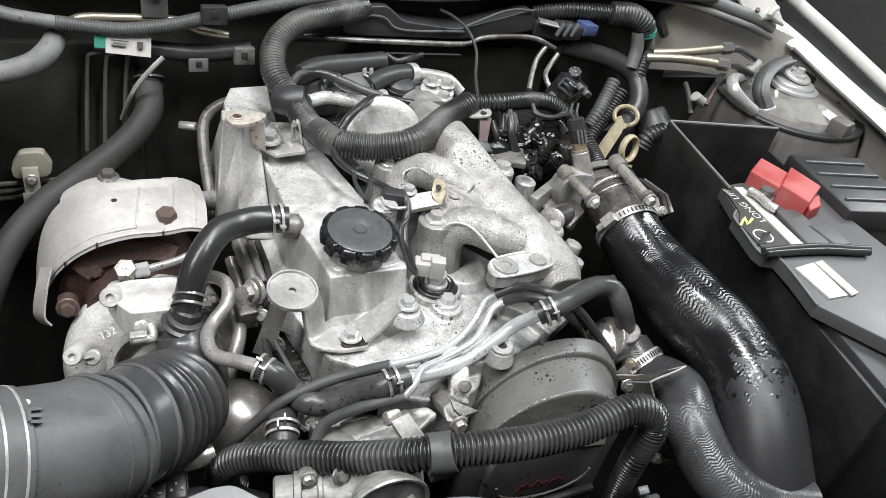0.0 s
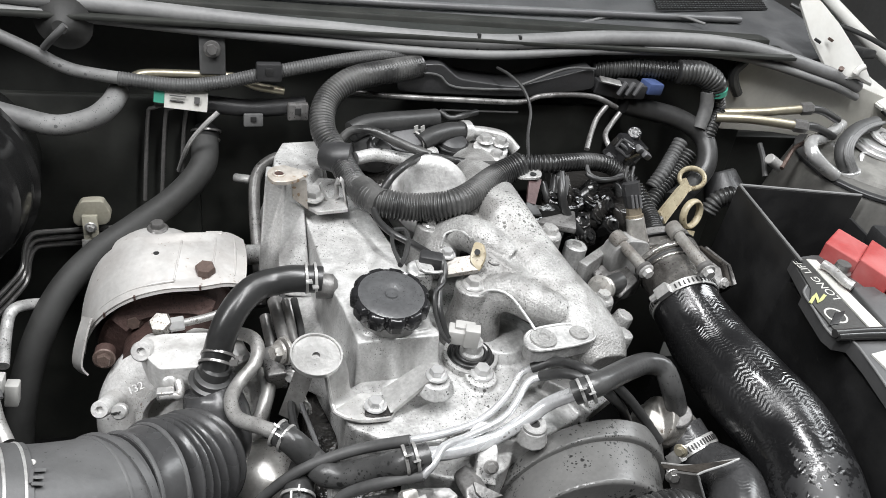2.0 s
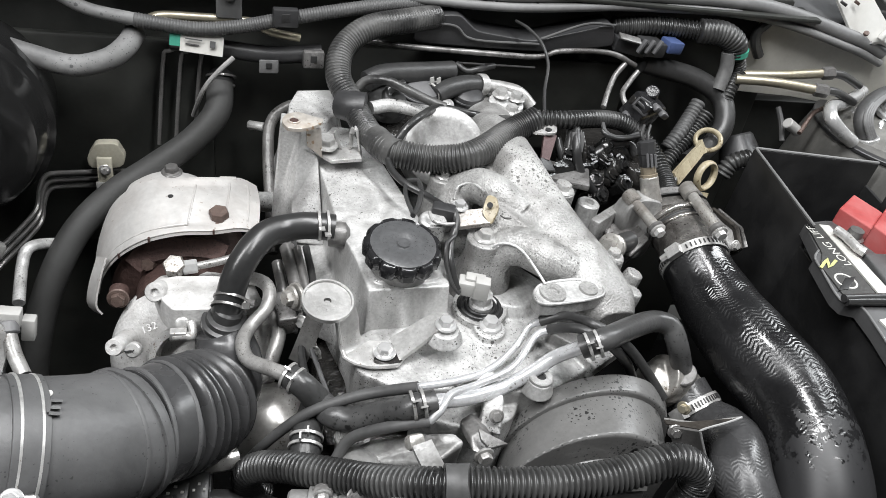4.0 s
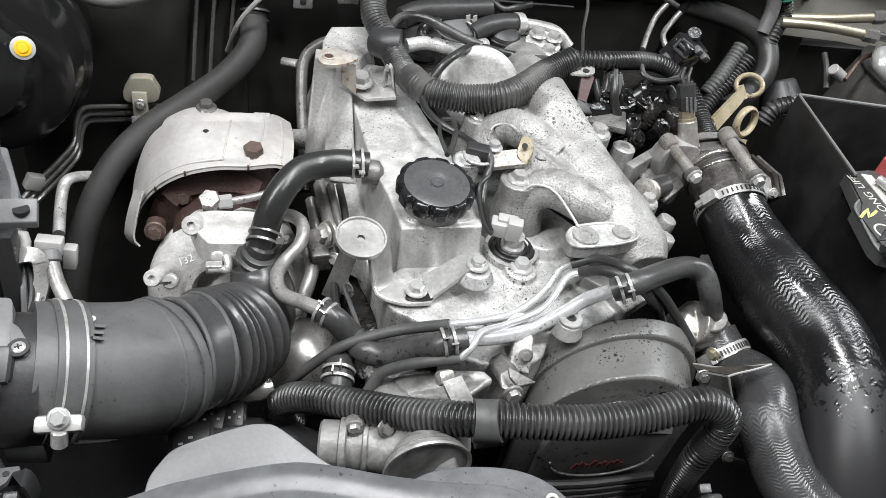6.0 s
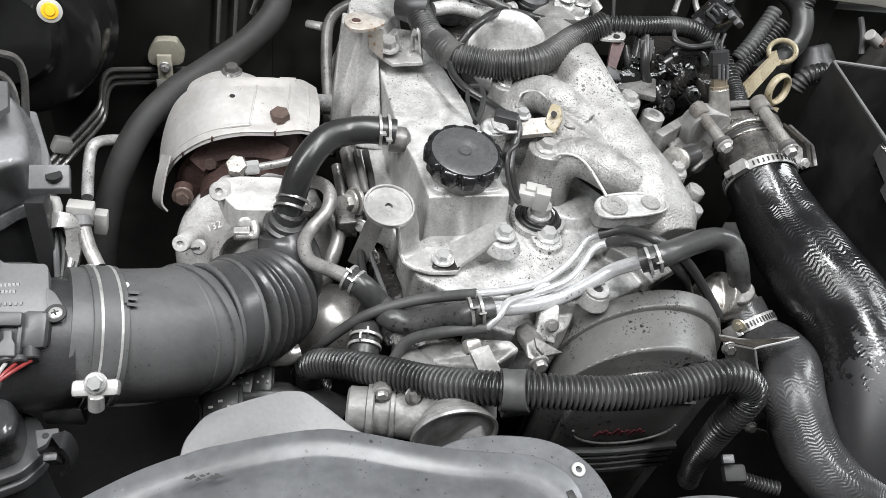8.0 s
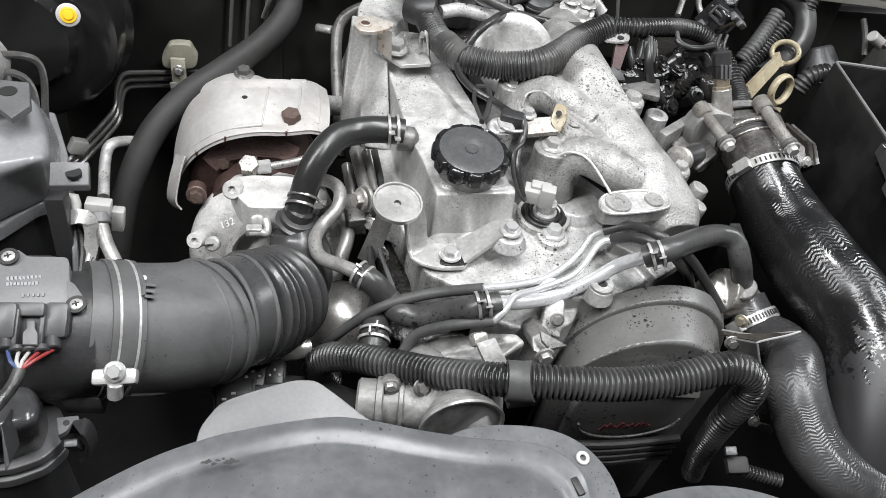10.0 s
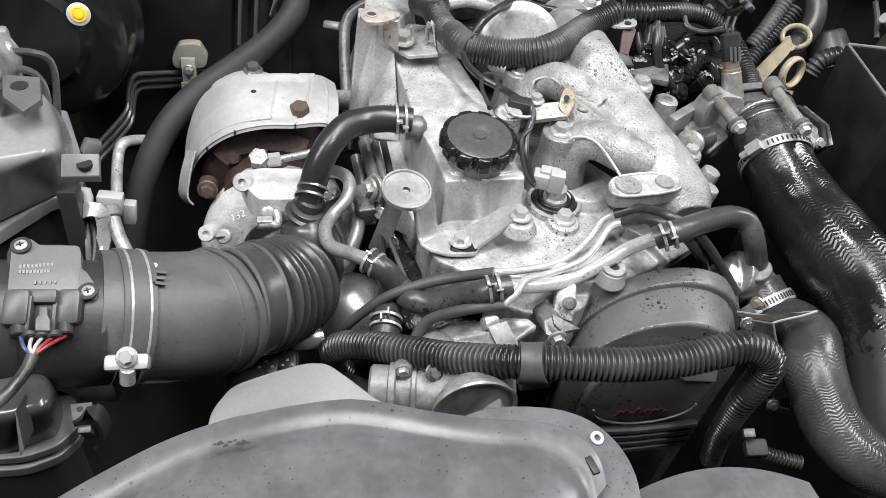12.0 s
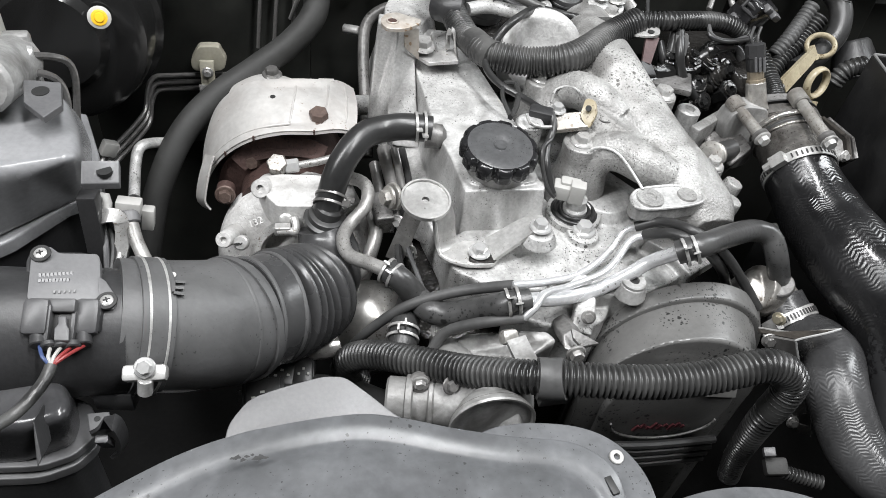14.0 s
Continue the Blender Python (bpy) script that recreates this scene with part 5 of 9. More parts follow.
# white sensor plug in its round seat
sp = thing("cam_sensor", "white plastic sensor plug in a dark rubber-ringed seat", "sensor", (0.286, 0.548, 0.943))
SPA = V((0.299, 0.565, 0.916))
part("seat", ring(B(), SPA, UP, 0.0245, 0.0285, 0.010), ALU, sp)
part("rubber_groove", hoop(B(), SPA + Vector((0, 0, 0.005)), UP, 0.0205, 0.0022, 0.0025), RUBBER_GLOSS, sp)
part("rubber_groove", hoop(B(), SPA + Vector((0, 0, 0.006)), UP, 0.0150, 0.0020, 0.0025), RUBBER_GLOSS, sp)
part("rubber_ring", ring(B(), SPA + Vector((0, 0, 0.002)), UP, 0.0115, 0.0246, 0.006), RUBBER_GLOSS, sp)
part("stem", lathe(B(), SPA, UP, [(0.0125, 0), (0.0125, 0.01), (0.010, 0.012), (0.010, 0.022)], 24), ALU, sp)
part("plug", box(B(), V((0.281, 0.561, 0.952)), (0.024, 0.016, 0.016), (0, 0, -18), 0.002), WHITEPL, sp)
part("plug_latch", box(B(), V((0.291, 0.554, 0.955)), (0.015, 0.013, 0.022), (0, 0, -18), 0.0015), WHITEPL, sp)
part("plug_top", box(B(), V((0.286, 0.563, 0.959)), (0.02, 0.012, 0.008), (0, 0, -18), 0.0015), WHITEPL, sp)
bolt(engine, (0.303, 0.538, 0.919), UP, 0.0082)

# timing cover
tcov = thing("timing_cover", "dusty dark grey timing belt cover with oil spots", "timing cover", (0.385, 0.43, 0.87))
def arch(cx, cz, r, low, n=36):
    """Outline of an arched cover in x, z: half circle on top and straight sides down."""
    pts = [(cx + r * math.cos(math.pi * i / n * 1.1 - 0.16), cz + r * math.sin(math.pi * i / n * 1.1 - 0.16)) for i in range(n + 1)]
    return pts + [(cx - r * 0.95, low), (cx + r * 0.95, low)]
def arch_solid(f, b, bevel):
    """Between a front and a back arch, each (x, z, radius, low end, y)."""
    a = [(x, f[4], z) for x, z in arch(*f[:4])]
    c = [(x, b[4], z) for x, z in arch(*b[:4])]
    return loft2(B(), a, c, bevel)
part("cover", arch_solid((0.374, 0.829, 0.090, 0.60, 0.398), (0.396, 0.829, 0.087, 0.60, 0.452), 0.007), TIMING, tcov)
part("flange", arch_solid((0.393, 0.829, 0.0935, 0.60, 0.444), (0.401, 0.829, 0.0935, 0.60, 0.464), 0.003), TIMING, tcov)
part("inset", arch_solid((0.376, 0.815, 0.066, 0.62, 0.391), (0.380, 0.815, 0.070, 0.62, 0.402), 0.003), TIMING, tcov)
part("badge_ring", tube(B(), [(0.378 + 0.055 * math.cos(a), 0.388, 0.800 + 0.030 * math.sin(a)) for a in [math.pi + k * math.pi / 12 for k in range(13)]], 0.0013, 8), TIMING, tcov)
bm = B()
for i in range(9):
    box(bm, (0.352 + i * 0.0062, 0.3885, 0.789 + (i % 2) * 0.003), (0.0032, 0.002, 0.010 - (i % 3) * 0.003), (0, 25, 0), 0)
part("red_marks", bm, SHADEDRED, tcov, "worn red printed marks, darkened for the shadow they lie in")
part("pale_label", prism(B(), ((0.344, 0.389, 0.887), (0.373, 0.389, 0.892), (0.433, 0.389, 0.861), (0.440, 0.389, 0.837), (0.407, 0.389, 0.841)), 0.0015, 0, way=(0, 1, 0)), WHITEPL, tcov, "white paper label")
part("boss_ring", ring(B(), V((0.330, 0.461, 0.926)) + Vector((0, 0, 0.001)), UP, 0.005, 0.0115, 0.005), ALU, engine)
part("boss_hole", lathe(B(), V((0.330, 0.461, 0.926)), UP, [(0.0052, -0.002), (0.0052, 0.0012)], 16), INK, engine)
bolt(tcov, (0.283, 0.434, 0.910), (-0.2, -0.8, 0.5), 0.0046, PIPEGREY)

# fuel pipes over the front
fp = thing("fuel_pipes", "bright bent metal fuel pipes across the front of the engine", "pipe", (0.306, 0.470, 0.919))
part("main_pipe", tube(B(), ((0.219, 0.431, 0.939), (0.255, 0.446, 0.922), (0.294, 0.463, 0.912), (0.325, 0.468, 0.929), (0.344, 0.472, 0.942), (0.361, 0.460, 0.968)), 0.0066, 16), CHROME, fp)
part("thin_pipe", tube(B(), ((0.208, 0.447, 0.940), (0.248, 0.464, 0.925), (0.288, 0.484, 0.915), (0.314, 0.498, 0.927), (0.331, 0.512, 0.943), (0.340, 0.510, 0.951)), 0.0036, 10), CHROME, fp)
part("thin_pipe", tube(B(), ((0.215, 0.418, 0.930), (0.224, 0.422, 0.939), (0.237, 0.439, 0.938), (0.269, 0.461, 0.922), (0.306, 0.473, 0.930), (0.331, 0.496, 0.946), (0.345, 0.497, 0.952)), 0.0036, 10), CHROME, fp)
fh = thing("fuel_hose", "matt black rubber fuel hose held by spring clips", "hose", (0.157, 0.457, 0.900))
part("rubber", tube(B(), ((0.102, 0.489, 0.916), (0.115, 0.478, 0.914), (0.130, 0.478, 0.891), (0.142, 0.460, 0.893), (0.157, 0.452, 0.896), (0.179, 0.443, 0.913), (0.199, 0.430, 0.935), (0.221, 0.431, 0.939)), 0.0115, 18, radii=(0.0110, 0.0115, 0.0125, 0.0125, 0.0115, 0.0112, 0.0112, 0.0108)), SPOTHOSE, fh)
spring_clip(fh, (0.106, 0.486, 0.915), V((0.115, 0.478, 0.914)) - V((0.102, 0.489, 0.916)), 0.0115, ears=(0, -0.6, 0.8))
spring_clip(fh, (0.206, 0.430, 0.938), V((0.219, 0.431, 0.939)) - V((0.199, 0.430, 0.935)), 0.0113, ears=(0, -0.6, 0.8))
fh2 = thing("fuel_hose", "black rubber fuel hose bending down to the water outlet", "hose", (0.452, 0.502, 0.952))
part("rubber", tube(B(), ((0.359, 0.461, 0.966), (0.379, 0.460, 0.976), (0.423, 0.487, 0.962), (0.461, 0.507, 0.949), (0.481, 0.505, 0.943), (0.488, 0.492, 0.930), (0.504, 0.486, 0.897)), 0.0110, 18), SPOTHOSE, fh2)
spring_clip(fh2, (0.368, 0.457, 0.972), V((0.379, 0.460, 0.976)) - V((0.359, 0.461, 0.966)), 0.0117, ears=(0, -0.6, 0.8))
hose("thin_fuel_hose", ((0.056, 0.483, 0.775), (0.067, 0.478, 0.808), (0.089, 0.467, 0.857), (0.118, 0.464, 0.892), (0.152, 0.464, 0.909), (0.180, 0.460, 0.921), (0.209, 0.447, 0.940)), 0.0050, GREYHOSE, "thin matt black fuel hose across the engine front", seg=12)
hose("thin_fuel_hose", ((0.215, 0.418, 0.930), (0.190, 0.422, 0.922), (0.164, 0.431, 0.903), (0.151, 0.435, 0.887), (0.141, 0.429, 0.868)), 0.0052, GREYHOSE, "thin matt black fuel hose below the pipes", seg=12)
hose("thin_fuel_hose", ((0.339, 0.510, 0.951), (0.359, 0.503, 0.964), (0.377, 0.473, 0.979), (0.416, 0.473, 0.951), (0.451, 0.470, 0.913), (0.471, 0.458, 0.889)), 0.005, RUBBER, "thin black fuel hose beside the timing cover", seg=10)
hose("thin_fuel_hose", ((0.344, 0.498, 0.952), (0.361, 0.481, 0.970), (0.383, 0.465, 0.969), (0.422, 0.475, 0.929), (0.441, 0.478, 0.901)), 0.005, RUBBER, "thin black fuel hose beside the timing cover", seg=10)

# front corrugated harness
fc = thing("front_conduit", "black corrugated wiring conduit across the front of the engine", "wiring harness", (0.224, 0.352, 0.933))
part("ribbed_tube", tube(B(), ((0.081, 0.460, 0.780), (0.069, 0.457, 0.802), (0.068, 0.452, 0.828), (0.079, 0.445, 0.846), (0.098, 0.430, 0.865), (0.116, 0.415, 0.879), (0.138, 0.400, 0.891), (0.159, 0.385, 0.903), (0.182, 0.368, 0.920), (0.209, 0.353, 0.936), (0.234, 0.347, 0.941), (0.260, 0.343, 0.943), (0.293, 0.340, 0.943), (0.326, 0.340, 0.943), (0.356, 0.342, 0.945), (0.381, 0.344, 0.950), (0.401, 0.346, 0.952), (0.421, 0.346, 0.944), (0.434, 0.344, 0.927), (0.433, 0.342, 0.903), (0.430, 0.342, 0.874), (0.434, 0.345, 0.835), (0.441, 0.349, 0.796), (0.452, 0.351, 0.753)), 0.0122, 18, rib=(0.0047, 0.0042), radii=(0.0122,) * 19 + (0.0118, 0.0110, 0.0102, 0.0095, 0.009)), CONDUIT, fc)
part("sleeve", tube(B(), ((0.212, 0.352, 0.936), (0.223, 0.350, 0.937), (0.233, 0.347, 0.941)), 0.0168, 26), GREYHOSE, fc, "grey plastic joining sleeve")
part("sleeve_flange", box(B(), (0.228, 0.345, 0.921), (0.026, 0.010, 0.018), (10, 0, 5), 0.001), GREYHOSE, fc)
part("cuff", tube(B(), ((0.434, 0.343, 0.914), (0.433, 0.342, 0.903), (0.431, 0.342, 0.890)), 0.0136, 18), MATTHOSE, fc)

# throttle body
tb = thing("throttle_body", "grimy cast throttle body with clamps and screws", "throttle body", (0.526, 0.641, 0.987))
TBA, TBB = V((0.558, 0.669, 0.960)), V((0.561, 0.606, 0.945))
TBX = (TBB - TBA).normalized()
TBL = (TBB - TBA).length
TBS = TBX.cross(UP).normalized()
if TBS.x < 0:
    TBS = -TBS
TBN = TBS.cross(TBX).normalized()
if TBN.z < 0:
    TBN = -TBN
part("barrel", lathe(B(), TBA, TBX, [(0.030, 0), (0.034, 0.002), (0.034, TBL - 0.012), (0.036, TBL - 0.008), (0.036, TBL)], 56), BODYMETAL, tb)
for at, r, a, b, m in ((0.012, 0.0362, 0.0026, 0.0035, BODYMETAL), (0.019, 0.0342, 0.0010, 0.002, INK), (0.024, 0.0348, 0.0012, 0.0016, BODYMETAL)):
    part("barrel_ring", hoop(B(), TBA + TBX * at, TBX, r, a, b, 56, 10), m, tb)
def ear_plate(at, thick, wide, tall):
    pts = []
    for k in range(40):
        an = k * math.pi / 20
        c, s = math.cos(an), math.sin(an)
        pts.append(at + TBS * wide * math.copysign(abs(c) ** 0.8, c) + TBN * tall * math.copysign(abs(s) ** 0.9, s))
    return prism(B(), pts, thick, 0.0015, way=TBX)
part("flange", ear_plate(TBA - TBX * 0.006, 0.012, 0.050, 0.031), BODYMETAL, tb)
part("gasket", ear_plate(TBA - TBX * 0.011, 0.0025, 0.0505, 0.0315), INK, tb)
part("inlet", ear_plate(TBA - TBX * 0.022, 0.012, 0.049, 0.029), ALU_DARK, tb)
for a, b in (((0.497, 0.666, 0.984), (0.506, 0.611, 0.980)), ((0.561, 0.660, 1.000), (0.565, 0.587, 0.994))):
    q = V(b) - V(a)
    part("ear_boss", rod(B(), V(a) - q.normalized() * 0.012, V(a) + q.normalized() * 0.006, 0.0095), STUBMETAL, tb)
    part("screw_sleeve", rod(B(), V(a), V(a) + q * 0.82, 0.0064), STUBMETAL, tb)
    part("screw_collar", rod(B(), V(a) + q * 0.80, V(a) + q * 0.90, 0.0092), DARKSTEEL, tb)
    bolt(tb, V(a) + q * 0.92, q, 0.0062, ZINC)
side_m = V((0.467, 0.629, 0.946))
part("side_bolt", rod(B(), side_m + Vector((0.03, 0.012, 0)), side_m, 0.0115), RUBBER, tb)
part("side_washer", lathe(B(), side_m + Vector((0.002, 0, 0)), (-0.8, -0.5, 0.35), [(0.0145, -0.002), (0.0145, 0.001), (0.0135, 0.002)], 28), STUBMETAL, tb)
bolt(tb, side_m + Vector((-0.002, -0.001, 0.001)), (-0.8, -0.5, 0.35), 0.0105, STUBMETAL)
part("inlet_shoulder", prism(B(), round_outline(((0.495, 0.655, 0.927), (0.485, 0.655, 0.962), (0.488, 0.655, 0.982), (0.503, 0.655, 0.993), (0.530, 0.655, 0.989), (0.534, 0.655, 0.951), (0.534, 0.655, 0.914), (0.517, 0.655, 0.904)), 3, 0.3), 0.025, 0.005, 1.08, way=(0, 1, -0.25)), PUMPALU, tb, "rounded pale cast shoulder")
part("inlet_web", loft2(B(), ((0.470, 0.665, 0.943), (0.510, 0.689, 0.957), (0.508, 0.625, 0.960), (0.491, 0.623, 0.935)), [V(p) + Vector((0.01, 0.03, -0.05)) for p in ((0.470, 0.665, 0.943), (0.510, 0.689, 0.957), (0.508, 0.625, 0.960), (0.491, 0.623, 0.935))], 0.004), ALU_DARK, tb)
mh = ((0.607, 0.686, 0.962), (0.619, 0.676, 0.968), (0.625, 0.634, 0.970), (0.621, 0.618, 0.956), (0.606, 0.610, 0.948), (0.587, 0.620, 0.958))
part("motor_housing", loft2(B(), mh, [V(p) + Vector((-0.012, 0.02, -0.04)) for p in mh], 0.003), ALU_DARK, tb)
part("housing_step", loft2(B(), ((0.585, 0.626, 0.967), (0.608, 0.635, 0.965), (0.608, 0.619, 0.958), (0.599, 0.608, 0.955), (0.590, 0.613, 0.959)), [V(p) + Vector((0, 0.01, -0.02)) for p in ((0.585, 0.626, 0.967), (0.608, 0.635, 0.965), (0.608, 0.619, 0.958), (0.599, 0.608, 0.955), (0.590, 0.613, 0.959))], 0.002), ALU_DARK, tb)
part("cover_plate", prism(B(), ((0.611, 0.675, 0.969), (0.614, 0.673, 0.971), (0.622, 0.631, 0.974), (0.620, 0.608, 0.960), (0.616, 0.609, 0.959), (0.620, 0.633, 0.970)), 0.03, 0.0008, way=(0.1, 0.5, -0.8)), OILBROWN, tb)
part("cover_plate", prism(B(), ((0.614, 0.667, 0.973), (0.615, 0.666, 0.975), (0.625, 0.628, 0.975), (0.625, 0.607, 0.963), (0.622, 0.608, 0.961), (0.624, 0.630, 0.972)), 0.03, 0.0008, way=(0.1, 0.5, -0.8)), ALU_DARK, tb)
bolt(tb, (0.611, 0.612, 0.961), (0.2, -0.8, 0.4), 0.0045, ZINC)
SQ, SR = V((0.520, 0.672, 0.988)), V((0.506, 0.700, 1.045))
sd = (SR - SQ).normalized()
sl = (SR - SQ).length
part("sensor_stub", lathe(B(), SQ - sd * 0.008, sd, [(0.013, 0), (0.0112, 0.010), (0.0106, 0.012 + sl * 0.26), (0.0092, 0.013 + sl * 0.27), (0.008, 0.013 + sl * 0.27)], 28), STUBMETAL, tb)
part("sensor_ring", lathe(B(), SQ + sd * sl * 0.26, sd, [(0.0102, 0), (0.0102, sl * 0.12), (0.0088, sl * 0.13), (0.0088, sl * 0.26), (0.007, sl * 0.27)], 8), TAN, tb)
part("sensor_plug", lathe(B(), SQ + sd * sl * 0.52, sd, [(0.0085, 0), (0.0098, 0.002), (0.0098, sl * 0.22), (0.0106, sl * 0.23), (0.0106, sl * 0.44), (0.0085, sl * 0.46), (0.005, sl * 0.47)], 8), PLASTIC, tb)
for k in (-1, 1):
    part("plug_wire", tube(B(), (SQ + sd * sl * 0.97 + Vector((0.003 * k, 0, 0)), SQ + sd * sl * 1.08 + Vector((0.004 * k, 0.002, 0)), SQ + sd * sl * 1.16 + Vector((0.006 + 0.004 * k, 0.008, 0.002))), 0.0018, 8), RUBBER, tb)
for k in range(3):
    part("plug_rib", rod(B(), SQ + sd * sl * 0.56 + Vector((0.005 * (k - 1), -0.0102, 0.002)), SQ + sd * sl * 0.80 + Vector((0.005 * (k - 1), -0.0102, 0.002)), 0.0015, seg=6), PLASTIC_GREY, tb)

# big charge-air hose
ich = thing("charge_air_hose", "thick black braided charge-air hose with shiny worn weave", "hose", (0.571, 0.464, 0.950))
part("hose_body", tube(B(), ((0.560, 0.616, 0.949), (0.563, 0.592, 0.938), (0.574, 0.548, 0.922), (0.581, 0.499, 0.918), (0.595, 0.442, 0.911), (0.594, 0.394, 0.902), (0.587, 0.352, 0.887), (0.581, 0.319, 0.863), (0.580, 0.274, 0.818)), 0.045, 32, radii=(0.037, 0.0385, 0.043, 0.0455, 0.046, 0.0455, 0.045, 0.045, 0.045)), BRAID, ich)
worm_clamp(ich, (0.561, 0.605, 0.944), TBX, 0.0378, screw=(-0.75, -0.6, 0.3), width=0.011)
lh = thing("radiator_hose", "black braided radiator hose curving down from the water outlet", "hose", (0.502, 0.362, 0.914))
part("hose_body", tube(B(), ((0.518, 0.486, 0.870), (0.527, 0.456, 0.859), (0.534, 0.425, 0.870), (0.526, 0.399, 0.882), (0.515, 0.369, 0.880), (0.516, 0.343, 0.868), (0.521, 0.317, 0.858), (0.536, 0.292, 0.852), (0.564, 0.275, 0.850), (0.597, 0.260, 0.855)), 0.027, 28, radii=(0.023, 0.0245, 0.0265, 0.0275, 0.0275, 0.0275, 0.0275, 0.0275, 0.0275, 0.0275)), BRAID_SMALL, lh)
worm_clamp(lh, (0.524, 0.464, 0.862), (0.30, -0.90, -0.32), 0.0246, screw=(-0.9, -0.35, 0.1), width=0.0115)
wo = thing("water_outlet", "grey cast water outlet elbow", "housing", (0.489, 0.465, 0.900))
we = B()
tube(we, ((0.484, 0.488, 0.886), (0.505, 0.490, 0.878), (0.512, 0.496, 0.872), (0.521, 0.474, 0.866)), 0.021, 22, radii=(0.024, 0.0215, 0.0205, 0.0215))
lathe(we, V((0.523, 0.491, 0.864)), V((0.494, 0.480, 0.913)) - V((0.517, 0.482, 0.870)), [(0.017, 0), (0.0145, 0.012), (0.0135, 0.022)], 22)
lathe(we, V((0.492, 0.486, 0.883)), (-0.1, -0.5, 0.9), [(0.026, -0.03), (0.024, 0), (0.018, 0.009), (0, 0.012)], 28)
part("elbow", we, STUBMETAL, wo, cast=0.0016, melt=3)
part("stub_ring", lathe(B(), V((0.502, 0.480, 0.896)), V((0.494, 0.480, 0.913)) - V((0.517, 0.482, 0.870)), [(0.0138, 0), (0.0145, 0.001), (0.0145, 0.004), (0.0138, 0.005)], 24), ALU_DARK, wo)
BRACKET_TOP = ((0.449, 0.422, 0.903), (0.473, 0.410, 0.9105), (0.513, 0.402, 0.925), (0.471, 0.398, 0.917), (0.448, 0.415, 0.906))
part("bracket", prism(B(), BRACKET_TOP, 0.0025, 0.0005), OILBROWN, wo, "oil-stained brown steel plate")
part("bracket_leg", sheet(B(), lambda u, v: V((0.449, 0.413, 0.906)).lerp(V((0.470, 0.397, 0.917)), u).lerp(V((0.472, 0.393, 0.853)).lerp(V((0.500, 0.383, 0.856)), u), v), 6, 8, 0.0025), DARKSTEEL, wo)
part("bracket_edge", tube(B(), ((0.513, 0.402, 0.925), (0.497, 0.399, 0.923), (0.470, 0.396, 0.919), (0.469, 0.394, 0.915), (0.485, 0.388, 0.884), (0.499, 0.382, 0.857)), 0.0011, 6), STEEL, wo)
part("bracket_edge", tube(B(), ((0.449, 0.422, 0.904), (0.475, 0.410, 0.9115), (0.513, 0.402, 0.925)), 0.0010, 6), PIPEGREY, wo)
bolt(wo, (0.492, 0.448, 0.884), (-0.8, -0.5, 0.2), 0.0048, BRASS, "clamp_screw", "brass clamp screw")
bolt(wo, (0.454, 0.408, 0.903), (-0.2, -0.9, 0.3), 0.0050, DARKSTEEL)
part("lower_tab", prism(B(), ((0.482, 0.378, 0.850), (0.482, 0.378, 0.864), (0.496, 0.378, 0.859), (0.517, 0.378, 0.824), (0.510, 0.378, 0.814)), 0.003, 0.0006, way=(0, 0.9, -0.3)), ALU_DARK, wo)
part("lower_tab", prism(B(), ((0.515, 0.378, 0.803), (0.537, 0.378, 0.793), (0.547, 0.378, 0.779), (0.529, 0.378, 0.783)), 0.003, 0.0006, way=(0, 0.9, -0.3)), ALU_DARK, wo)
bolt(wo, (0.508, 0.376, 0.809), (0, -0.9, 0.4), 0.0045, PIPEGREY)
part("hanging_plate", prism(B(), ((0.529, 0.400, 0.776), (0.552, 0.400, 0.785), (0.580, 0.400, 0.733), (0.558, 0.400, 0.748)), 0.003, 0.0005, way=(0, 0.9, -0.3)), ALU_DARK, wo)

# pump at the front
pump = thing("power_pump", "silver cast pump body with a hexagonal plug", "pump", (0.156, 0.360, 0.890))
pb = B()
tube(pb, ((0.116, 0.382, 0.862), (0.142, 0.378, 0.864), (0.170, 0.372, 0.872), (0.194, 0.362, 0.889), (0.212, 0.355, 0.897)), 0.024, 28, radii=(0.020, 0.021, 0.026, 0.030, 0.028))
tube(pb, ((0.159, 0.434, 0.854), (0.164, 0.402, 0.867), (0.170, 0.376, 0.871)), 0.022, 16)
part("body", pb, PUMPALU, pump, cast=0.0018, melt=2)
part("hex_plug", lathe(B(), (0.098, 0.382, 0.868), V((0.148, 0.363, 0.887)) - V((0.097, 0.372, 0.883)), [(0.018, 0), (0.020, 0.002), (0.020, 0.016), (0.0225, 0.017), (0.0225, 0.022), (0.021, 0.023)], 22), PUMPALU, pump)
PORTAT, PORTAX = V((0.178, 0.332, 0.901)), V((0.04, -1, 0.04)).normalized()
part("port", lathe(B(), PORTAT, PORTAX, [(0.012, -0.030), (0.025, -0.019), (0.0325, -0.009), (0.0360, -0.002), (0.0355, 0), (0.0335, 0), (0.0325, -0.0025)], 44), PUMPALU, pump)
part("port_face", lathe(B(), PORTAT, PORTAX, [(0.0333, -0.008), (0.0333, -0.003), (0.020, -0.0025), (0.014, -0.0035), (0, -0.0035)], 44), ALU_DARK, pump, "dark recessed oval face")
part("body_band", lathe(B(), (0.134, 0.379, 0.864), V((0.148, 0.363, 0.887)) - V((0.097, 0.372, 0.883)), [(0.0215, 0), (0.0225, 0.001), (0.0225, 0.004), (0.0215, 0.005)], 36), PUMPALU, pump)
bolt(pump, (0.150, 0.375, 0.896), (0.3, -0.7, 0.6), 0.0054, ALU_DARK)
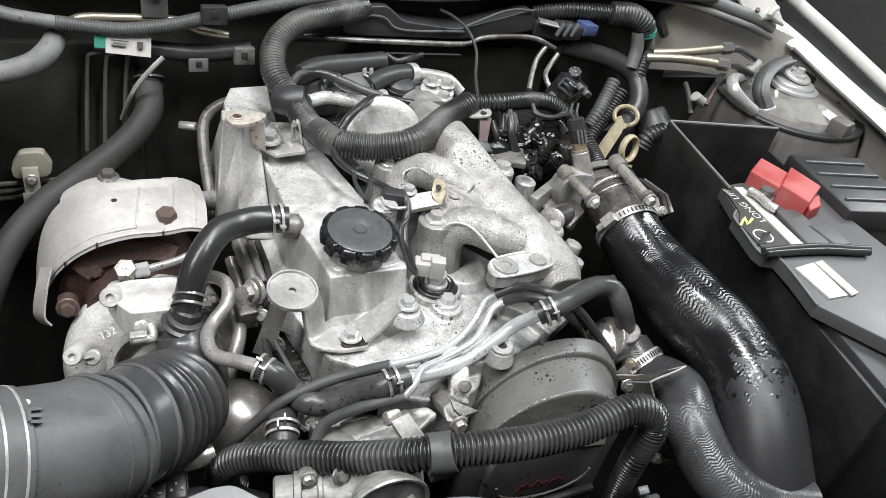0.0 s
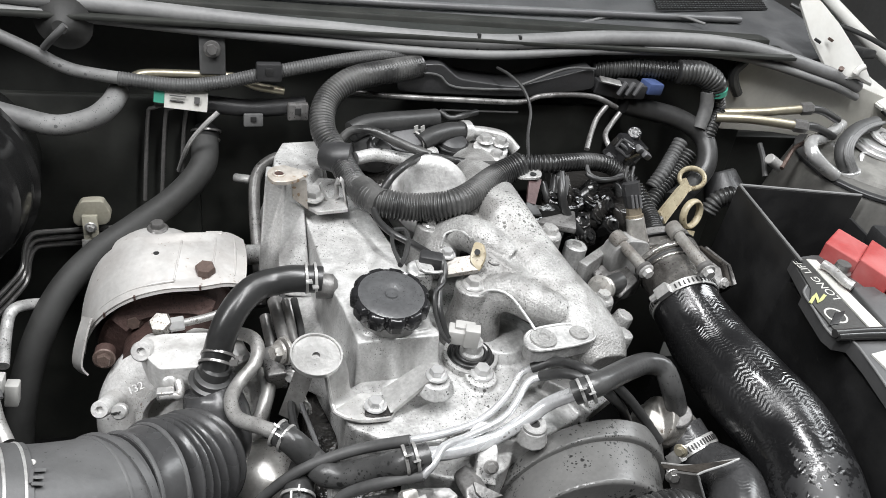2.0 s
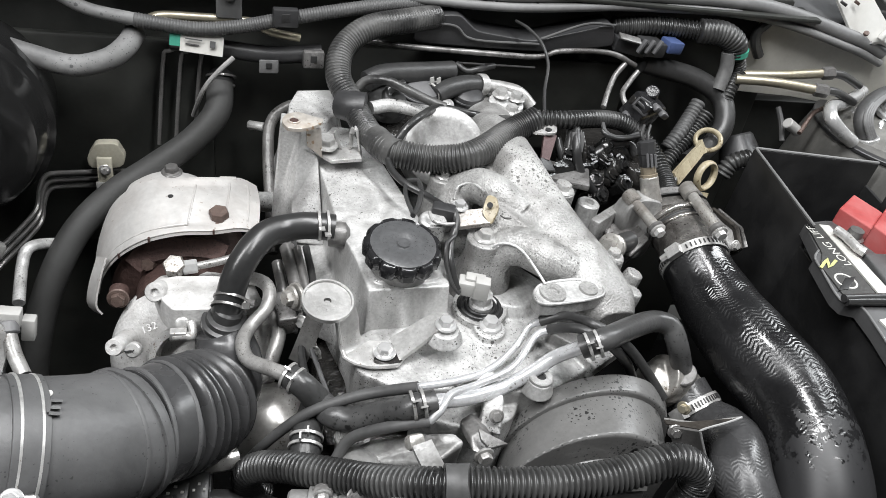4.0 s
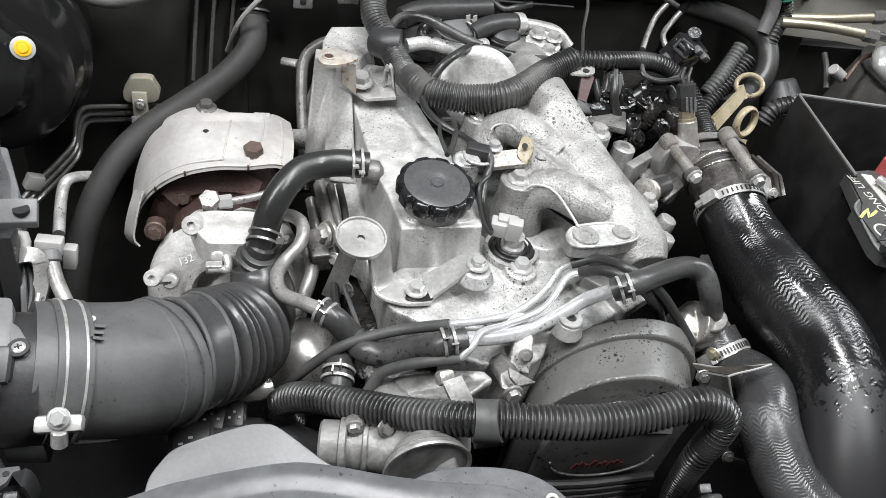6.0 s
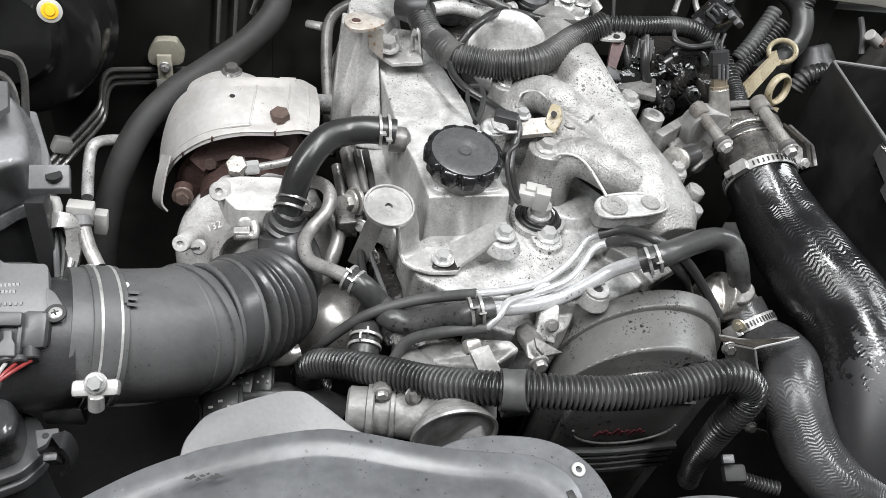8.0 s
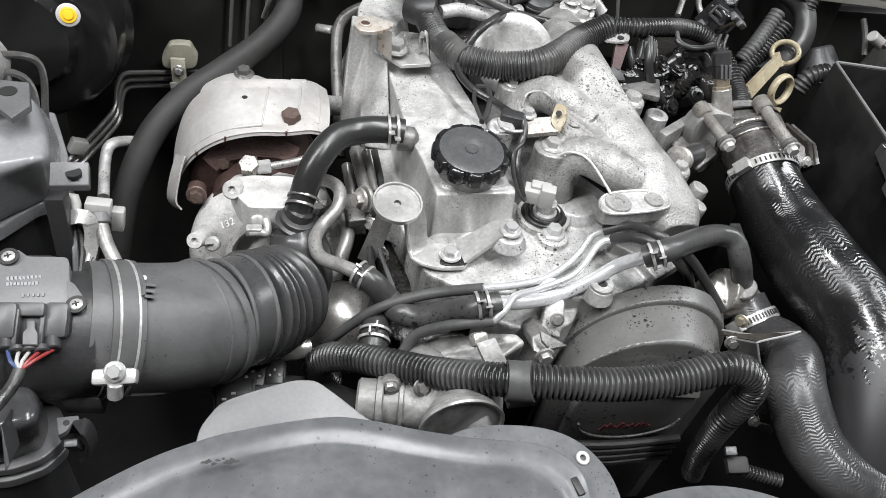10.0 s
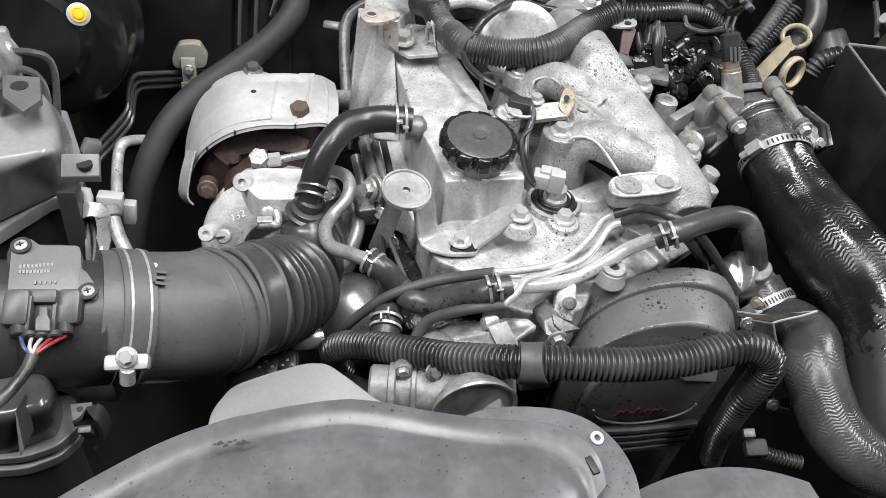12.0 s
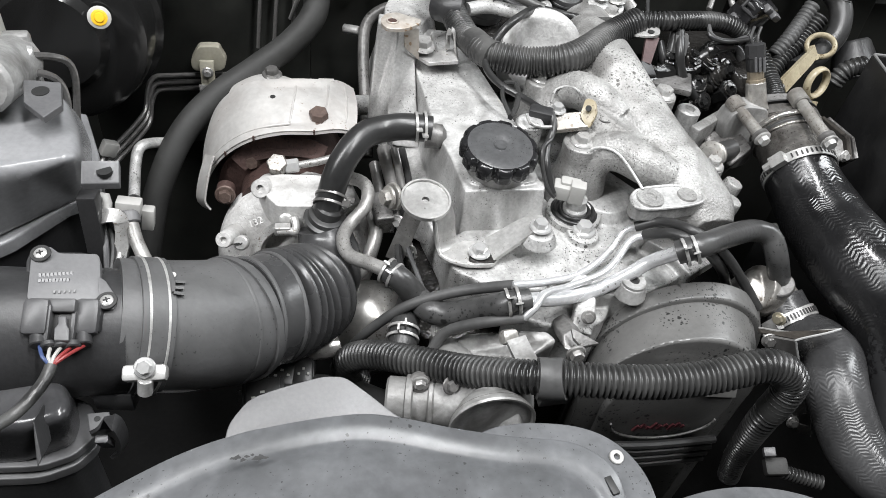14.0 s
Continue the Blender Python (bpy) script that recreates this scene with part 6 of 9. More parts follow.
part("bolt_ear", rod(B(), (0.129, 0.402, 0.862), (0.125, 0.384, 0.889), 0.0092), DARKSTEEL, pump)
bolt(pump, (0.125, 0.383, 0.891), FRONT, 0.0050, ZINC)
part("hose_stub", tube(B(), ((0.115, 0.430, 0.867), (0.117, 0.445, 0.874), (0.121, 0.465, 0.875), (0.130, 0.490, 0.877)), 0.0135, 18), RUBBER, pump)
spring_clip(pump, (0.117, 0.446, 0.875), V((0.121, 0.465, 0.875)) - V((0.115, 0.430, 0.867)), 0.0138, ZINC, ears=(-0.2, -0.9, 0.3))
part("arm", strip(B(), ((0.205, 0.398, 0.926), (0.208, 0.384, 0.926), (0.211, 0.370, 0.927)), 0.017, 0.006, (0, -0.6, 0.8)), PUMPALU, pump)
part("arm_knuckle", box(B(), (0.201, 0.405, 0.921), (0.016, 0.013, 0.012), (35, 10, 15), 0.004), STUBMETAL, pump)
up = B()
loft2(up, ((0.149, 0.439, 0.869), (0.174, 0.439, 0.885), (0.204, 0.429, 0.902), (0.242, 0.421, 0.909), (0.249, 0.409, 0.910), (0.223, 0.398, 0.902), (0.168, 0.425, 0.862)), [V(p) + Vector((0, 0.01, -0.08)) for p in ((0.149, 0.439, 0.869), (0.174, 0.439, 0.885), (0.204, 0.429, 0.902), (0.242, 0.421, 0.909), (0.249, 0.409, 0.910), (0.223, 0.398, 0.902), (0.168, 0.425, 0.862))], 0.005)
loft2(up, ((0.144, 0.457, 0.867), (0.155, 0.459, 0.872), (0.164, 0.439, 0.875), (0.152, 0.433, 0.866)), [V(p) + Vector((0, 0.005, -0.06)) for p in ((0.144, 0.457, 0.867), (0.155, 0.459, 0.872), (0.164, 0.439, 0.875), (0.152, 0.433, 0.866))], 0.003)
part("upper_casting", up, PUMPALU, pump, cast=0.0018, melt=2)
bolt(pump, (0.152, 0.452, 0.872), (0, -0.6, 0.8), 0.006, ZINC)
nt = thing("engine_lug", "small cast lug with a steel nut", "lug", (0.251, 0.386, 0.933))
part("lug", prism(B(), ((0.254, 0.415, 0.909), (0.265, 0.420, 0.911), (0.276, 0.418, 0.904), (0.272, 0.402, 0.905), (0.262, 0.398, 0.905), (0.253, 0.402, 0.906)), 0.03, 0.002, way=(0, 0.9, -0.4)), ALU_DARK, nt)
part("wing_plate", prism(B(), ((0.258, 0.412, 0.923), (0.284, 0.402, 0.913), (0.266, 0.398, 0.914), (0.259, 0.404, 0.919)), 0.003, 0.0006), ALU_DARK, nt)
bolt(nt, (0.258, 0.390, 0.916), (0.1, -0.85, 0.1), 0.0062, PIPEGREY)

# turbocharger
turbo = thing("turbocharger", "turbocharger with pale cast compressor housing and rusty turbine", "turbocharger", (-0.001, 0.591, 0.882))
part("turbine_housing", lathe(B(), (0.0, 0.765, 0.842), FRONT, [(0.05, 0), (0.072, 0.02), (0.075, 0.06), (0.070, 0.075), (0.05, 0.08)], 36), RUST, turbo)
part("centre_flange", lathe(B(), (0.0, 0.70, 0.845), FRONT, [(0.066, 0), (0.070, 0.004), (0.070, 0.014), (0.064, 0.018), (0.045, 0.022), (0.045, 0.05)], 40), RUST, turbo)
part("clamp_bar", strip(B(), ((-0.045, 0.679, 0.884), (-0.031, 0.684, 0.896), (0.001, 0.687, 0.902), (0.030, 0.687, 0.900), (0.047, 0.683, 0.895)), 0.02, 0.012, (0, -0.8, 0.5)), RUST, turbo)
CAX = V((-0.16, -0.80, 0.58)).normalized()
FACE = V((0.014, 0.607, 0.819))
part("face", lathe(B(), FACE, CAX, [(0.066, -0.062), (0.078, -0.048), (0.0870, -0.034), (0.0880, -0.018), (0.0850, -0.005), (0.0765, 0.005), (0.062, 0.0105), (0.050, 0.0125), (0.040, 0.0125), (0.035, 0.012), (0.034, 0.024), (0.030, 0.025), (0.029, 0.014), (0, 0.014)], 64), CASTPALE, turbo)
part("joint_rim", hoop(B(), FACE - CAX * 0.046, CAX, 0.0800, 0.0030, 0.0050, 60), CASTPALE, turbo)
part("top_shelf", prism(B(), round_outline(((-0.021, 0.631, 0.905), (0.000, 0.637, 0.905), (0.046, 0.636, 0.905), (0.053, 0.593, 0.905), (0.039, 0.587, 0.905), (-0.000, 0.587, 0.905), (-0.011, 0.602, 0.905)), 2, 0.15), 0.030, 0.003, 1.05), CASTPALE, turbo, "flat bright casting shelf")
part("plateau", prism(B(), ((-0.002, 0.592, 0.901), (0.040, 0.592, 0.900), (0.040, 0.592, 0.878), (-0.003, 0.592, 0.879)), 0.03, 0.0015, way=(0, 0.8, -0.3)), CASTPALE, turbo, "flat machined pad")
part("outlet_neck", loft2(B(), ((0.038, 0.627, 0.897), (0.074, 0.639, 0.897), (0.086, 0.614, 0.885), (0.047, 0.597, 0.886)), [V(p) + Vector((0, 0.03, -0.05)) for p in ((0.038, 0.627, 0.897), (0.074, 0.639, 0.897), (0.086, 0.614, 0.885), (0.047, 0.597, 0.886))], 0.004), CASTPALE, turbo)
for tk, r in (((-0.053, 0.575, 0.870), 0.0085), ((-0.017, 0.612, 0.906), 0.0100)):
    part("lug", lathe(B(), V(tk) - CAX * 0.04, CAX, [(r * 1.3, 0), (r, 0.03), (r, 0.042), (r * 0.88, 0.044), (r * 0.42, 0.044), (r * 0.36, 0.040), (0, 0.040)], 24), CASTPALE, turbo)
SCREWAT = V((-0.036, 0.566, 0.874))
part("slotted_screw", lathe(B(), SCREWAT - CAX * 0.006, CAX, [(0.0075, 0), (0.0075, 0.006), (0.0062, 0.0075), (0, 0.008)], 24), ZINC, turbo)
part("screw_slot", box(B(), SCREWAT + CAX * 0.0018, (0.0014, 0.013, 0.0016), (-35, 0, 12), 0), INK, turbo)
part("screw_slot", box(B(), SCREWAT + CAX * 0.0018, (0.013, 0.0014, 0.0016), (-35, 0, 12), 0), INK, turbo)
lettering(turbo, "132", V((-0.021, 0.578, 0.891)), (0.92, 0.25, 0.30), (-0.18, 0.70, 0.60), 0.0100, CASTPALE, 0.0014)
for k in range(4):
    part("spigot_band", ring(B(), FACE + CAX * (0.018 + k * 0.0045), CAX, 0.030, 0.0385 - 0.002 * (k % 2), 0.0026, 40), ZINC, turbo)
part("actuator_rod", tube(B(), ((-0.000, 0.572, 0.884), (0.012, 0.572, 0.885), (0.017, 0.572, 0.883), (0.018, 0.578, 0.888), (0.016, 0.584, 0.891)), 0.0042, 12), ZINC, turbo)
part("actuator_clamp", box(B(), (0.005, 0.574, 0.885), (0.016, 0.009, 0.011), (0, 0, 0), 0.0015), ZINC, turbo)
part("actuator_nut", lathe(B(), (0.008, 0.586, 0.888), (0, -0.8, 0.5), [(0.007, -0.004), (0.007, 0.003), (0.005, 0.0045), (0, 0.0045)], 16), ZINC, turbo)
for tk in ((-0.031, 0.683, 0.886), (0.040, 0.689, 0.887), (-0.059, 0.652, 0.864)):
    part("stud_boss", rod(B(), V(tk) + Vector((0, 0.012, 0)), V(tk) + Vector((0, -0.002, 0)), 0.0100), RUST, turbo)
    bolt(turbo, V(tk) + Vector((0, -0.002, 0)), (0, -1, 0.3), 0.0074, RUSTBOLT)
part("banjo_bolt", lathe(B(), (-0.002, 0.652, 0.904), (-0.1, -0.45, 0.9), [(0.0100, -0.006), (0.0116, -0.005), (0.0116, 0.005), (0.0100, 0.0078), (0, 0.0085)], 6), STUBMETAL, turbo)
part("oil_pipe", tube(B(), ((-0.001, 0.653, 0.901), (0.019, 0.655, 0.902), (0.048, 0.660, 0.906), (0.071, 0.673, 0.907)), 0.0042, 10), PIPEGREY, turbo)
part("oil_pipe_nut", rod(B(), (0.005, 0.651, 0.903), (0.020, 0.653, 0.904), 0.0075, seg=6), STEEL, turbo)

shield = thing("heat_shield", "dull white pressed steel heat shield bolted over the turbine", "heat shield", (0.0, 0.71, 0.9))
FRONT_EDGE = ((0.080, 0.691, 0.919), (0.062, 0.684, 0.928), (0.035, 0.674, 0.932), (0.003, 0.667, 0.936), (-0.031, 0.668, 0.925), (-0.060, 0.676, 0.898), (-0.078, 0.684, 0.866), (-0.086, 0.692, 0.836))
REAR_EDGE = ((0.080, 0.768, 0.924), (0.064, 0.769, 0.933), (0.045, 0.760, 0.940), (0.010, 0.750, 0.946), (-0.035, 0.752, 0.938), (-0.066, 0.756, 0.912), (-0.084, 0.758, 0.875), (-0.090, 0.755, 0.840))
def shield_fn(u, v):
    p = curve_at(FRONT_EDGE, u).lerp(curve_at(REAR_EDGE, u), v)
    n = (p - Vector((0.0, p.y, 0.85))).normalized()
    swage = 0.003 * (1 / (1 + math.exp(-(u - 0.50) * 120)) - 1 / (1 + math.exp(-(u - 0.25) * 120))) if 0.12 < v < 0.9 else 0
    return p + n * (0.004 * math.sin(v * math.pi) + swage)
part("shell", sheet(B(), shield_fn, 60, 16, 0.0018), SHIELD, shield)
part("front_lip", sheet(B(), lambda u, v: shield_fn(u, 0) + Vector((0, -0.0005 - 0.001 * v, -0.0025 * v)), 40, 2, 0.0010), SHIELD, shield)
part("rear_lip", sheet(B(), lambda u, v: shield_fn(u, 1) + Vector((0, 0.004 * v, -0.014 * v)), 40, 2, 0.0012), SHIELD, shield)
part("side_tail", strip(B(), ((-0.076, 0.685, 0.890), (-0.082, 0.669, 0.873), (-0.086, 0.656, 0.852), (-0.081, 0.654, 0.841)), 0.02, 0.002, (-0.8, -0.5, 0.2)), SHIELD, shield)
bolt(shield, (0.041, 0.697, 0.9315), (0, -0.15, 1), 0.0105, RUSTBOLT, label="rusty flanged bolt")
for u0, u1, v0, v1 in ((0.40, 0.40, 0.10, 0.86), (0.24, 0.24, 0.14, 0.86), (0.10, 0.10, 0.12, 0.88), (0.40, 0.86, 0.10, 0.10)):
    part("swage", tube(B(), [shield_fn(u0 + (u1 - u0) * k / 14, v0 + (v1 - v0) * k / 14) + Vector((0, 0, 0.0016)) for k in range(15)], 0.0013, 8), SHIELD, shield)
for u0 in (0.28, 0.55, 0.7):
    part("edge_notch", box(B(), shield_fn(u0, 0.0) + Vector((0, -0.001, 0)), (0.002, 0.003, 0.005), bevel=0), RUST, shield)
part("edge_tab", box(B(), shield_fn(0.26, 1.0) + Vector((0, 0.001, -0.001)), (0.018, 0.006, 0.004), (0, 0, 0), 0.001), SHIELD, shield)
part("hole", lathe(B(), V((-0.008, 0.720, 0.942)) + Vector((0, 0, -0.001)), (0, 0, 1), [(0.003, 0), (0.003, 0.003)], 12), INK, shield)
back = thing("turbo_elbow", "cast elbow behind the heat shield with a rusty bolt", "elbow", (-0.018, 0.816, 0.904))
part("dome", lathe(B(), V((-0.020, 0.819, 0.890)) + Vector((0, 0, -0.03)), UP, [(0.05, 0), (0.048, 0.018), (0.035, 0.027), (0.018, 0.031), (0, 0.032)], 30), SHIELD, back)
bolt(back, (-0.014, 0.811, 0.913), UP, 0.008, DARKSTEEL)

# breather hose over to the intake duct
bh = thing("breather_hose", "glossy black moulded breather hose with clips", "hose", (0.082, 0.660, 0.937))
part("hose_body", tube(B(), ((0.154, 0.637, 0.966), (0.142, 0.638, 0.967), (0.125, 0.638, 0.968), (0.108, 0.637, 0.966), (0.090, 0.630, 0.965), (0.077, 0.618, 0.961), (0.066, 0.605, 0.952), (0.058, 0.595, 0.938), (0.053, 0.588, 0.922), (0.048, 0.580, 0.905)), 0.0138, 22), RUBBER_GLOSS, bh)
spring_clip(bh, (0.143, 0.638, 0.968), (1, 0, 0.03), 0.0140, ears=(0.2, -0.9, 0.3))
spring_clip(bh, (0.053, 0.582, 0.916), V((0.052, 0.579, 0.913)) - V((0.064, 0.620, 0.936)), 0.0158, DARKSTEEL, ears=(0.5, -0.8, 0))

for k, (tks, r, m, lb) in enumerate(((((0.119, 0.697, 0.909), (0.121, 0.664, 0.900), (0.127, 0.619, 0.895), (0.131, 0.584, 0.888)), 0.0030, RUBBER, "thin black wire beside the engine"),
        (((0.108, 0.713, 0.895), (0.115, 0.670, 0.891), (0.121, 0.623, 0.884), (0.116, 0.584, 0.872)), 0.0026, GREYHOSE, "thin grey wire beside the engine"),
        (((0.131, 0.673, 0.912), (0.135, 0.626, 0.905), (0.132, 0.588, 0.892), (0.120, 0.551, 0.882), (0.123, 0.512, 0.875)), 0.0040, RUBBER, "black taped wire running down beside the engine"),
        (((0.137, 0.577, 0.896), (0.129, 0.554, 0.886), (0.134, 0.531, 0.879), (0.140, 0.498, 0.879)), 0.0024, PLASTIC_GREY, "thin grey wire beside the engine"))):
    hose("side_wire", tks, r, m, lb, "wire", seg=8)
lv = thing("side_lever", "small zinc lever and clip beside the engine", "lever", (0.126, 0.576, 0.880))
part("arm", strip(B(), ((0.119, 0.593, 0.888), (0.127, 0.576, 0.880), (0.136, 0.548, 0.868)), 0.010, 0.003, (-0.6, -0.7, 0.3)), PIPEGREY, lv)
for tk in ((0.122, 0.582, 0.889), (0.133, 0.553, 0.875)):
    bolt(lv, tk, (-0.5, -0.8, 0.3), 0.005, ZINC)
part("clip", box(B(), (0.130, 0.588, 0.899), (0.010, 0.008, 0.014), (10, 20, 0), 0.0015), PLASTIC_GREY, lv)

# oil feed pipe, looping
hose("turbo_water_pipe", ((0.062, 0.640, 0.898), (0.081, 0.619, 0.913), (0.090, 0.601, 0.916), (0.087, 0.582, 0.910), (0.072, 0.567, 0.901), (0.064, 0.545, 0.901), (0.069, 0.523, 0.901), (0.087, 0.503, 0.910), (0.104, 0.488, 0.915)), 0.0068, PIPEGREY, "grimy bare metal water pipe snaking beside the turbocharger", "pipe", seg=12)
hose("turbo_water_pipe", ((0.093, 0.611, 0.883), (0.100, 0.589, 0.875), (0.095, 0.566, 0.866), (0.085, 0.550, 0.851), (0.064, 0.546, 0.834)), 0.0075, PIPEGREY, "bare metal oil drain pipe behind the snaking pipe", "pipe", seg=12)
solo("drain_canister", lathe(B(), V((0.094, 0.548, 0.798)) + Vector((0, 0, -0.09)), UP, [(0.03, 0), (0.046, 0.03), (0.047, 0.06), (0.043, 0.078), (0.033, 0.093), (0.018, 0.103), (0.0, 0.105)], 40), BRIGHTCAN, "shiny rounded metal canister beside the engine", "canister")

# intake duct with bellows
duct = thing("intake_duct", "dark grey rubber intake duct with bellows and a steel clamp", "intake duct", (-0.064, 0.403, 0.951))
part("straight", tube(B(), ((-0.118, 0.414, 0.937), (-0.090, 0.420, 0.927), (-0.060, 0.430, 0.914), (-0.033, 0.445, 0.901), (-0.021, 0.454, 0.896)), 0.052, 40, radii=(0.052, 0.053, 0.054, 0.054, 0.051)), DUCT, duct)
part("collar", tube(B(), ((-0.033, 0.445, 0.901), (-0.029, 0.449, 0.899)), 0.0565, 40), DUCT, duct)
part("middle", tube(B(), ((-0.023, 0.453, 0.896), (-0.013, 0.461, 0.891), (0.002, 0.473, 0.886)), 0.05, 40, radii=(0.052, 0.0505, 0.050)), BELLOWS, duct)
part("bellows", tube(B(), ((0.000, 0.473, 0.885), (0.014, 0.486, 0.876), (0.029, 0.501, 0.869), (0.039, 0.514, 0.862)), 0.047, 44, rib=(0.0100, 0.0125), radii=(0.0475, 0.0465, 0.0445, 0.041)), BELLOWS, duct)
part("elbow", tube(B(), ((0.035, 0.513, 0.861), (0.045, 0.536, 0.858), (0.050, 0.557, 0.864), (0.047, 0.572, 0.877), (0.044, 0.578, 0.887)), 0.03, 28, radii=(0.041, 0.038, 0.033, 0.028, 0.025)), BELLOWS, duct)
part("elbow_flange", lathe(B(), (0.0470, 0.5775, 0.892), (0.2, -0.05, 0.97), [(0.0150, 0), (0.0225, 0.001), (0.0225, 0.005), (0.0190, 0.0065), (0.0180, 0.011), (0.0150, 0.012)], 36), RUBBER, duct)
part("elbow_neck", rod(B(), (0.045, 0.577, 0.887), (0.052, 0.580, 0.912), 0.0145), RUBBER, duct)
DAX = (V((-0.060, 0.430, 0.914)) - V((-0.118, 0.414, 0.937))).normalized()
for tk in ((-0.103, 0.417, 0.932), (-0.091, 0.420, 0.927)):
    part("clamp_band", ring(B(), tk, DAX, 0.0532, 0.0552, 0.0024, 48), ZINC, duct)
part("clamp_base", ring(B(), (-0.097, 0.418, 0.930), DAX, 0.0522, 0.0545, 0.024, 48), DUCT, duct)
bm = B()
box(bm, (-0.082, 0.357, 0.951), (0.031, 0.012, 0.012), (30, 0, 0), 0.003)
rod(bm, (-0.081, 0.352, 0.952), (-0.083, 0.349, 0.938), 0.0055)
for tk in ((-0.087, 0.355, 0.958), (-0.076, 0.356, 0.955)):
    rod(bm, V(tk) + Vector((0, 0.002, -0.006)), tk, 0.0028, seg=10)
part("clamp_lug", bm, ZINC, duct, "pale cast clamp lug")
bolt(duct, (-0.081, 0.356, 0.959), (0, -0.6, 0.8), 0.0052)
for q in (((-0.067, 0.422, 0.977), (-0.066, 0.411, 0.977)), ((-0.067, 0.422, 0.977), (-0.060, 0.424, 0.974)), ((-0.066, 0.416, 0.977), (-0.060, 0.417, 0.975)), ((-0.066, 0.411, 0.977), (-0.059, 0.412, 0.974))):
    part("moulded_mark", strip(B(), q, 0.0022, 0.003, (0, -0.5, 0.85)), DUCT, duct)
for dirn in (Vector((0, -0.95, -0.32)), Vector((0, -0.15, 1.0))):
    part("mould_seam", tube(B(), [V(p) + dirn.normalized() * r for p, r in (((-0.084, 0.421, 0.925), 0.0535), ((-0.060, 0.430, 0.914), 0.0543), ((-0.035, 0.445, 0.902), 0.0545))], 0.0017, 6), DUCT, duct)
for tk, r in (((-0.039, 0.442, 0.903), 0.0540), ((-0.019, 0.456, 0.894), 0.0515), ((-0.001, 0.471, 0.886), 0.0505)):
    part("raised_ring", hoop(B(), tk, V((-0.021, 0.454, 0.896)) - V((-0.049, 0.435, 0.909)), r, 0.0016, 0.0022, 48, 8), DUCT, duct)
part("white_dot", lathe(B(), (-0.069, 0.431, 0.9745), (0, -0.4, 0.9), [(0.0022, -0.002), (0.0022, 0.0012)], 12), WHITEPL, duct)

# air filter box and airflow sensor
abox = thing("air_filter_box", "grey-black plastic air filter housing with moulded ribs", "air filter box", (-0.33, 0.45, 0.75))
part("upper_cover", loft2(B(), ((-0.270, 0.632, 1.003), (-0.226, 0.662, 1.003), (-0.182, 0.621, 1.003), (-0.157, 0.562, 1.003), (-0.153, 0.536, 1.003), (-0.200, 0.523, 1.003), (-0.234, 0.512, 1.003)),
    ((-0.309, 0.683, 0.930), (-0.262, 0.725, 0.930), (-0.205, 0.705, 0.930), (-0.179, 0.647, 0.930), (-0.166, 0.577, 0.930), (-0.221, 0.524, 0.930), (-0.253, 0.497, 0.930)), 0.014), GLOSSBOX, abox, cast=0.003, melt=6)
part("cover_flange", prism(B(), ((-0.309, 0.681, 0.928), (-0.261, 0.717, 0.928), (-0.197, 0.703, 0.928), (-0.173, 0.639, 0.928), (-0.160, 0.575, 0.928), (-0.185, 0.562, 0.928), (-0.220, 0.517, 0.928), (-0.252, 0.490, 0.928)), 0.014, 0.003), GLOSSBOX, abox)
part("filter_body", prism(B(), ((-0.314, 0.684, 0.915), (-0.264, 0.715, 0.915), (-0.200, 0.701, 0.915), (-0.180, 0.648, 0.915), (-0.169, 0.587, 0.915), (-0.192, 0.569, 0.915), (-0.225, 0.524, 0.915), (-0.258, 0.497, 0.915)), 0.18, 0.003), PLASTIC, abox)
part("outlet", tube(B(), ((-0.220, 0.399, 0.949), (-0.191, 0.399, 0.947), (-0.147, 0.405, 0.939), (-0.106, 0.411, 0.933)), 0.048, 36, radii=(0.05, 0.05, 0.049, 0.049)), PLASTIC, abox)
part("lower_chamber", loft2(B(), ((-0.205, 0.365, 0.945), (-0.158, 0.365, 0.945), (-0.138, 0.356, 0.945), (-0.129, 0.340, 0.945), (-0.130, 0.327, 0.945), (-0.153, 0.320, 0.945), (-0.191, 0.320, 0.945)),
    ((-0.229, 0.392, 0.893), (-0.172, 0.394, 0.893), (-0.144, 0.374, 0.893), (-0.136, 0.350, 0.893), (-0.138, 0.334, 0.893), (-0.167, 0.322, 0.893), (-0.209, 0.323, 0.893)), 0.010), PLASTIC_GLOSS, abox, cast=0.0025, melt=8)
part("seam_flange", prism(B(), round_outline(((-0.227, 0.388, 0.895), (-0.170, 0.386, 0.895), (-0.134, 0.371, 0.895), (-0.125, 0.355, 0.895), (-0.125, 0.340, 0.895), (-0.136, 0.326, 0.895), (-0.158, 0.318, 0.895), (-0.207, 0.319, 0.895)), 3, 0.25), 0.007, 0.002), PLASTIC_GREY, abox)
part("lower_flange", prism(B(), round_outline(((-0.232, 0.390, 0.884), (-0.172, 0.382, 0.884), (-0.135, 0.368, 0.884), (-0.125, 0.352, 0.884), (-0.125, 0.338, 0.884), (-0.136, 0.324, 0.884), (-0.159, 0.315, 0.884), (-0.210, 0.316, 0.884)), 3, 0.25), 0.009, 0.002), PLASTIC_GREY, abox)
part("lower_body", prism(B(), round_outline(((-0.233, 0.385, 0.876), (-0.173, 0.376, 0.876), (-0.140, 0.363, 0.876), (-0.131, 0.347, 0.876), (-0.132, 0.337, 0.876), (-0.141, 0.325, 0.876), (-0.162, 0.316, 0.876), (-0.213, 0.317, 0.876)), 3, 0.25), 0.16, 0.004), PLASTIC, abox)
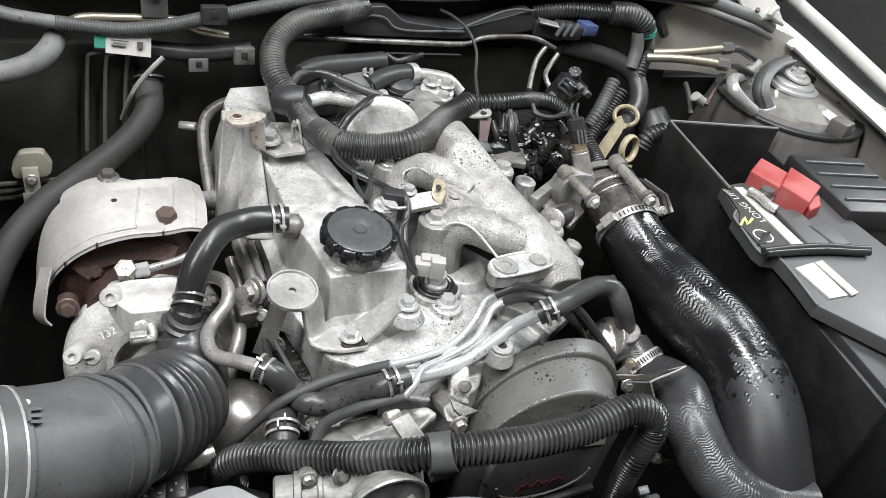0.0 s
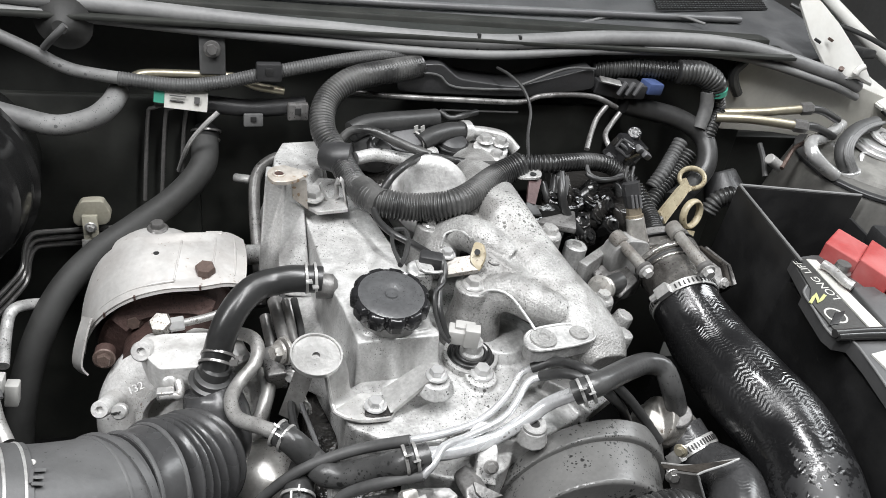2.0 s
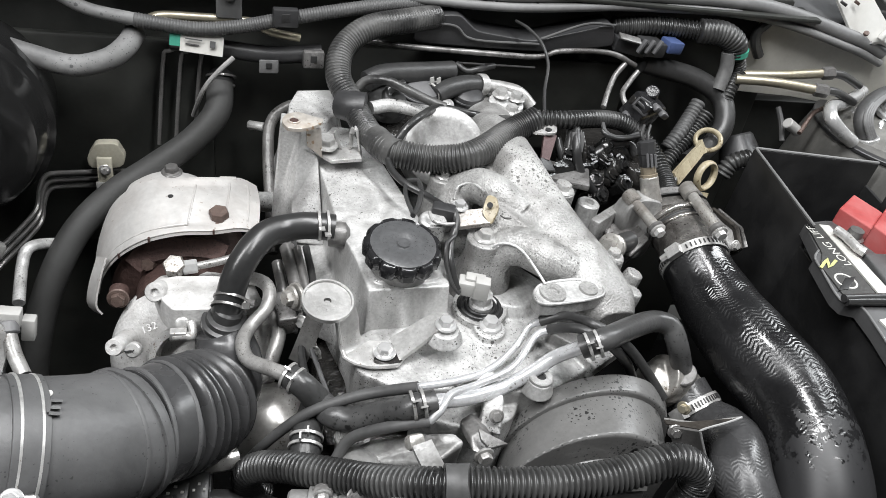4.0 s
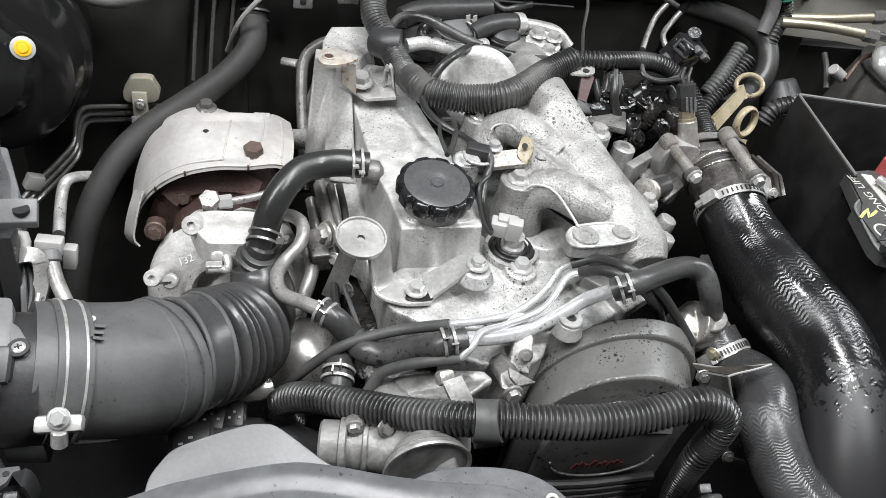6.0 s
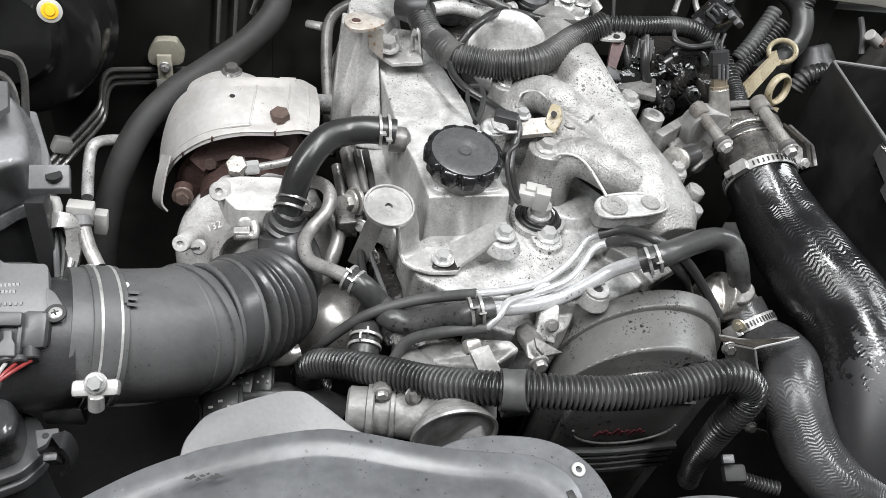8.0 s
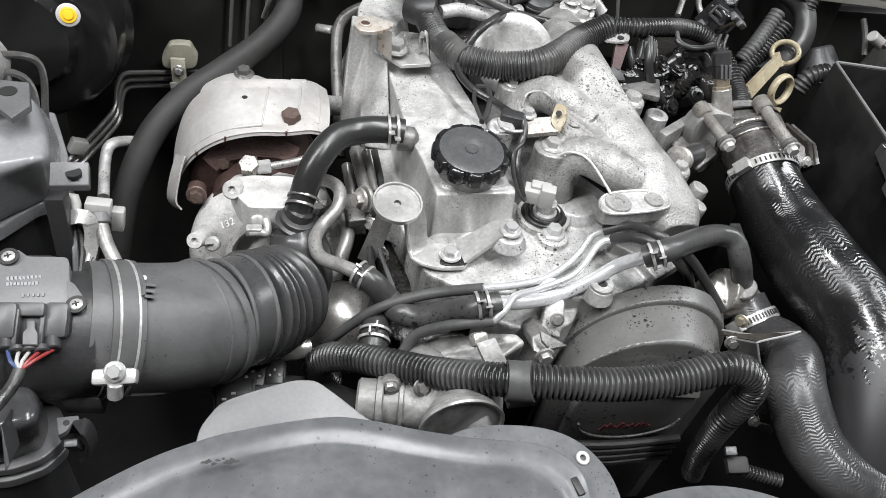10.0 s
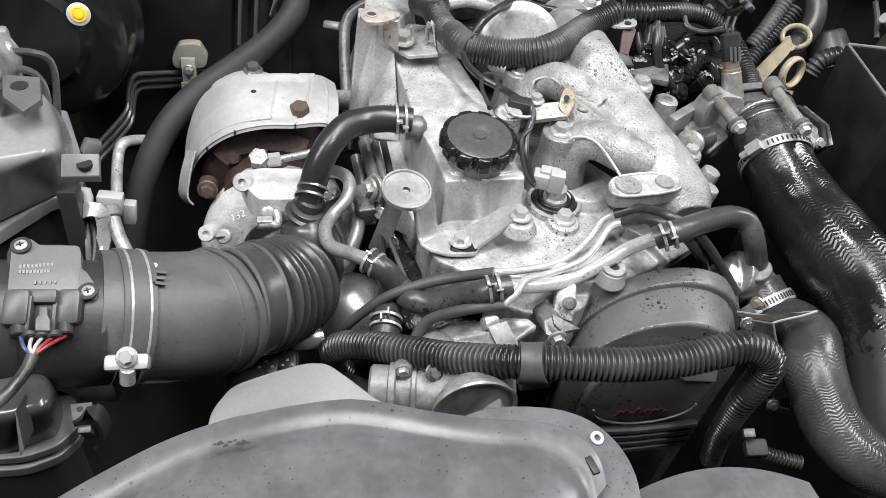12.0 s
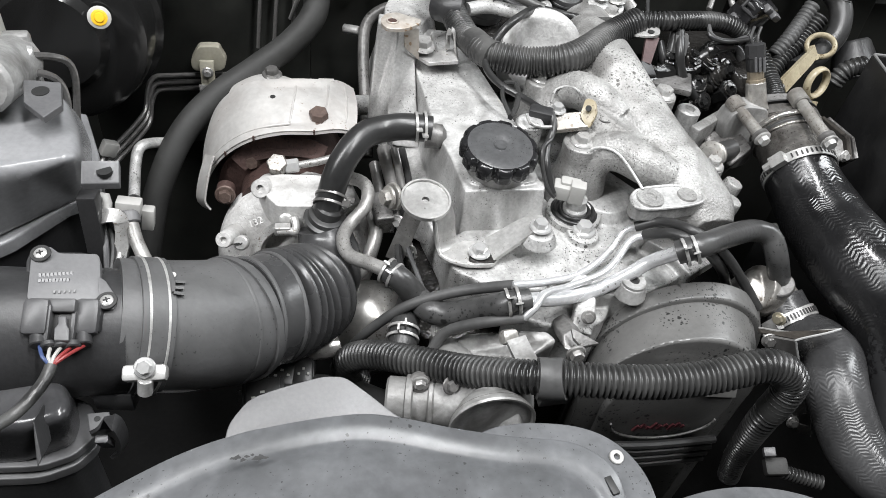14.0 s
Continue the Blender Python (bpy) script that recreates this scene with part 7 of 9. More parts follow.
part("fin", prism(B(), ((-0.147, 0.318, 0.954), (-0.146, 0.318, 0.954), (-0.140, 0.298, 0.940), (-0.142, 0.293, 0.938)), 0.02, 0.001, way=(0, 0.8, -0.3)), PLASTIC, abox)
part("stub", box(B(), (-0.114, 0.372, 0.902), (0.030, 0.014, 0.022), (0, 0, -5), 0.002), PLASTIC_GREY, abox)
part("clip", strip(B(), ((-0.116, 0.330, 0.922), (-0.103, 0.330, 0.931), (-0.100, 0.330, 0.913), (-0.103, 0.330, 0.896), (-0.109, 0.330, 0.888)), 0.012, 0.0025, (0.8, -0.2, 0.4)), PLASTIC, abox)
part("clip_arm", box(B(), (-0.112, 0.328, 0.909), (0.009, 0.006, 0.022), (20, 0, 0), 0.001), PLASTIC_GREY, abox)
part("clip_plate", prism(B(), ((-0.124, 0.342, 0.925), (-0.109, 0.343, 0.925), (-0.105, 0.330, 0.925), (-0.119, 0.326, 0.925)), 0.006, 0.001), PLASTIC_GREY, abox)
part("clip_hole", lathe(B(), (-0.116, 0.337, 0.925), UP, [(0.0022, -0.002), (0.0022, 0.0006)], 12), INK, abox)
for a in (((-0.207, 0.608, 1.030), (-0.176, 0.605, 1.030), (-0.169, 0.575, 1.028), (-0.179, 0.557, 1.028), (-0.198, 0.575, 1.030)), ((-0.148, 0.526, 1.009), (-0.121, 0.533, 1.004), (-0.120, 0.517, 0.993), (-0.148, 0.511, 0.997))):
    part("tab", prism(B(), a, 0.006, 0.001), PLASTIC_GREY, abox)
part("tab_hole", lathe(B(), (-0.189, 0.591, 1.030), UP, [(0.007, -0.003), (0.007, 0.0003)], 20), INK, abox)
part("tab_hole", lathe(B(), (-0.131, 0.522, 1.002), UP, [(0.006, -0.003), (0.006, 0.0003)], 20), INK, abox)
maf = thing("airflow_sensor", "grey plastic airflow sensor with a black wired plug", "sensor", (-0.140, 0.411, 0.989))
part("base", prism(B(), round_outline(((-0.172, 0.441, 0.991), (-0.130, 0.447, 0.984), (-0.105, 0.411, 0.976), (-0.105, 0.397, 0.971), (-0.164, 0.389, 0.981)), 2, 0.15), 0.02, 0.002), PLASTIC, maf)
part("plate", prism(B(), round_outline(((-0.165, 0.436, 0.999), (-0.154, 0.440, 0.997), (-0.147, 0.435, 0.995), (-0.121, 0.439, 0.990), (-0.113, 0.397, 0.983), (-0.158, 0.388, 0.994)), 3, 0.13), 0.010, 0.002), SENSORGREY, maf)
part("ear", prism(B(), round_outline(((-0.119, 0.419, 0.988), (-0.113, 0.416, 0.985), (-0.103, 0.401, 0.982), (-0.104, 0.393, 0.980), (-0.113, 0.392, 0.983)), 2, 0.2), 0.016, 0.002), SENSORGREY, maf)
for tk in ((-0.158, 0.431, 0.999), (-0.109, 0.397, 0.985)):
    part("screw_well", ring(B(), tk, (0, -0.2, 1), 0.0048, 0.0072, 0.0016, 24), INK, maf)
    part("screw", lathe(B(), tk, (0, -0.2, 1), [(0.0046, -0.002), (0.0046, 0.0008), (0.0036, 0.0016), (0, 0.0018)], 20), ZINC, maf)
    for tw in (0, 90):
        part("screw_cross", box(B(), V(tk) + Vector((0, -0.0003, 0.0018)), (0.0048, 0.0011, 0.0006), (11, 0, tw + 20), 0), INK, maf)
part("dimple", lathe(B(), (-0.143, 0.430, 0.992), (0, -0.2, 1), [(0.0020, -0.001), (0.0020, 0.0006)], 12), INK, maf)
part("dimple", hoop(B(), (-0.130, 0.433, 0.989), (0, -0.2, 1), 0.0038, 0.0008, 0.0008, 20, 6), PLASTIC, maf)
bm = B()
for k in range(9):
    p = V((-0.155, 0.413, 0.995)).lerp(V((-0.136, 0.418, 0.991)), k / 8)
    box(bm, p, (0.0018, 0.0030, 0.0012), (25, 0, 0), 0)
    p = V((-0.154, 0.408, 0.995)).lerp(V((-0.137, 0.412, 0.991)), k / 8)
    box(bm, p, (0.0018, 0.0024, 0.0012), (25, 0, 0), 0)
for k in range(5):
    box(bm, V((-0.143, 0.400, 0.992)).lerp(V((-0.131, 0.403, 0.989)), k / 4), (0.0014, 0.0022, 0.0012), (25, 0, 0), 0)
part("embossed_bars", bm, SENSORGREY, maf)
part("plug_body", box(B(), (-0.140, 0.390, 0.973), (0.058, 0.022, 0.020), (28, 0, -2), 0.003), PLASTIC, maf)
for tk in ((-0.151, 0.382, 0.985), (-0.121, 0.388, 0.977)):
    part("plug_lobe", box(B(), tk, (0.018, 0.026, 0.018), (30, 0, -2), 0.004), PLUGGREY, maf)
part("plug_hood", box(B(), (-0.137, 0.390, 0.987), (0.022, 0.010, 0.014), (28, 0, -2), 0.002), PLUGGREY, maf)
for tk in ((-0.143, 0.377, 0.984), (-0.128, 0.380, 0.980)):
    part("latch_post", box(B(), tk, (0.0030, 0.026, 0.010), (30, 0, -2), 0.0008), PLUGGREY, maf)
part("latch_recess", box(B(), (-0.137, 0.381, 0.981), (0.018, 0.024, 0.006), (30, 0, -2), 0.0005), INK, maf)
part("plug_latch", prism(B(), ((-0.137, 0.380, 0.989), (-0.132, 0.381, 0.988), (-0.131, 0.375, 0.986), (-0.129, 0.372, 0.985), (-0.128, 0.364, 0.982), (-0.137, 0.363, 0.984), (-0.138, 0.371, 0.987), (-0.136, 0.374, 0.988)), 0.006, 0.0008), PLUGGREY, maf)
for a, c in (((-0.150, 0.373, 0.981), (-0.148, 0.362, 0.979)), ((-0.123, 0.378, 0.974), (-0.121, 0.367, 0.972)), ((-0.142, 0.365, 0.979), (-0.141, 0.361, 0.978)), ((-0.135, 0.367, 0.977), (-0.134, 0.362, 0.976)), ((-0.128, 0.368, 0.975), (-0.127, 0.363, 0.974))):
    part("wire_seal", rod(B(), a, c, 0.0056), PLASTIC, maf)
for k, mtl in enumerate((BLUEPL, WHITEPL, WHITEPL, REDWIRE, REDWIRE)):
    p = V((-0.147, 0.362, 0.979)).lerp(V((-0.121, 0.367, 0.972)), k / 4)
    q = V((-0.137, 0.346, 0.976))
    part("wire", tube(B(), (p, p.lerp(q, 0.5) + Vector((0, -0.003, 0.004)), q, q + Vector((-0.006, -0.004, -0.008))), 0.0013, 8), mtl, maf)
hose("sensor_harness", ((-0.137, 0.348, 0.976), (-0.139, 0.338, 0.974), (-0.144, 0.324, 0.974), (-0.153, 0.312, 0.972), (-0.165, 0.294, 0.980)), 0.0042, TAPE, "taped wiring from the airflow sensor", "wiring harness")

# plugs in the dark below the duct
for k, (tk, w) in enumerate((((0.006, 0.454, 0.800), 0.030), ((0.026, 0.455, 0.800), 0.022), ((-0.011, 0.430, 0.800), 0.040))):
    up_ = thing("wiring_plug", "black wiring plug with pale print below the intake duct", "connector", tk)
    part("body", box(B(), tk, (w, 0.035, 0.030), (15, 0, -8 + 6 * k), 0.003), PLASTIC, up_)
    part("collar", box(B(), V(tk) + Vector((0, -0.002, 0.014)), (w * 0.8, 0.028, 0.010), (15, 0, -8 + 6 * k), 0.002), RUBBER, up_)
    for q in range(3):
        part("printed_bar", box(B(), V(tk) + Vector((w * (0.2 * q - 0.2), -0.010 + 0.006 * (q % 2), 0.0195)), (w * 0.10, 0.0022, 0.0006), (15, 0, -8 + 6 * k), 0), LABEL, up_)
hose("lower_hose", ((-0.030, 0.425, 0.800), (-0.002, 0.438, 0.800), (0.033, 0.441, 0.800), (0.070, 0.442, 0.790), (0.102, 0.434, 0.780)), 0.014, RUBBER, "black rubber hose in the dark below the duct", seg=14)
hose("lower_pipe", ((0.021, 0.476, 0.810), (0.033, 0.473, 0.820), (0.046, 0.467, 0.830), (0.058, 0.470, 0.830)), 0.011, BRIGHTCAN, "short shiny pipe end below the bellows", "pipe", seg=14)

# relay connectors beside the heater hose
rc = thing("relay_bracket", "white and grey connectors with wires beside the airbox", "connector", (-0.135, 0.565, 0.920))
part("connector", box(B(), (-0.131, 0.559, 0.928), (0.022, 0.014, 0.016), (-10, 8, 0), 0.0015), WHITEPL, rc)
part("connector_neck", rod(B(), (-0.130, 0.555, 0.926), (-0.128, 0.546, 0.920), 0.0085), PLASTIC_GREY, rc)
part("connector_side", box(B(), (-0.117, 0.562, 0.912), (0.011, 0.012, 0.022), (-10, 8, 0), 0.0015), WHITEPL, rc)
part("stalk", tube(B(), ((-0.129, 0.549, 0.922), (-0.123, 0.532, 0.912), (-0.113, 0.513, 0.904)), 0.0062), PIPEGREY, rc)
part("arm", strip(B(), ((-0.153, 0.544, 0.929), (-0.144, 0.544, 0.932), (-0.136, 0.543, 0.928), (-0.135, 0.536, 0.912), (-0.139, 0.528, 0.898)), 0.013, 0.003, (0, -0.5, 0.8)), ZINC, rc)
for k in range(4):
    part("wire", tube(B(), ((-0.159, 0.566, 0.932), V((-0.153, 0.547, 0.916)) + Vector((k * 0.005, 0, 0)), V((-0.150, 0.529, 0.904)) + Vector((k * 0.006, 0.004 * k, 0)), V((-0.149, 0.515, 0.890)) + Vector((k * 0.004, 0, 0))), 0.0028, 8), (PLASTIC_GREY, RUBBER, ZINC, RUBBER)[k], rc)
part("post", box(B(), (-0.159, 0.540, 0.911), (0.016, 0.02, 0.09), (-10, 0, 0), 0.002), PLASTIC, rc)
part("wire", tube(B(), ((-0.161, 0.562, 0.935), (-0.150, 0.561, 0.938), (-0.149, 0.552, 0.930)), 0.005, 10), WHITEPL, rc)

# fan shroud
shr = thing("fan_shroud", "weathered grey plastic fan shroud with oil stains", "fan shroud", (0.08, 0.28, 0.9))
SHROUD_EDGE = ((-0.140, 0.252, 0.918), (-0.105, 0.270, 0.928), (-0.058, 0.291, 0.938), (-0.022, 0.303, 0.942), (0.016, 0.311, 0.944), (0.064, 0.316, 0.945), (0.096, 0.312, 0.945), (0.136, 0.301, 0.945), (0.176, 0.293, 0.944), (0.218, 0.288, 0.942), (0.240, 0.277, 0.940), (0.250, 0.262, 0.938), (0.251, 0.242, 0.935))
def shroud_fn(u, v):
    e = curve_at(SHROUD_EDGE, u)
    c = Vector((0.06, 0.05, 0.96))
    p = e.lerp(c, v * 0.75)
    dip = math.exp(-((v - 0.11) / 0.05) ** 2)
    p.z = e.z + 0.002 - 0.0045 * dip + 0.010 * math.sin(min(1, v * 1.5) * math.pi / 2) + 0.010 * v
    return p
part("dome", sheet(B(), shroud_fn, 80, 44, 0.003), SHROUD, shr)
part("rim_lip", tube(B(), [shroud_fn(i / 60, 0.0) for i in range(61)], 0.0028, 8), SHROUD, shr)
part("rim_lip", tube(B(), [shroud_fn(i / 60, 0.045) + Vector((0, 0, 0.0005)) for i in range(61)], 0.0016, 8), SHROUD, shr)
part("skirt", sheet(B(), lambda u, v: curve_at(SHROUD_EDGE, u) + Vector((0, 0.004 * v, -0.12 * v)), 60, 3, 0.003), SHROUD, shr)
OUTER = ((0.156, 0.307, 0.925), (0.175, 0.314, 0.925), (0.202, 0.316, 0.925), (0.237, 0.311, 0.925), (0.261, 0.298, 0.925), (0.276, 0.276, 0.925), (0.280, 0.248, 0.925), (0.272, 0.213, 0.925))
part("side_flange", sheet(B(), lambda u, v: curve_at(OUTER, u).lerp(V((0.16, 0.24, 0.928)), v * 0.6), 30, 4, 0.003), SHROUD, shr, "flat grey flange")
part("flange_edge", tube(B(), [curve_at(OUTER, i / 30) for i in range(31)], 0.0022, 8), SHROUD, shr)
part("flange_rib", tube(B(), [curve_at(OUTER, i / 30).lerp(V((0.16, 0.24, 0.93)), 0.22) + Vector((0, 0, 0.001)) for i in range(31)], 0.0016, 8), SHROUD, shr)
flap = round_outline(((-0.024, 0.297, 0.945), (-0.021, 0.315, 0.948), (-0.008, 0.332, 0.952), (0.016, 0.339, 0.955), (0.044, 0.345, 0.958), (0.060, 0.344, 0.958), (0.078, 0.330, 0.954), (0.096, 0.316, 0.948), (0.112, 0.311, 0.943)), 3, 0.3)
part("rear_flap", prism(B(), flap, 0.006, 0.001), PLASTIC_GREY, shr, "paler raised flap")
rv = V((0.260, 0.284, 0.929))
part("rivet", ring(B(), rv, (0, -0.2, 1), 0.0025, 0.0055, 0.004, 20), WHITEPL, shr, "pale rivet")
bm = B()
rs2 = random.Random(9)
for k in range(7):
    c = V((-0.015, 0.282, 0.958)).lerp(V((0.004, 0.283, 0.958)), k / 6) + Vector((0, rs2.uniform(-0.002, 0.002), 0.0004))
    r = rs2.uniform(0.0012, 0.0034)
    bm.faces.new([bm.verts.new(c + Vector((math.cos(t * 0.7) * r * rs2.uniform(0.5, 1.5), math.sin(t * 0.7) * r * rs2.uniform(0.3, 0.9), 0))) for t in range(9)])
part("oil_stain", bm, INK, shr, "dried black oil stain")
part("slot", box(B(), (0.244, 0.255, 0.943), (0.006, 0.014, 0.004), (0, 0, 15), 0.001), INK, shr)
def low_panel(u, v):
    return (0.30 + 0.165 * u, 0.282 - 0.14 * v - 0.015 * (2 * u - 1) ** 2, 0.856 + 0.010 * math.sin(u * 3.1) + 0.02 * v)
lsh = thing("lower_shroud", "grey plastic lower shroud panel beside the fan", "fan shroud", (0.40, 0.26, 0.86))
part("panel", sheet(B(), low_panel, 24, 10, 0.004), SHROUD, lsh)
part("edge_lip", tube(B(), [low_panel(k / 24, 0.0) for k in range(25)], 0.0026, 8), SHROUD, lsh)
part("moulded_rib", tube(B(), [V(low_panel(k / 24, 0.14)) + Vector((0, 0, 0.001)) for k in range(25)], 0.0016, 8), SHROUD, lsh)

# fan ribs seen below the timing cover
for i in range(4):
    hose("belt_rib", ((0.30, 0.372, 0.79 - i * 0.012), (0.36, 0.37, 0.788 - i * 0.012), (0.43, 0.372, 0.79 - i * 0.012)), 0.0042, RUBBER_GLOSS, "ribbed black drive belt strand below the timing cover", "belt", seg=8)
hose("lower_conduit", ((0.453, 0.312, 0.835), (0.469, 0.306, 0.834), (0.488, 0.298, 0.835)), 0.0052, CONDUIT, "short black corrugated conduit at the bottom of the bay", seg=14, rib=(0.0034, 0.0030))
lcp = thing("lower_plug", "dark grey wiring plug on the short conduit", "connector", (0.448, 0.315, 0.837))
part("body", box(B(), (0.448, 0.315, 0.837), (0.020, 0.016, 0.014), (20, -15, -10), 0.003), MATTHOSE, lcp)
part("tab", box(B(), (0.438, 0.322, 0.852), (0.010, 0.008, 0.008), (20, -15, -10), 0.001), PLASTIC_GREY, lcp)

# ---- rear of the engine ----
loom = thing("engine_loom", "thick grey corrugated engine wiring loom with tape and a clamp", "wiring harness", (0.202, 0.777, 1.000))
part("taped_length", tube(B(), ((0.305, 0.930, 1.078), (0.264, 0.910, 1.078), (0.212, 0.890, 1.073), (0.181, 0.870, 1.054), (0.174, 0.840, 1.032), (0.188, 0.810, 1.014), (0.202, 0.768, 1.002), (0.214, 0.735, 1.004)), 0.0146, 20, rib=(0.0038, 0.0013)), TAPE, loom, "tape-wrapped length")
part("conduit", tube(B(), ((0.209, 0.748, 1.003), (0.221, 0.721, 1.006), (0.265, 0.706, 1.007), (0.307, 0.698, 1.020), (0.362, 0.746, 1.021), (0.396, 0.758, 1.033)), 0.0148, 20, rib=(0.0036, 0.0024)), TAPE, loom)
part("conduit_end", tube(B(), ((0.396, 0.758, 1.033), (0.433, 0.751, 1.038), (0.495, 0.774, 1.028), (0.531, 0.778, 1.017), (0.558, 0.763, 0.998), (0.564, 0.722, 0.982), (0.553, 0.678, 0.981)), 0.0095, 14, rib=(0.0048, 0.0034)), CONDUIT, loom)
part("clamp", tube(B(), ((0.178, 0.815, 1.011), (0.188, 0.805, 1.013), (0.202, 0.800, 1.014)), 0.0182, 18), PLASTIC, loom, "black plastic loom clamp")
part("tape", tube(B(), ((0.208, 0.751, 1.003), (0.215, 0.731, 1.005), (0.226, 0.714, 1.007)), 0.0163, 16), TAPE, loom)
hose("branch_wire", ((0.215, 0.721, 1.008), (0.216, 0.695, 1.002), (0.227, 0.670, 1.000), (0.247, 0.651, 0.998), (0.260, 0.630, 1.000), (0.269, 0.619, 1.000), (0.271, 0.608, 0.993), (0.264, 0.594, 0.985), (0.260, 0.574, 0.974), (0.267, 0.556, 0.952)), 0.0038, RUBBER_GLOSS, "taped branch wire hanging from the loom", "wire", seg=10)
hose("branch_wire", ((0.271, 0.621, 1.002), (0.271, 0.608, 0.997), (0.267, 0.596, 0.988), (0.257, 0.585, 0.988), (0.255, 0.572, 0.976), (0.261, 0.558, 0.958), (0.269, 0.553, 0.950)), 0.0022, RUBBER, "thin black wire beside the taped branch", "wire", seg=8)
hose("branch_wire", ((0.229, 0.670, 1.002), (0.242, 0.676, 0.999), (0.244, 0.661, 0.998), (0.233, 0.623, 1.004), (0.224, 0.606, 1.005)), 0.0028, RUBBER, "short black wire dropping behind the oil cap", "wire", seg=8)
hose("branch_wire", ((0.229, 0.669, 1.000), (0.224, 0.644, 1.002), (0.224, 0.607, 1.006)), 0.0022, RUBBER, "short black wire dropping behind the oil cap", "wire", seg=8)
hose("branch_wire", ((0.224, 0.721, 1.014), (0.235, 0.731, 1.028), (0.257, 0.753, 1.034), (0.288, 0.795, 1.022), (0.331, 0.823, 1.002), (0.359, 0.808, 1.005), (0.380, 0.782, 1.018)), 0.0045, TAPE, "taped wire arching over the manifold", "wire")
cw = thing("glow_connector", "black and pale plug on the taped branch wire", "connector", (0.268, 0.623, 0.996))
part("plug", box(B(), (0.260, 0.624, 0.997), (0.024, 0.016, 0.014), (0, 0, -20), 0.003), PLASTIC, cw)
part("pale_clip", tube(B(), ((0.242, 0.612, 1.005), (0.243, 0.599, 1.004), (0.257, 0.603, 0.997), (0.270, 0.608, 0.994)), 0.0018, 8), ZINC, cw)
part("pale_base", lathe(B(), V((0.247, 0.613, 0.995)), UP, [(0.014, -0.02), (0.014, 0), (0.012, 0.002), (0, 0.002)], 20), ALU, cw)

rh = thing("vacuum_hose", "grey rubber hose with white clamp joined to a pale pipe", "hose", (0.349, 0.890, 1.005))
part("rubber", tube(B(), ((0.300, 0.860, 1.004), (0.317, 0.870, 1.009), (0.344, 0.885, 1.009), (0.370, 0.895, 1.005)), 0.0125, 14), RUBBER, rh)
part("pipe", tube(B(), ((0.370, 0.895, 1.005), (0.398, 0.895, 1.003), (0.422, 0.890, 0.999), (0.439, 0.880, 0.985)), 0.0085, 12), ZINC, rh)
part("clamp", ring(B(), (0.367, 0.893, 1.006), V((0.370, 0.895, 1.005)) - V((0.344, 0.885, 1.009)), 0.0128, 0.0145, 0.011), ZINC, rh, "pale hose clamp")
rp = thing("rear_plenum", "grimy cast inlet housing at the back of the engine", "housing", (0.265, 0.850, 1.005))
part("body", lathe(B(), V((0.265, 0.850, 1.005)) + Vector((0, 0, -0.085)), UP, [(0.075, 0), (0.07, 0.03), (0.05, 0.055), (0.02, 0.063), (0, 0.064)], 32), OILY, rp)
part("pipe", tube(B(), ((0.210, 0.810, 1.009), (0.238, 0.820, 1.009), (0.280, 0.820, 1.003), (0.314, 0.840, 1.002)), 0.008, 12), ALU, rp)
hose("vent_pipe", ((0.101, 0.763, 0.829), (0.099, 0.817, 0.867), (0.097, 0.869, 0.908), (0.101, 0.897, 0.936), (0.120, 0.906, 0.953), (0.151, 0.907, 0.962), (0.179, 0.897, 0.971)), 0.0072, OILCAST, "grey steel vent pipe round the back of the cover", "pipe", seg=14)
sw = thing("oil_switch", "small steel switch on the engine side", "switch", (0.091, 0.801, 0.878))
part("stem", rod(B(), (0.083, 0.794, 0.885), (0.124, 0.760, 0.909), 0.012), ALU, sw)
bolt(sw, (0.085, 0.793, 0.886), (-1, -0.2, 0), 0.009, ALU_DARK)
tip = thing("breather_tip", "small dull metal nipple behind the engine", "nipple", (0.083, 0.930, 0.911))
part("stem", rod(B(), (0.074, 0.939, 0.907), (0.094, 0.929, 0.910), 0.006), ZINC, tip)

# dark hoses and covers behind the engine
for k, (tks, r, m, lb) in enumerate((
        (((0.211, 0.860, 1.018), (0.231, 0.870, 1.023), (0.262, 0.880, 1.023), (0.294, 0.890, 1.021), (0.328, 0.900, 1.020)), 0.013, RUBBER, "black rubber hose behind the engine"),
        (((0.189, 0.835, 1.008), (0.205, 0.840, 1.028), (0.226, 0.830, 1.036), (0.248, 0.820, 1.032), (0.275, 0.810, 1.024), (0.297, 0.800, 1.020)), 0.0055, TAPE, "dark taped wire across the back of the engine"),
        (((0.255, 0.850, 1.022), (0.236, 0.840, 1.020), (0.232, 0.830, 1.012), (0.243, 0.820, 1.011)), 0.006, RUBBER_GLOSS, "short black hose loop behind the engine"),
        (((0.334, 0.910, 1.026), (0.347, 0.900, 1.021), (0.363, 0.900, 1.025), (0.386, 0.910, 1.026)), 0.004, RUBBER, "thin black hose loop behind the engine"))):
    hose("rear_hose", tks, r, m, lb, seg=12)
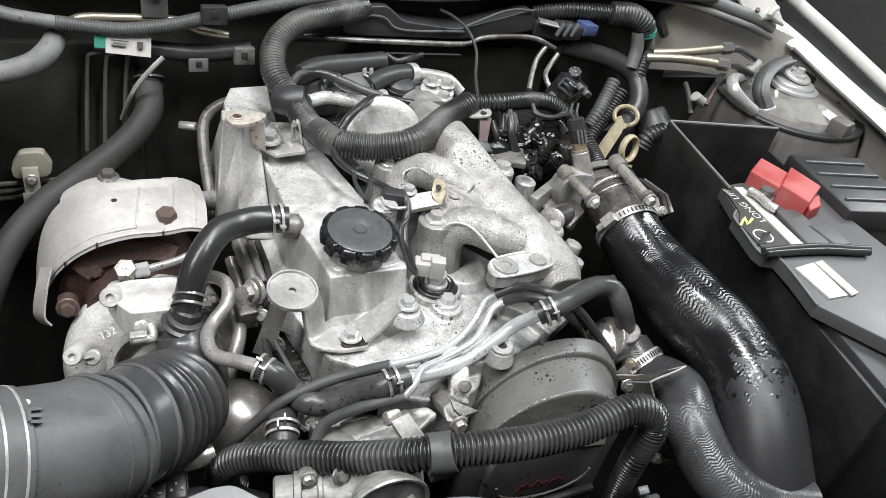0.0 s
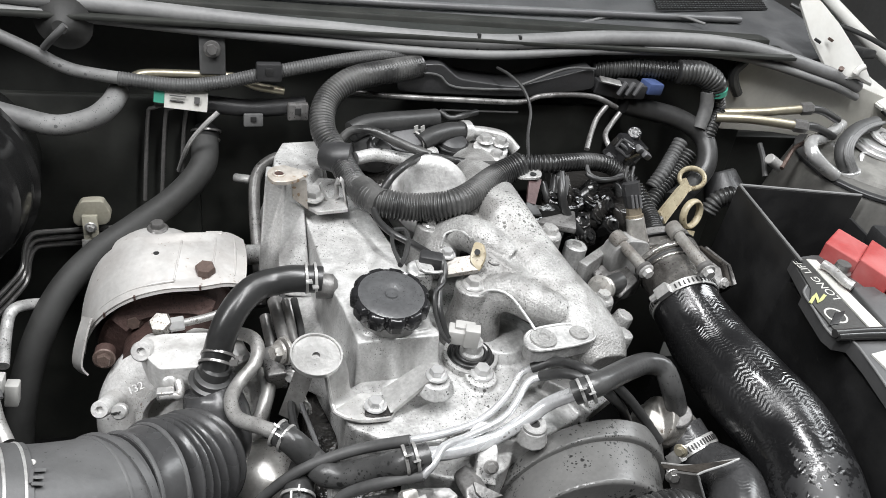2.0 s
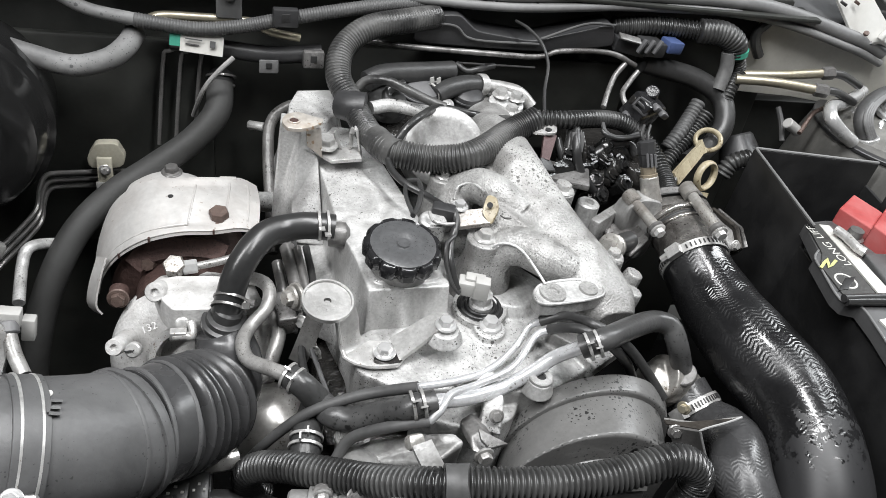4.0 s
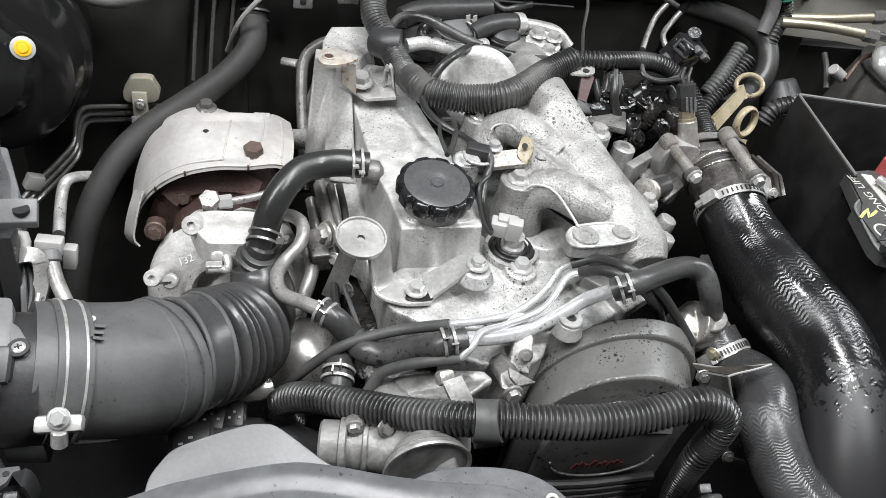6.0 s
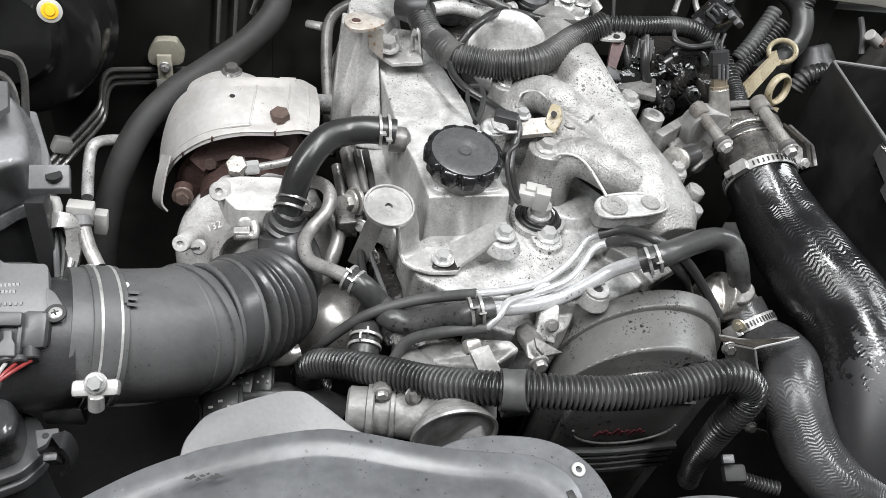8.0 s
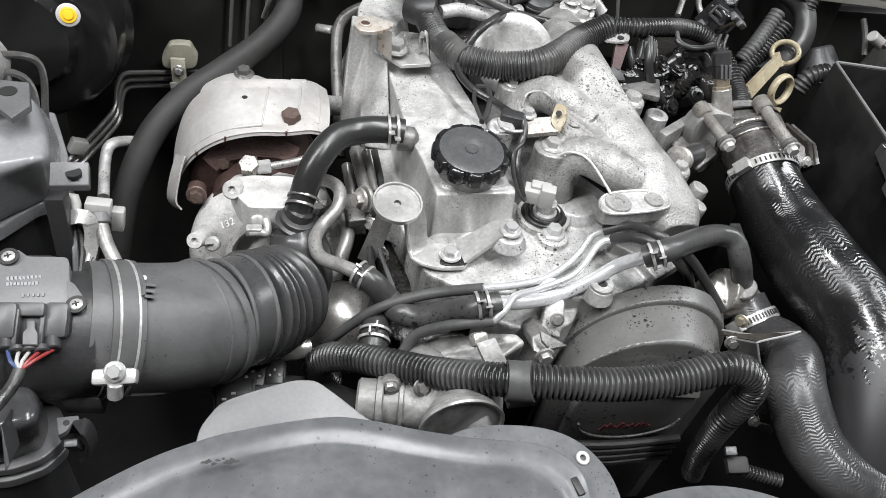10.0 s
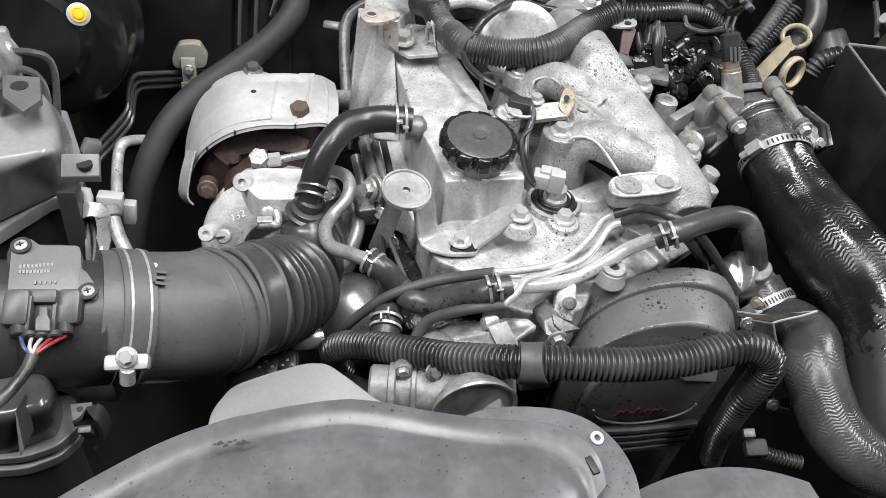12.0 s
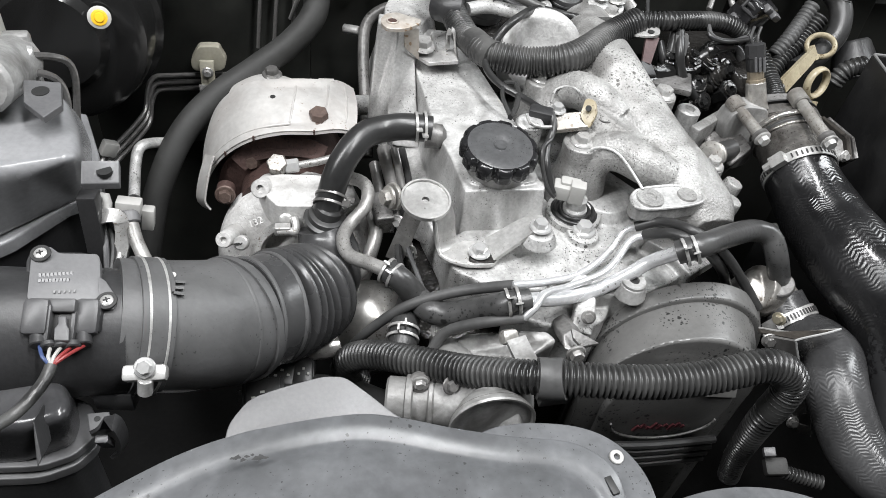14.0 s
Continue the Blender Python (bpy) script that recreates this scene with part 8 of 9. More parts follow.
for k, (tk, r, h, m) in enumerate((((0.236, 0.850, 1.009), 0.026, 0.022, RUBBER), ((0.283, 0.880, 1.015), 0.030, 0.020, PLASTIC_GREY), ((0.346, 0.880, 1.007), 0.022, 0.018, PLASTIC))):
    cover = thing("rear_cover", "dark moulded cap at the back of the engine", "cap", tk)
    part("dome", lathe(B(), V(tk) + Vector((0, 0, -h)), (0.05, -0.2, 1), [(r, 0), (r, h * 0.5), (r * 0.9, h * 0.8), (r * 0.6, h), (0, h * 1.04)], 28), m, cover)
    part("rim", hoop(B(), V(tk) + Vector((0, 0, -h * 0.55)), (0.05, -0.2, 1), r, 0.0022, 0.0022, 32, 8), m, cover)
spring_clip(rh, (0.301, 0.868, 1.003), V((0.344, 0.885, 1.009)) - V((0.300, 0.860, 1.004)), 0.0128, WHITEPL, ears=(-0.7, -0.3, 0.7))
lump = thing("rear_flange", "pale cast flange with bolts behind the loom", "flange", (0.394, 0.860, 1.000))
part("casting", prism(B(), round_outline(((0.372, 0.870, 1.003), (0.397, 0.880, 1.008), (0.420, 0.880, 1.002), (0.422, 0.860, 0.993), (0.399, 0.850, 0.984), (0.372, 0.850, 0.993)), 2, 0.25), 0.03, 0.003), ALU, lump)
for tk in ((0.390, 0.872, 1.003), (0.412, 0.872, 0.999)):
    bolt(lump, tk, UP, 0.008, ZINC)

# injection pump side, a dark oily cluster
ip = thing("injection_pump", "black oily injection pump with fittings and wiring", "injection pump", (0.473, 0.738, 0.971))
part("body", box(B(), V((0.523, 0.804, 0.924)), (0.11, 0.14, 0.12), (0, 0, -15), 0.012), OILY, ip)
part("top_plate", box(B(), (0.425, 0.711, 0.988), (0.06, 0.04, 0.008), (0, 0, -20), 0.002), ALU_DARK, ip)
CAPS = (((0.460, 0.731, 1.007), (0.2, -0.3, 0.9), 0.009), ((0.461, 0.730, 0.996), (0.3, -0.4, 0.8), 0.008), ((0.487, 0.739, 1.009), (0.4, -0.1, 0.9), 0.009), ((0.488, 0.736, 0.998), (0.1, -0.5, 0.8), 0.009),
        ((0.433, 0.727, 1.004), (-0.2, -0.3, 0.9), 0.012), ((0.480, 0.710, 0.960), (0.2, -0.6, 0.6), 0.010), ((0.507, 0.727, 0.992), (0.6, -0.4, 0.6), 0.011), ((0.505, 0.726, 0.977), (0.7, -0.5, 0.3), 0.012), ((0.490, 0.737, 0.970), (0.1, -0.5, 0.8), 0.013))
for p, ax, r in CAPS:
    d = V(ax).normalized()
    part("union", lathe(B(), V(p) - d * 0.035, d, [(r, 0), (r, 0.018), (r * 1.2, 0.019), (r * 1.2, 0.028), (r * 0.8, 0.030), (r * 0.8, 0.034)], 18), OILY, ip)
    part("union_nut", lathe(B(), V(p) - d * 0.003, d, [(r * 0.75, 0), (r * 0.75, 0.005), (r * 0.45, 0.0055), (r * 0.45, 0.010), (0, 0.0105)], 6), SHINY, ip)
for k, (tks, r) in enumerate(((((0.442, 0.747, 1.029), (0.438, 0.724, 1.017), (0.442, 0.716, 1.000), (0.456, 0.714, 0.979), (0.477, 0.718, 0.959)), 0.0055),
                              (((0.440, 0.750, 1.024), (0.436, 0.737, 1.009), (0.436, 0.729, 0.996)), 0.007),
                              (((0.450, 0.748, 1.025), (0.453, 0.731, 1.010), (0.453, 0.724, 0.992), (0.476, 0.728, 0.960)), 0.0035),
                              (((0.474, 0.742, 1.030), (0.478, 0.736, 1.028), (0.495, 0.736, 1.024), (0.537, 0.760, 1.015)), 0.0028),
                              (((0.472, 0.737, 1.000), (0.493, 0.745, 1.011), (0.521, 0.755, 1.007), (0.532, 0.747, 0.996)), 0.006),
                              (((0.478, 0.739, 0.976), (0.495, 0.735, 0.985), (0.517, 0.729, 0.985), (0.528, 0.724, 0.971)), 0.0065),
                              (((0.422, 0.746, 1.015), (0.428, 0.730, 0.999), (0.452, 0.732, 0.980), (0.487, 0.737, 0.970)), 0.005))):
    part("pump_wire", tube(B(), tks, r, 10), (RUBBER_GLOSS, CONDUIT, OILY)[k % 3], ip)
for tk, r, ax in (((0.464, 0.735, 1.004), 0.013, (0.1, -0.4, 0.9)), ((0.435, 0.732, 1.009), 0.011, (-0.1, -0.4, 0.9)), ((0.487, 0.736, 1.002), 0.012, (0.3, -0.4, 0.9)), ((0.500, 0.761, 1.004), 0.009, (0.2, -0.5, 0.9)), ((0.475, 0.723, 0.977), 0.013, (0.0, -0.6, 0.8)), ((0.498, 0.725, 0.984), 0.011, (0.3, -0.6, 0.8)), ((0.485, 0.712, 0.961), 0.012, (0.3, -0.7, 0.6)), ((0.512, 0.737, 0.993), 0.010, (0.4, -0.6, 0.7)), ((0.511, 0.712, 0.978), 0.011, (0.2, -0.6, 0.7))):
    d = V(ax).normalized()
    part("fitting", lathe(B(), V(tk) - d * 0.03, d, [(r, 0), (r, 0.022), (r * 1.15, 0.023), (r * 1.15, 0.027), (r * 0.7, 0.028), (r * 0.7, 0.031), (r * 0.35, 0.032), (r * 0.3, 0.029), (0, 0.029)], 6), SHINY, ip)
    part("fitting_ring", ring(B(), V(tk) - d * 0.001, d, r * 0.62, r * 0.82, 0.0025, 20), OILY, ip)
part("bracket_plate", prism(B(), round_outline(((0.407, 0.710, 1.005), (0.427, 0.721, 1.004), (0.467, 0.729, 0.998), (0.468, 0.723, 0.993), (0.409, 0.704, 1.001)), 3, 0.3), 0.02, 0.002), SHINY, ip)
part("grey_wires", strip(B(), ((0.441, 0.739, 1.028), (0.441, 0.733, 1.020), (0.439, 0.726, 1.011)), 0.015, 0.006, (0, -0.8, 0.5)), GREYHOSE, ip, "grey flat wire pair")
part("lower_plate", prism(B(), ((0.384, 0.695, 0.998), (0.434, 0.716, 0.990), (0.447, 0.707, 0.973), (0.400, 0.684, 0.985)), 0.02, 0.002), SHINY, ip)
part("silver_lever", strip(B(), ((0.479, 0.737, 1.012), (0.494, 0.743, 1.013), (0.521, 0.758, 1.009)), 0.005, 0.003, (0, -0.5, 0.8)), DARKSTEEL, ip)
hose("loop_wire", ((0.481, 0.762, 1.032), (0.480, 0.746, 1.027), (0.491, 0.742, 1.023), (0.514, 0.750, 1.018), (0.538, 0.767, 1.014), (0.558, 0.778, 1.006)), 0.0026, GREYHOSE, "thin grey wire looping below the conduit", "wire", seg=8)
gh = thing("taped_hose", "grey taped hose beside a corrugated conduit", "hose", (0.582, 0.743, 1.037))
part("sleeve", tube(B(), ((0.703, 0.900, 0.995), (0.689, 0.888, 0.976), (0.668, 0.868, 0.960), (0.651, 0.857, 0.942)), 0.0105, 14, rib=(0.0060, 0.0014)), GREYHOSE, gh)
part("conduit", tube(B(), ((0.714, 0.887, 0.985), (0.696, 0.876, 0.963), (0.670, 0.857, 0.943), (0.645, 0.839, 0.927), (0.635, 0.822, 0.908)), 0.0105, 14, rib=(0.0055, 0.004)), CONDUIT, gh)
br = thing("loom_bracket", "zinc bracket holding the loom over the pump", "bracket", (0.407, 0.758, 1.030))
part("plate", prism(B(), round_outline(((0.387, 0.760, 1.024), (0.397, 0.760, 1.030), (0.415, 0.746, 1.035), (0.413, 0.731, 1.031), (0.396, 0.733, 1.029), (0.386, 0.742, 1.025)), 3, 0.4), 0.003, 0.0005), ZINC, br)
for tk in ((0.394, 0.747, 1.029), (0.404, 0.738, 1.031)):
    part("slot", lathe(B(), tk, UP, [(0.0038, -0.002), (0.0038, 0.0006)], 14), INK, br)
part("leg", strip(B(), ((0.408, 0.739, 1.025), (0.402, 0.725, 1.017), (0.396, 0.710, 1.008)), 0.018, 0.004, (-0.2, -1, 0.3), widths=(0.015, 0.013, 0.010)), REDDISH, br, "dark reddish leg")
part("foot", prism(B(), ((0.391, 0.711, 1.011), (0.402, 0.709, 1.009), (0.409, 0.701, 0.999), (0.381, 0.693, 1.004)), 0.02, 0.001, way=(0, 0.6, -0.8)), PLASTIC, br)
cn = thing("engine_connector", "black square wiring connector above the pump", "connector", (0.575, 0.835, 1.016))
part("body", box(B(), (0.551, 0.797, 1.032), (0.045, 0.03, 0.035), (20, 15, 30), 0.003), CAPMAT, cn)
part("cap", rod(B(), (0.561, 0.805, 1.049), (0.558, 0.801, 1.056), 0.009), CAPMAT, cn)
part("latch", box(B(), (0.537, 0.798, 1.044), (0.018, 0.008, 0.012), (20, 15, 30), 0.002), OILY, cn)
for q in (((0.529, 0.786, 1.042), (0.536, 0.787, 1.053)), ((0.536, 0.787, 1.053), (0.547, 0.778, 1.049)), ((0.547, 0.778, 1.049), (0.542, 0.774, 1.035)), ((0.542, 0.774, 1.035), (0.529, 0.786, 1.042)), ((0.533, 0.785, 1.048), (0.544, 0.775, 1.042))):
    part("frame_bar", rod(B(), *q, 0.0024, seg=8), PLASTIC, cn)
for tk in ((0.558, 0.778, 1.044), (0.528, 0.789, 1.026), (0.567, 0.775, 1.038)):
    part("lug", box(B(), tk, (0.014, 0.010, 0.008), (20, 30, 20), 0.002), PLASTIC_GREY, cn)

# dipsticks
for c, foot, tilt in (((0.696, 0.838, 0.968), (0.603, 0.751, 0.959), (-0.45, -0.45, 1.0)), ((0.634, 0.736, 0.975), (0.627, 0.715, 0.935), (0.36, -0.89, 0.22))):
    ds = thing("dipstick", "cream plastic dipstick handle with a round finger ring", "dipstick", c)
    ax = V(tilt).normalized()
    cc = V(c)
    part("finger_ring", hoop(B(), cc, ax, 0.0170, 0.0034, 0.0050), CREAMRING, ds)
    d = (V(foot) - cc).normalized()
    part("stem", strip(B(), (cc + d * 0.021, cc + d * 0.035, cc + d * 0.05, V(foot)), 0.018, 0.006, (0.3, -0.7, 0.6), widths=(0.020, 0.014, 0.016, 0.017)), CREAMRING, ds)
    part("rod", rod(B(), V(foot), V(foot) + d * 0.08, 0.004), DARKSTEEL, ds)

# hoses at the back right
hose("vacuum_line", ((0.609, 0.930, 1.036), (0.648, 0.930, 1.029), (0.702, 0.920, 1.020), (0.737, 0.900, 1.002), (0.736, 0.870, 0.976), (0.710, 0.850, 0.950), (0.671, 0.830, 0.935)), 0.0145, RUBBER, "black rubber hose arching behind the dipsticks", seg=16)
bc = thing("rear_conduit", "black corrugated conduit with a green tape band at the bulkhead", "wiring harness", (0.701, 0.940, 1.081))
part("ribbed_tube", tube(B(), ((0.558, 0.950, 1.076), (0.611, 0.945, 1.084), (0.662, 0.940, 1.085), (0.689, 0.930, 1.087)), 0.0125, 14, rib=(0.0055, 0.0026)), CONDUIT, bc)
part("joint", tube(B(), ((0.679, 0.930, 1.088), (0.713, 0.925, 1.089), (0.735, 0.920, 1.079), (0.743, 0.920, 1.064)), 0.0165, 16, rib=(0.0055, 0.0016)), CONDUIT, bc)
part("green_band", tube(B(), ((0.743, 0.920, 1.070), (0.745, 0.920, 1.062)), 0.0172, 16), GREENTAPE, bc)
part("tail", tube(B(), ((0.748, 0.920, 1.062), (0.761, 0.920, 1.038), (0.744, 0.900, 1.016), (0.737, 0.890, 0.994)), 0.0095, 12, rib=(0.0045, 0.0022)), CONDUIT, bc)
part("label", tube(B(), ((0.729, 0.915, 1.066), (0.732, 0.910, 1.042), (0.725, 0.900, 1.016)), 0.010, 12), DUSTHOSE, bc)
bcn = thing("blue_connector", "blue and black wiring plugs on the bulkhead", "connector", (0.631, 0.920, 1.066))
part("black_plug", box(B(), (0.607, 0.920, 1.064), (0.036, 0.03, 0.02), (0, 5, 10), 0.003), PLASTIC, bcn)
part("blue_plug", box(B(), (0.639, 0.920, 1.068), (0.026, 0.024, 0.017), (0, 5, 10), 0.003), BLUEPL, bcn)
for k in range(3):
    part("latch_rib", box(B(), V((0.584, 0.902, 1.074)) + Vector((0.012 * k, 0, -0.003)), (0.004, 0.006, 0.02), (0, 25, 10), 0.001), PLASTIC_GREY, bcn)
part("steel_tab", box(B(), (0.571, 0.915, 1.075), (0.034, 0.012, 0.003), (20, 10, 0), 0.0008), ALU_DARK, bcn)
part("bracket", box(B(), (0.580, 0.930, 1.059), (0.05, 0.02, 0.018), (0, 10, 0), 0.002), PLASTIC, bcn)
hose("overhead_cable", ((0.410, 0.930, 1.081), (0.417, 0.900, 1.084), (0.427, 0.870, 1.078), (0.429, 0.840, 1.064), (0.415, 0.800, 1.049), (0.405, 0.760, 1.036)), 0.0020, RUBBER, "thin black cable drooping behind the engine", "cable", seg=8)
for k, tks in enumerate((((0.567, 0.900, 1.046), (0.552, 0.890, 1.032), (0.538, 0.870, 1.016), (0.527, 0.850, 1.005)), ((0.590, 0.900, 1.036), (0.576, 0.890, 1.023), (0.560, 0.870, 1.016), (0.562, 0.850, 1.005)))):
    hose("clear_pipe", tks, 0.0038, ALU_DARK, "pale thin pipe behind the pump", "pipe", seg=10)
bx = thing("vacuum_chamber", "black moulded vacuum chamber across the back", "chamber", (0.330, 0.930, 1.058))
part("body", prism(B(), round_outline(((0.273, 0.920, 1.081), (0.331, 0.920, 1.087), (0.357, 0.920, 1.067), (0.437, 0.920, 1.059), (0.545, 0.920, 1.092), (0.553, 0.920, 1.060), (0.456, 0.920, 1.045), (0.276, 0.920, 1.045)), 2, 0.15), 0.04, 0.006, way=(0, 1, 0)), PLASTIC, bx)

part("ridge", tube(B(), ((0.273, 0.917, 1.074), (0.325, 0.917, 1.073), (0.353, 0.917, 1.057), (0.444, 0.917, 1.057)), 0.0018, 8), GREYHOSE, bx)
part("ridge", tube(B(), ((0.444, 0.917, 1.064), (0.502, 0.917, 1.089), (0.544, 0.917, 1.091)), 0.0018, 8), GREYHOSE, bx)
part("lower_ledge", tube(B(), ((0.342, 0.930, 1.018), (0.415, 0.930, 1.018), (0.452, 0.930, 1.018)), 0.0015, 8), GREYHOSE, bx)

# air-conditioning pipes on the wing side
for k, (a, b, c) in enumerate((((0.747, 0.900, 1.034), (0.793, 0.880, 1.042), (0.857, 0.860, 1.043)), ((0.778, 0.930, 1.028), (0.834, 0.910, 1.041), (0.893, 0.900, 1.052)))):
    acp = thing("ac_pipe", "yellow zinc air-conditioning pipe with a union nut", "pipe", b)
    part("tube", tube(B(), (a, b, c), 0.0068, 12), BRASS, acp)
    part("union", rod(B(), V(c).lerp(V(b), 0.12), V(c).lerp(V(b), -0.18), 0.0095, seg=6), DARKSTEEL, acp)
    part("hose", tube(B(), (c, V(c) + Vector((0.04, 0.01, -0.006)), V(c) + Vector((0.10, 0.03, -0.03))), 0.006, 10), RUBBER, acp)
hose("wing_cable", ((0.812, 0.960, 1.108), (0.802, 0.955, 1.098), (0.792, 0.955, 1.083), (0.798, 0.955, 1.066), (0.812, 0.955, 1.048)), 0.0075, RUBBER, "black cable at the wing corner", "cable", seg=8)
mt = thing("engine_mount_can", "grey metal can behind the dipsticks", "canister", (0.696, 0.776, 0.997))
part("can", rod(B(), (0.786, 0.851, 0.913), (0.775, 0.884, 0.953), 0.034, 0.024, 24), PLASTIC, mt)
part("coil", tube(B(), ((0.716, 0.806, 0.931), (0.727, 0.809, 0.951), (0.751, 0.808, 0.961)), 0.011, 12, rib=(0.006, 0.003)), CONDUIT, mt)

# strut tower
st = thing("strut_tower", "beige painted strut tower with a black base and bolted top", "strut tower", (1.0, 0.82, 0.85), kind="structure")
SC = V((1.034, 0.860, 0.975))
part("dome", lathe(B(), SC + Vector((0, 0, -0.14)), UP, [(0.15, 0), (0.135, 0.09), (0.125, 0.13), (0.12, 0.14), (0.06, 0.145), (0, 0.145)], 40), TOWERGREY, st)
part("cap", lathe(B(), SC + Vector((0.02, 0.02, 0.002)), UP, [(0.112, 0), (0.108, 0.006), (0.06, 0.012), (0.045, 0.014), (0, 0.015)], 40), TOWERTOP, st, "dusty grey top")
for r, z, h in ((0.046, 0.020, 0.007), (0.036, 0.026, 0.006)):
    part("mount_disc", ring(B(), SC + Vector((0.025, 0.03, z)), (0.05, -0.05, 1), 0.006, r, h, 36), STEEL, st, "bright steel mount disc")
part("washer", ring(B(), SC + Vector((0.03, 0.035, 0.036)), (0.1, -0.2, 1), 0.012, 0.026, 0.005), ZINC, st)
part("nut", lathe(B(), SC + Vector((0.03, 0.03, 0.024)), UP, [(0.014, 0), (0.014, 0.016), (0.007, 0.017), (0.007, 0.026)], 6), STEEL, st)
part("top_edge", ring(B(), SC + Vector((0, 0, 0.002)), UP, 0.112, 0.124, 0.006, 48), PLASTIC, st, "black edge")
part("mount_plate", prism(B(), round_outline(((0.997, 0.870, 0.996), (1.058, 0.900, 0.991), (1.123, 0.880, 0.969), (1.082, 0.840, 0.963), (0.998, 0.840, 0.981)), 3, 0.3), 0.01, 0.002), STEEL, st, "bright steel plate")
for an in (0.6, 2.7, 4.8):
    bolt(st, SC + Vector((math.cos(an) * 0.065 + 0.02, math.sin(an) * 0.065 + 0.02, 0.010)), UP, 0.008, STEEL)
hose("strut_pipe", ((1.026, 0.950, 1.004), (0.953, 0.900, 1.007), (0.893, 0.860, 1.019), (0.871, 0.830, 1.017), (0.890, 0.820, 1.001), (0.919, 0.820, 0.985)), 0.0095, STEEL, "bright bent pipe beside the strut tower", "pipe", seg=14)
tower_hose = hose("strut_hose", ((1.058, 0.920, 1.023), (1.010, 0.900, 1.022), (0.964, 0.870, 1.016), (0.949, 0.850, 1.002), (0.966, 0.840, 0.977)), 0.0115, GREYHOSE, "ribbed grey hose on the strut tower", "hose", seg=14)
for k in range(4):
    o = Vector((0.004 * (k - 1.5), -0.010, 0.006))
    part("bound_wire", tube(B(), [V(p) + o for p in ((1.058, 0.920, 1.023), (1.010, 0.900, 1.022), (0.964, 0.870, 1.016), (0.949, 0.850, 1.002), (0.966, 0.840, 0.977))], 0.0026, 8), SEAL, tower_hose, "pale bound wire")
clamp_thing = thing("tower_clamp", "bright steel clamp at the foot of the tower hose", "clamp", (0.972, 0.835, 0.969))
part("band", ring(B(), (0.964, 0.838, 0.979), (0.3, -0.2, -0.9), 0.012, 0.016, 0.009), STEEL, clamp_thing)
part("screw", rod(B(), (0.953, 0.830, 0.974), (0.979, 0.830, 0.977), 0.005), STEEL, clamp_thing)
part("bar", strip(B(), ((1.070, 0.835, 0.983), (1.060, 0.805, 0.987), (1.050, 0.770, 0.990)), 0.016, 0.005, (-0.4, -0.3, 0.8)), RAILPAINT, st, "pale painted brace")
part("block", box(B(), (1.040, 0.754, 0.985), (0.03, 0.03, 0.035), (0, 0, 20), 0.004), TOWERGREY, st)
hose("tower_wire", ((0.902, 0.880, 1.007), (0.877, 0.870, 1.002), (0.863, 0.860, 0.988), (0.851, 0.850, 0.979)), 0.0035, RUSTBOLT, "thin brown wire beside the strut tower", "wire", seg=8)
hose("tower_wire", ((0.840, 0.900, 0.993), (0.840, 0.880, 0.978), (0.838, 0.860, 0.959)), 0.004, GREYHOSE, "thin grey cable behind the battery box", "wire", seg=8)
tip2 = thing("hose_tip", "pale plastic hose tip beside the strut tower", "hose", (0.842, 0.860, 0.985))
part("stem", rod(B(), (0.831, 0.860, 0.990), (0.857, 0.860, 0.976), 0.008), WHITEPL, tip2)

# battery and its box
BA, BB = V((0.737, 0.790, 0.985)), V((0.665, 0.318, 0.985))
axb = (BB - BA).normalized()
axr = axb.cross(Vector((0, 0, 1))) * -1
if axr.x < 0:
    axr = -axr
bat_turn = math.degrees(math.atan2(axr.y, axr.x))
def bp(along, across, z):
    p = BA + axb * along + axr * across
    p.z = z
    return p
tray = thing("battery_box", "open black plastic battery box with thin walls", "battery box", bp(0.2, 0.1, 0.72))
L, W = 0.50, 0.185
part("front_wall", box(B(), bp(0.0875, 0.0, 0.86), (0.006, 0.175, 0.25), (0, 0, bat_turn), 0.0015), TRAY, tray)
part("front_wall", box(B(), bp(0.34, 0.0, 0.845), (0.006, 0.335, 0.22), (0, 0, bat_turn), 0.0015), TRAY, tray)
part("back_wall", box(B(), bp(0.0, W / 2, 0.86), (W, 0.006, 0.25), (0, 0, bat_turn), 0.0015), TRAY, tray)
part("far_wall", box(B(), bp(L / 2, W, 0.85), (0.006, L, 0.20), (0, 0, bat_turn), 0.0015), TRAY, tray)
part("floor", box(B(), bp(L / 2, W / 2, 0.735), (W, L, 0.01), (0, 0, bat_turn), 0.001), TRAY, tray)
part("rim", rod(B(), bp(0, 0, 0.986), bp(0.175, 0, 0.986), 0.0018, seg=8), SEAL, tray, "pale worn rim")
part("rim", rod(B(), bp(0, 0, 0.986), bp(0, W, 0.986), 0.0022, seg=8), SEAL, tray, "pale worn rim")
bat = thing("battery", "grey car battery with white and yellow labels", "battery", bp(0.3, 0.1, 0.74))
part("case", box(B(), bp(0.33, W / 2 + 0.002, 0.85), (W - 0.016, 0.32, 0.22), (0, 0, bat_turn), 0.004), PLASTIC, bat)
LID_LEFT = ((0.666, 0.409, 0.980), (0.677, 0.456, 0.980), (0.681, 0.487, 0.980), (0.666, 0.493, 0.980), (0.664, 0.507, 0.980), (0.672, 0.539, 0.980), (0.679, 0.566, 0.980), (0.693, 0.579, 0.980))
part("lid", prism(B(), ((0.710, 0.631, 0.980), (0.743, 0.636, 0.980), (0.851, 0.630, 0.980), (0.857, 0.400, 0.980), (0.760, 0.270, 0.980)) + LID_LEFT, 0.016, 0.0015), BATTERY, bat)
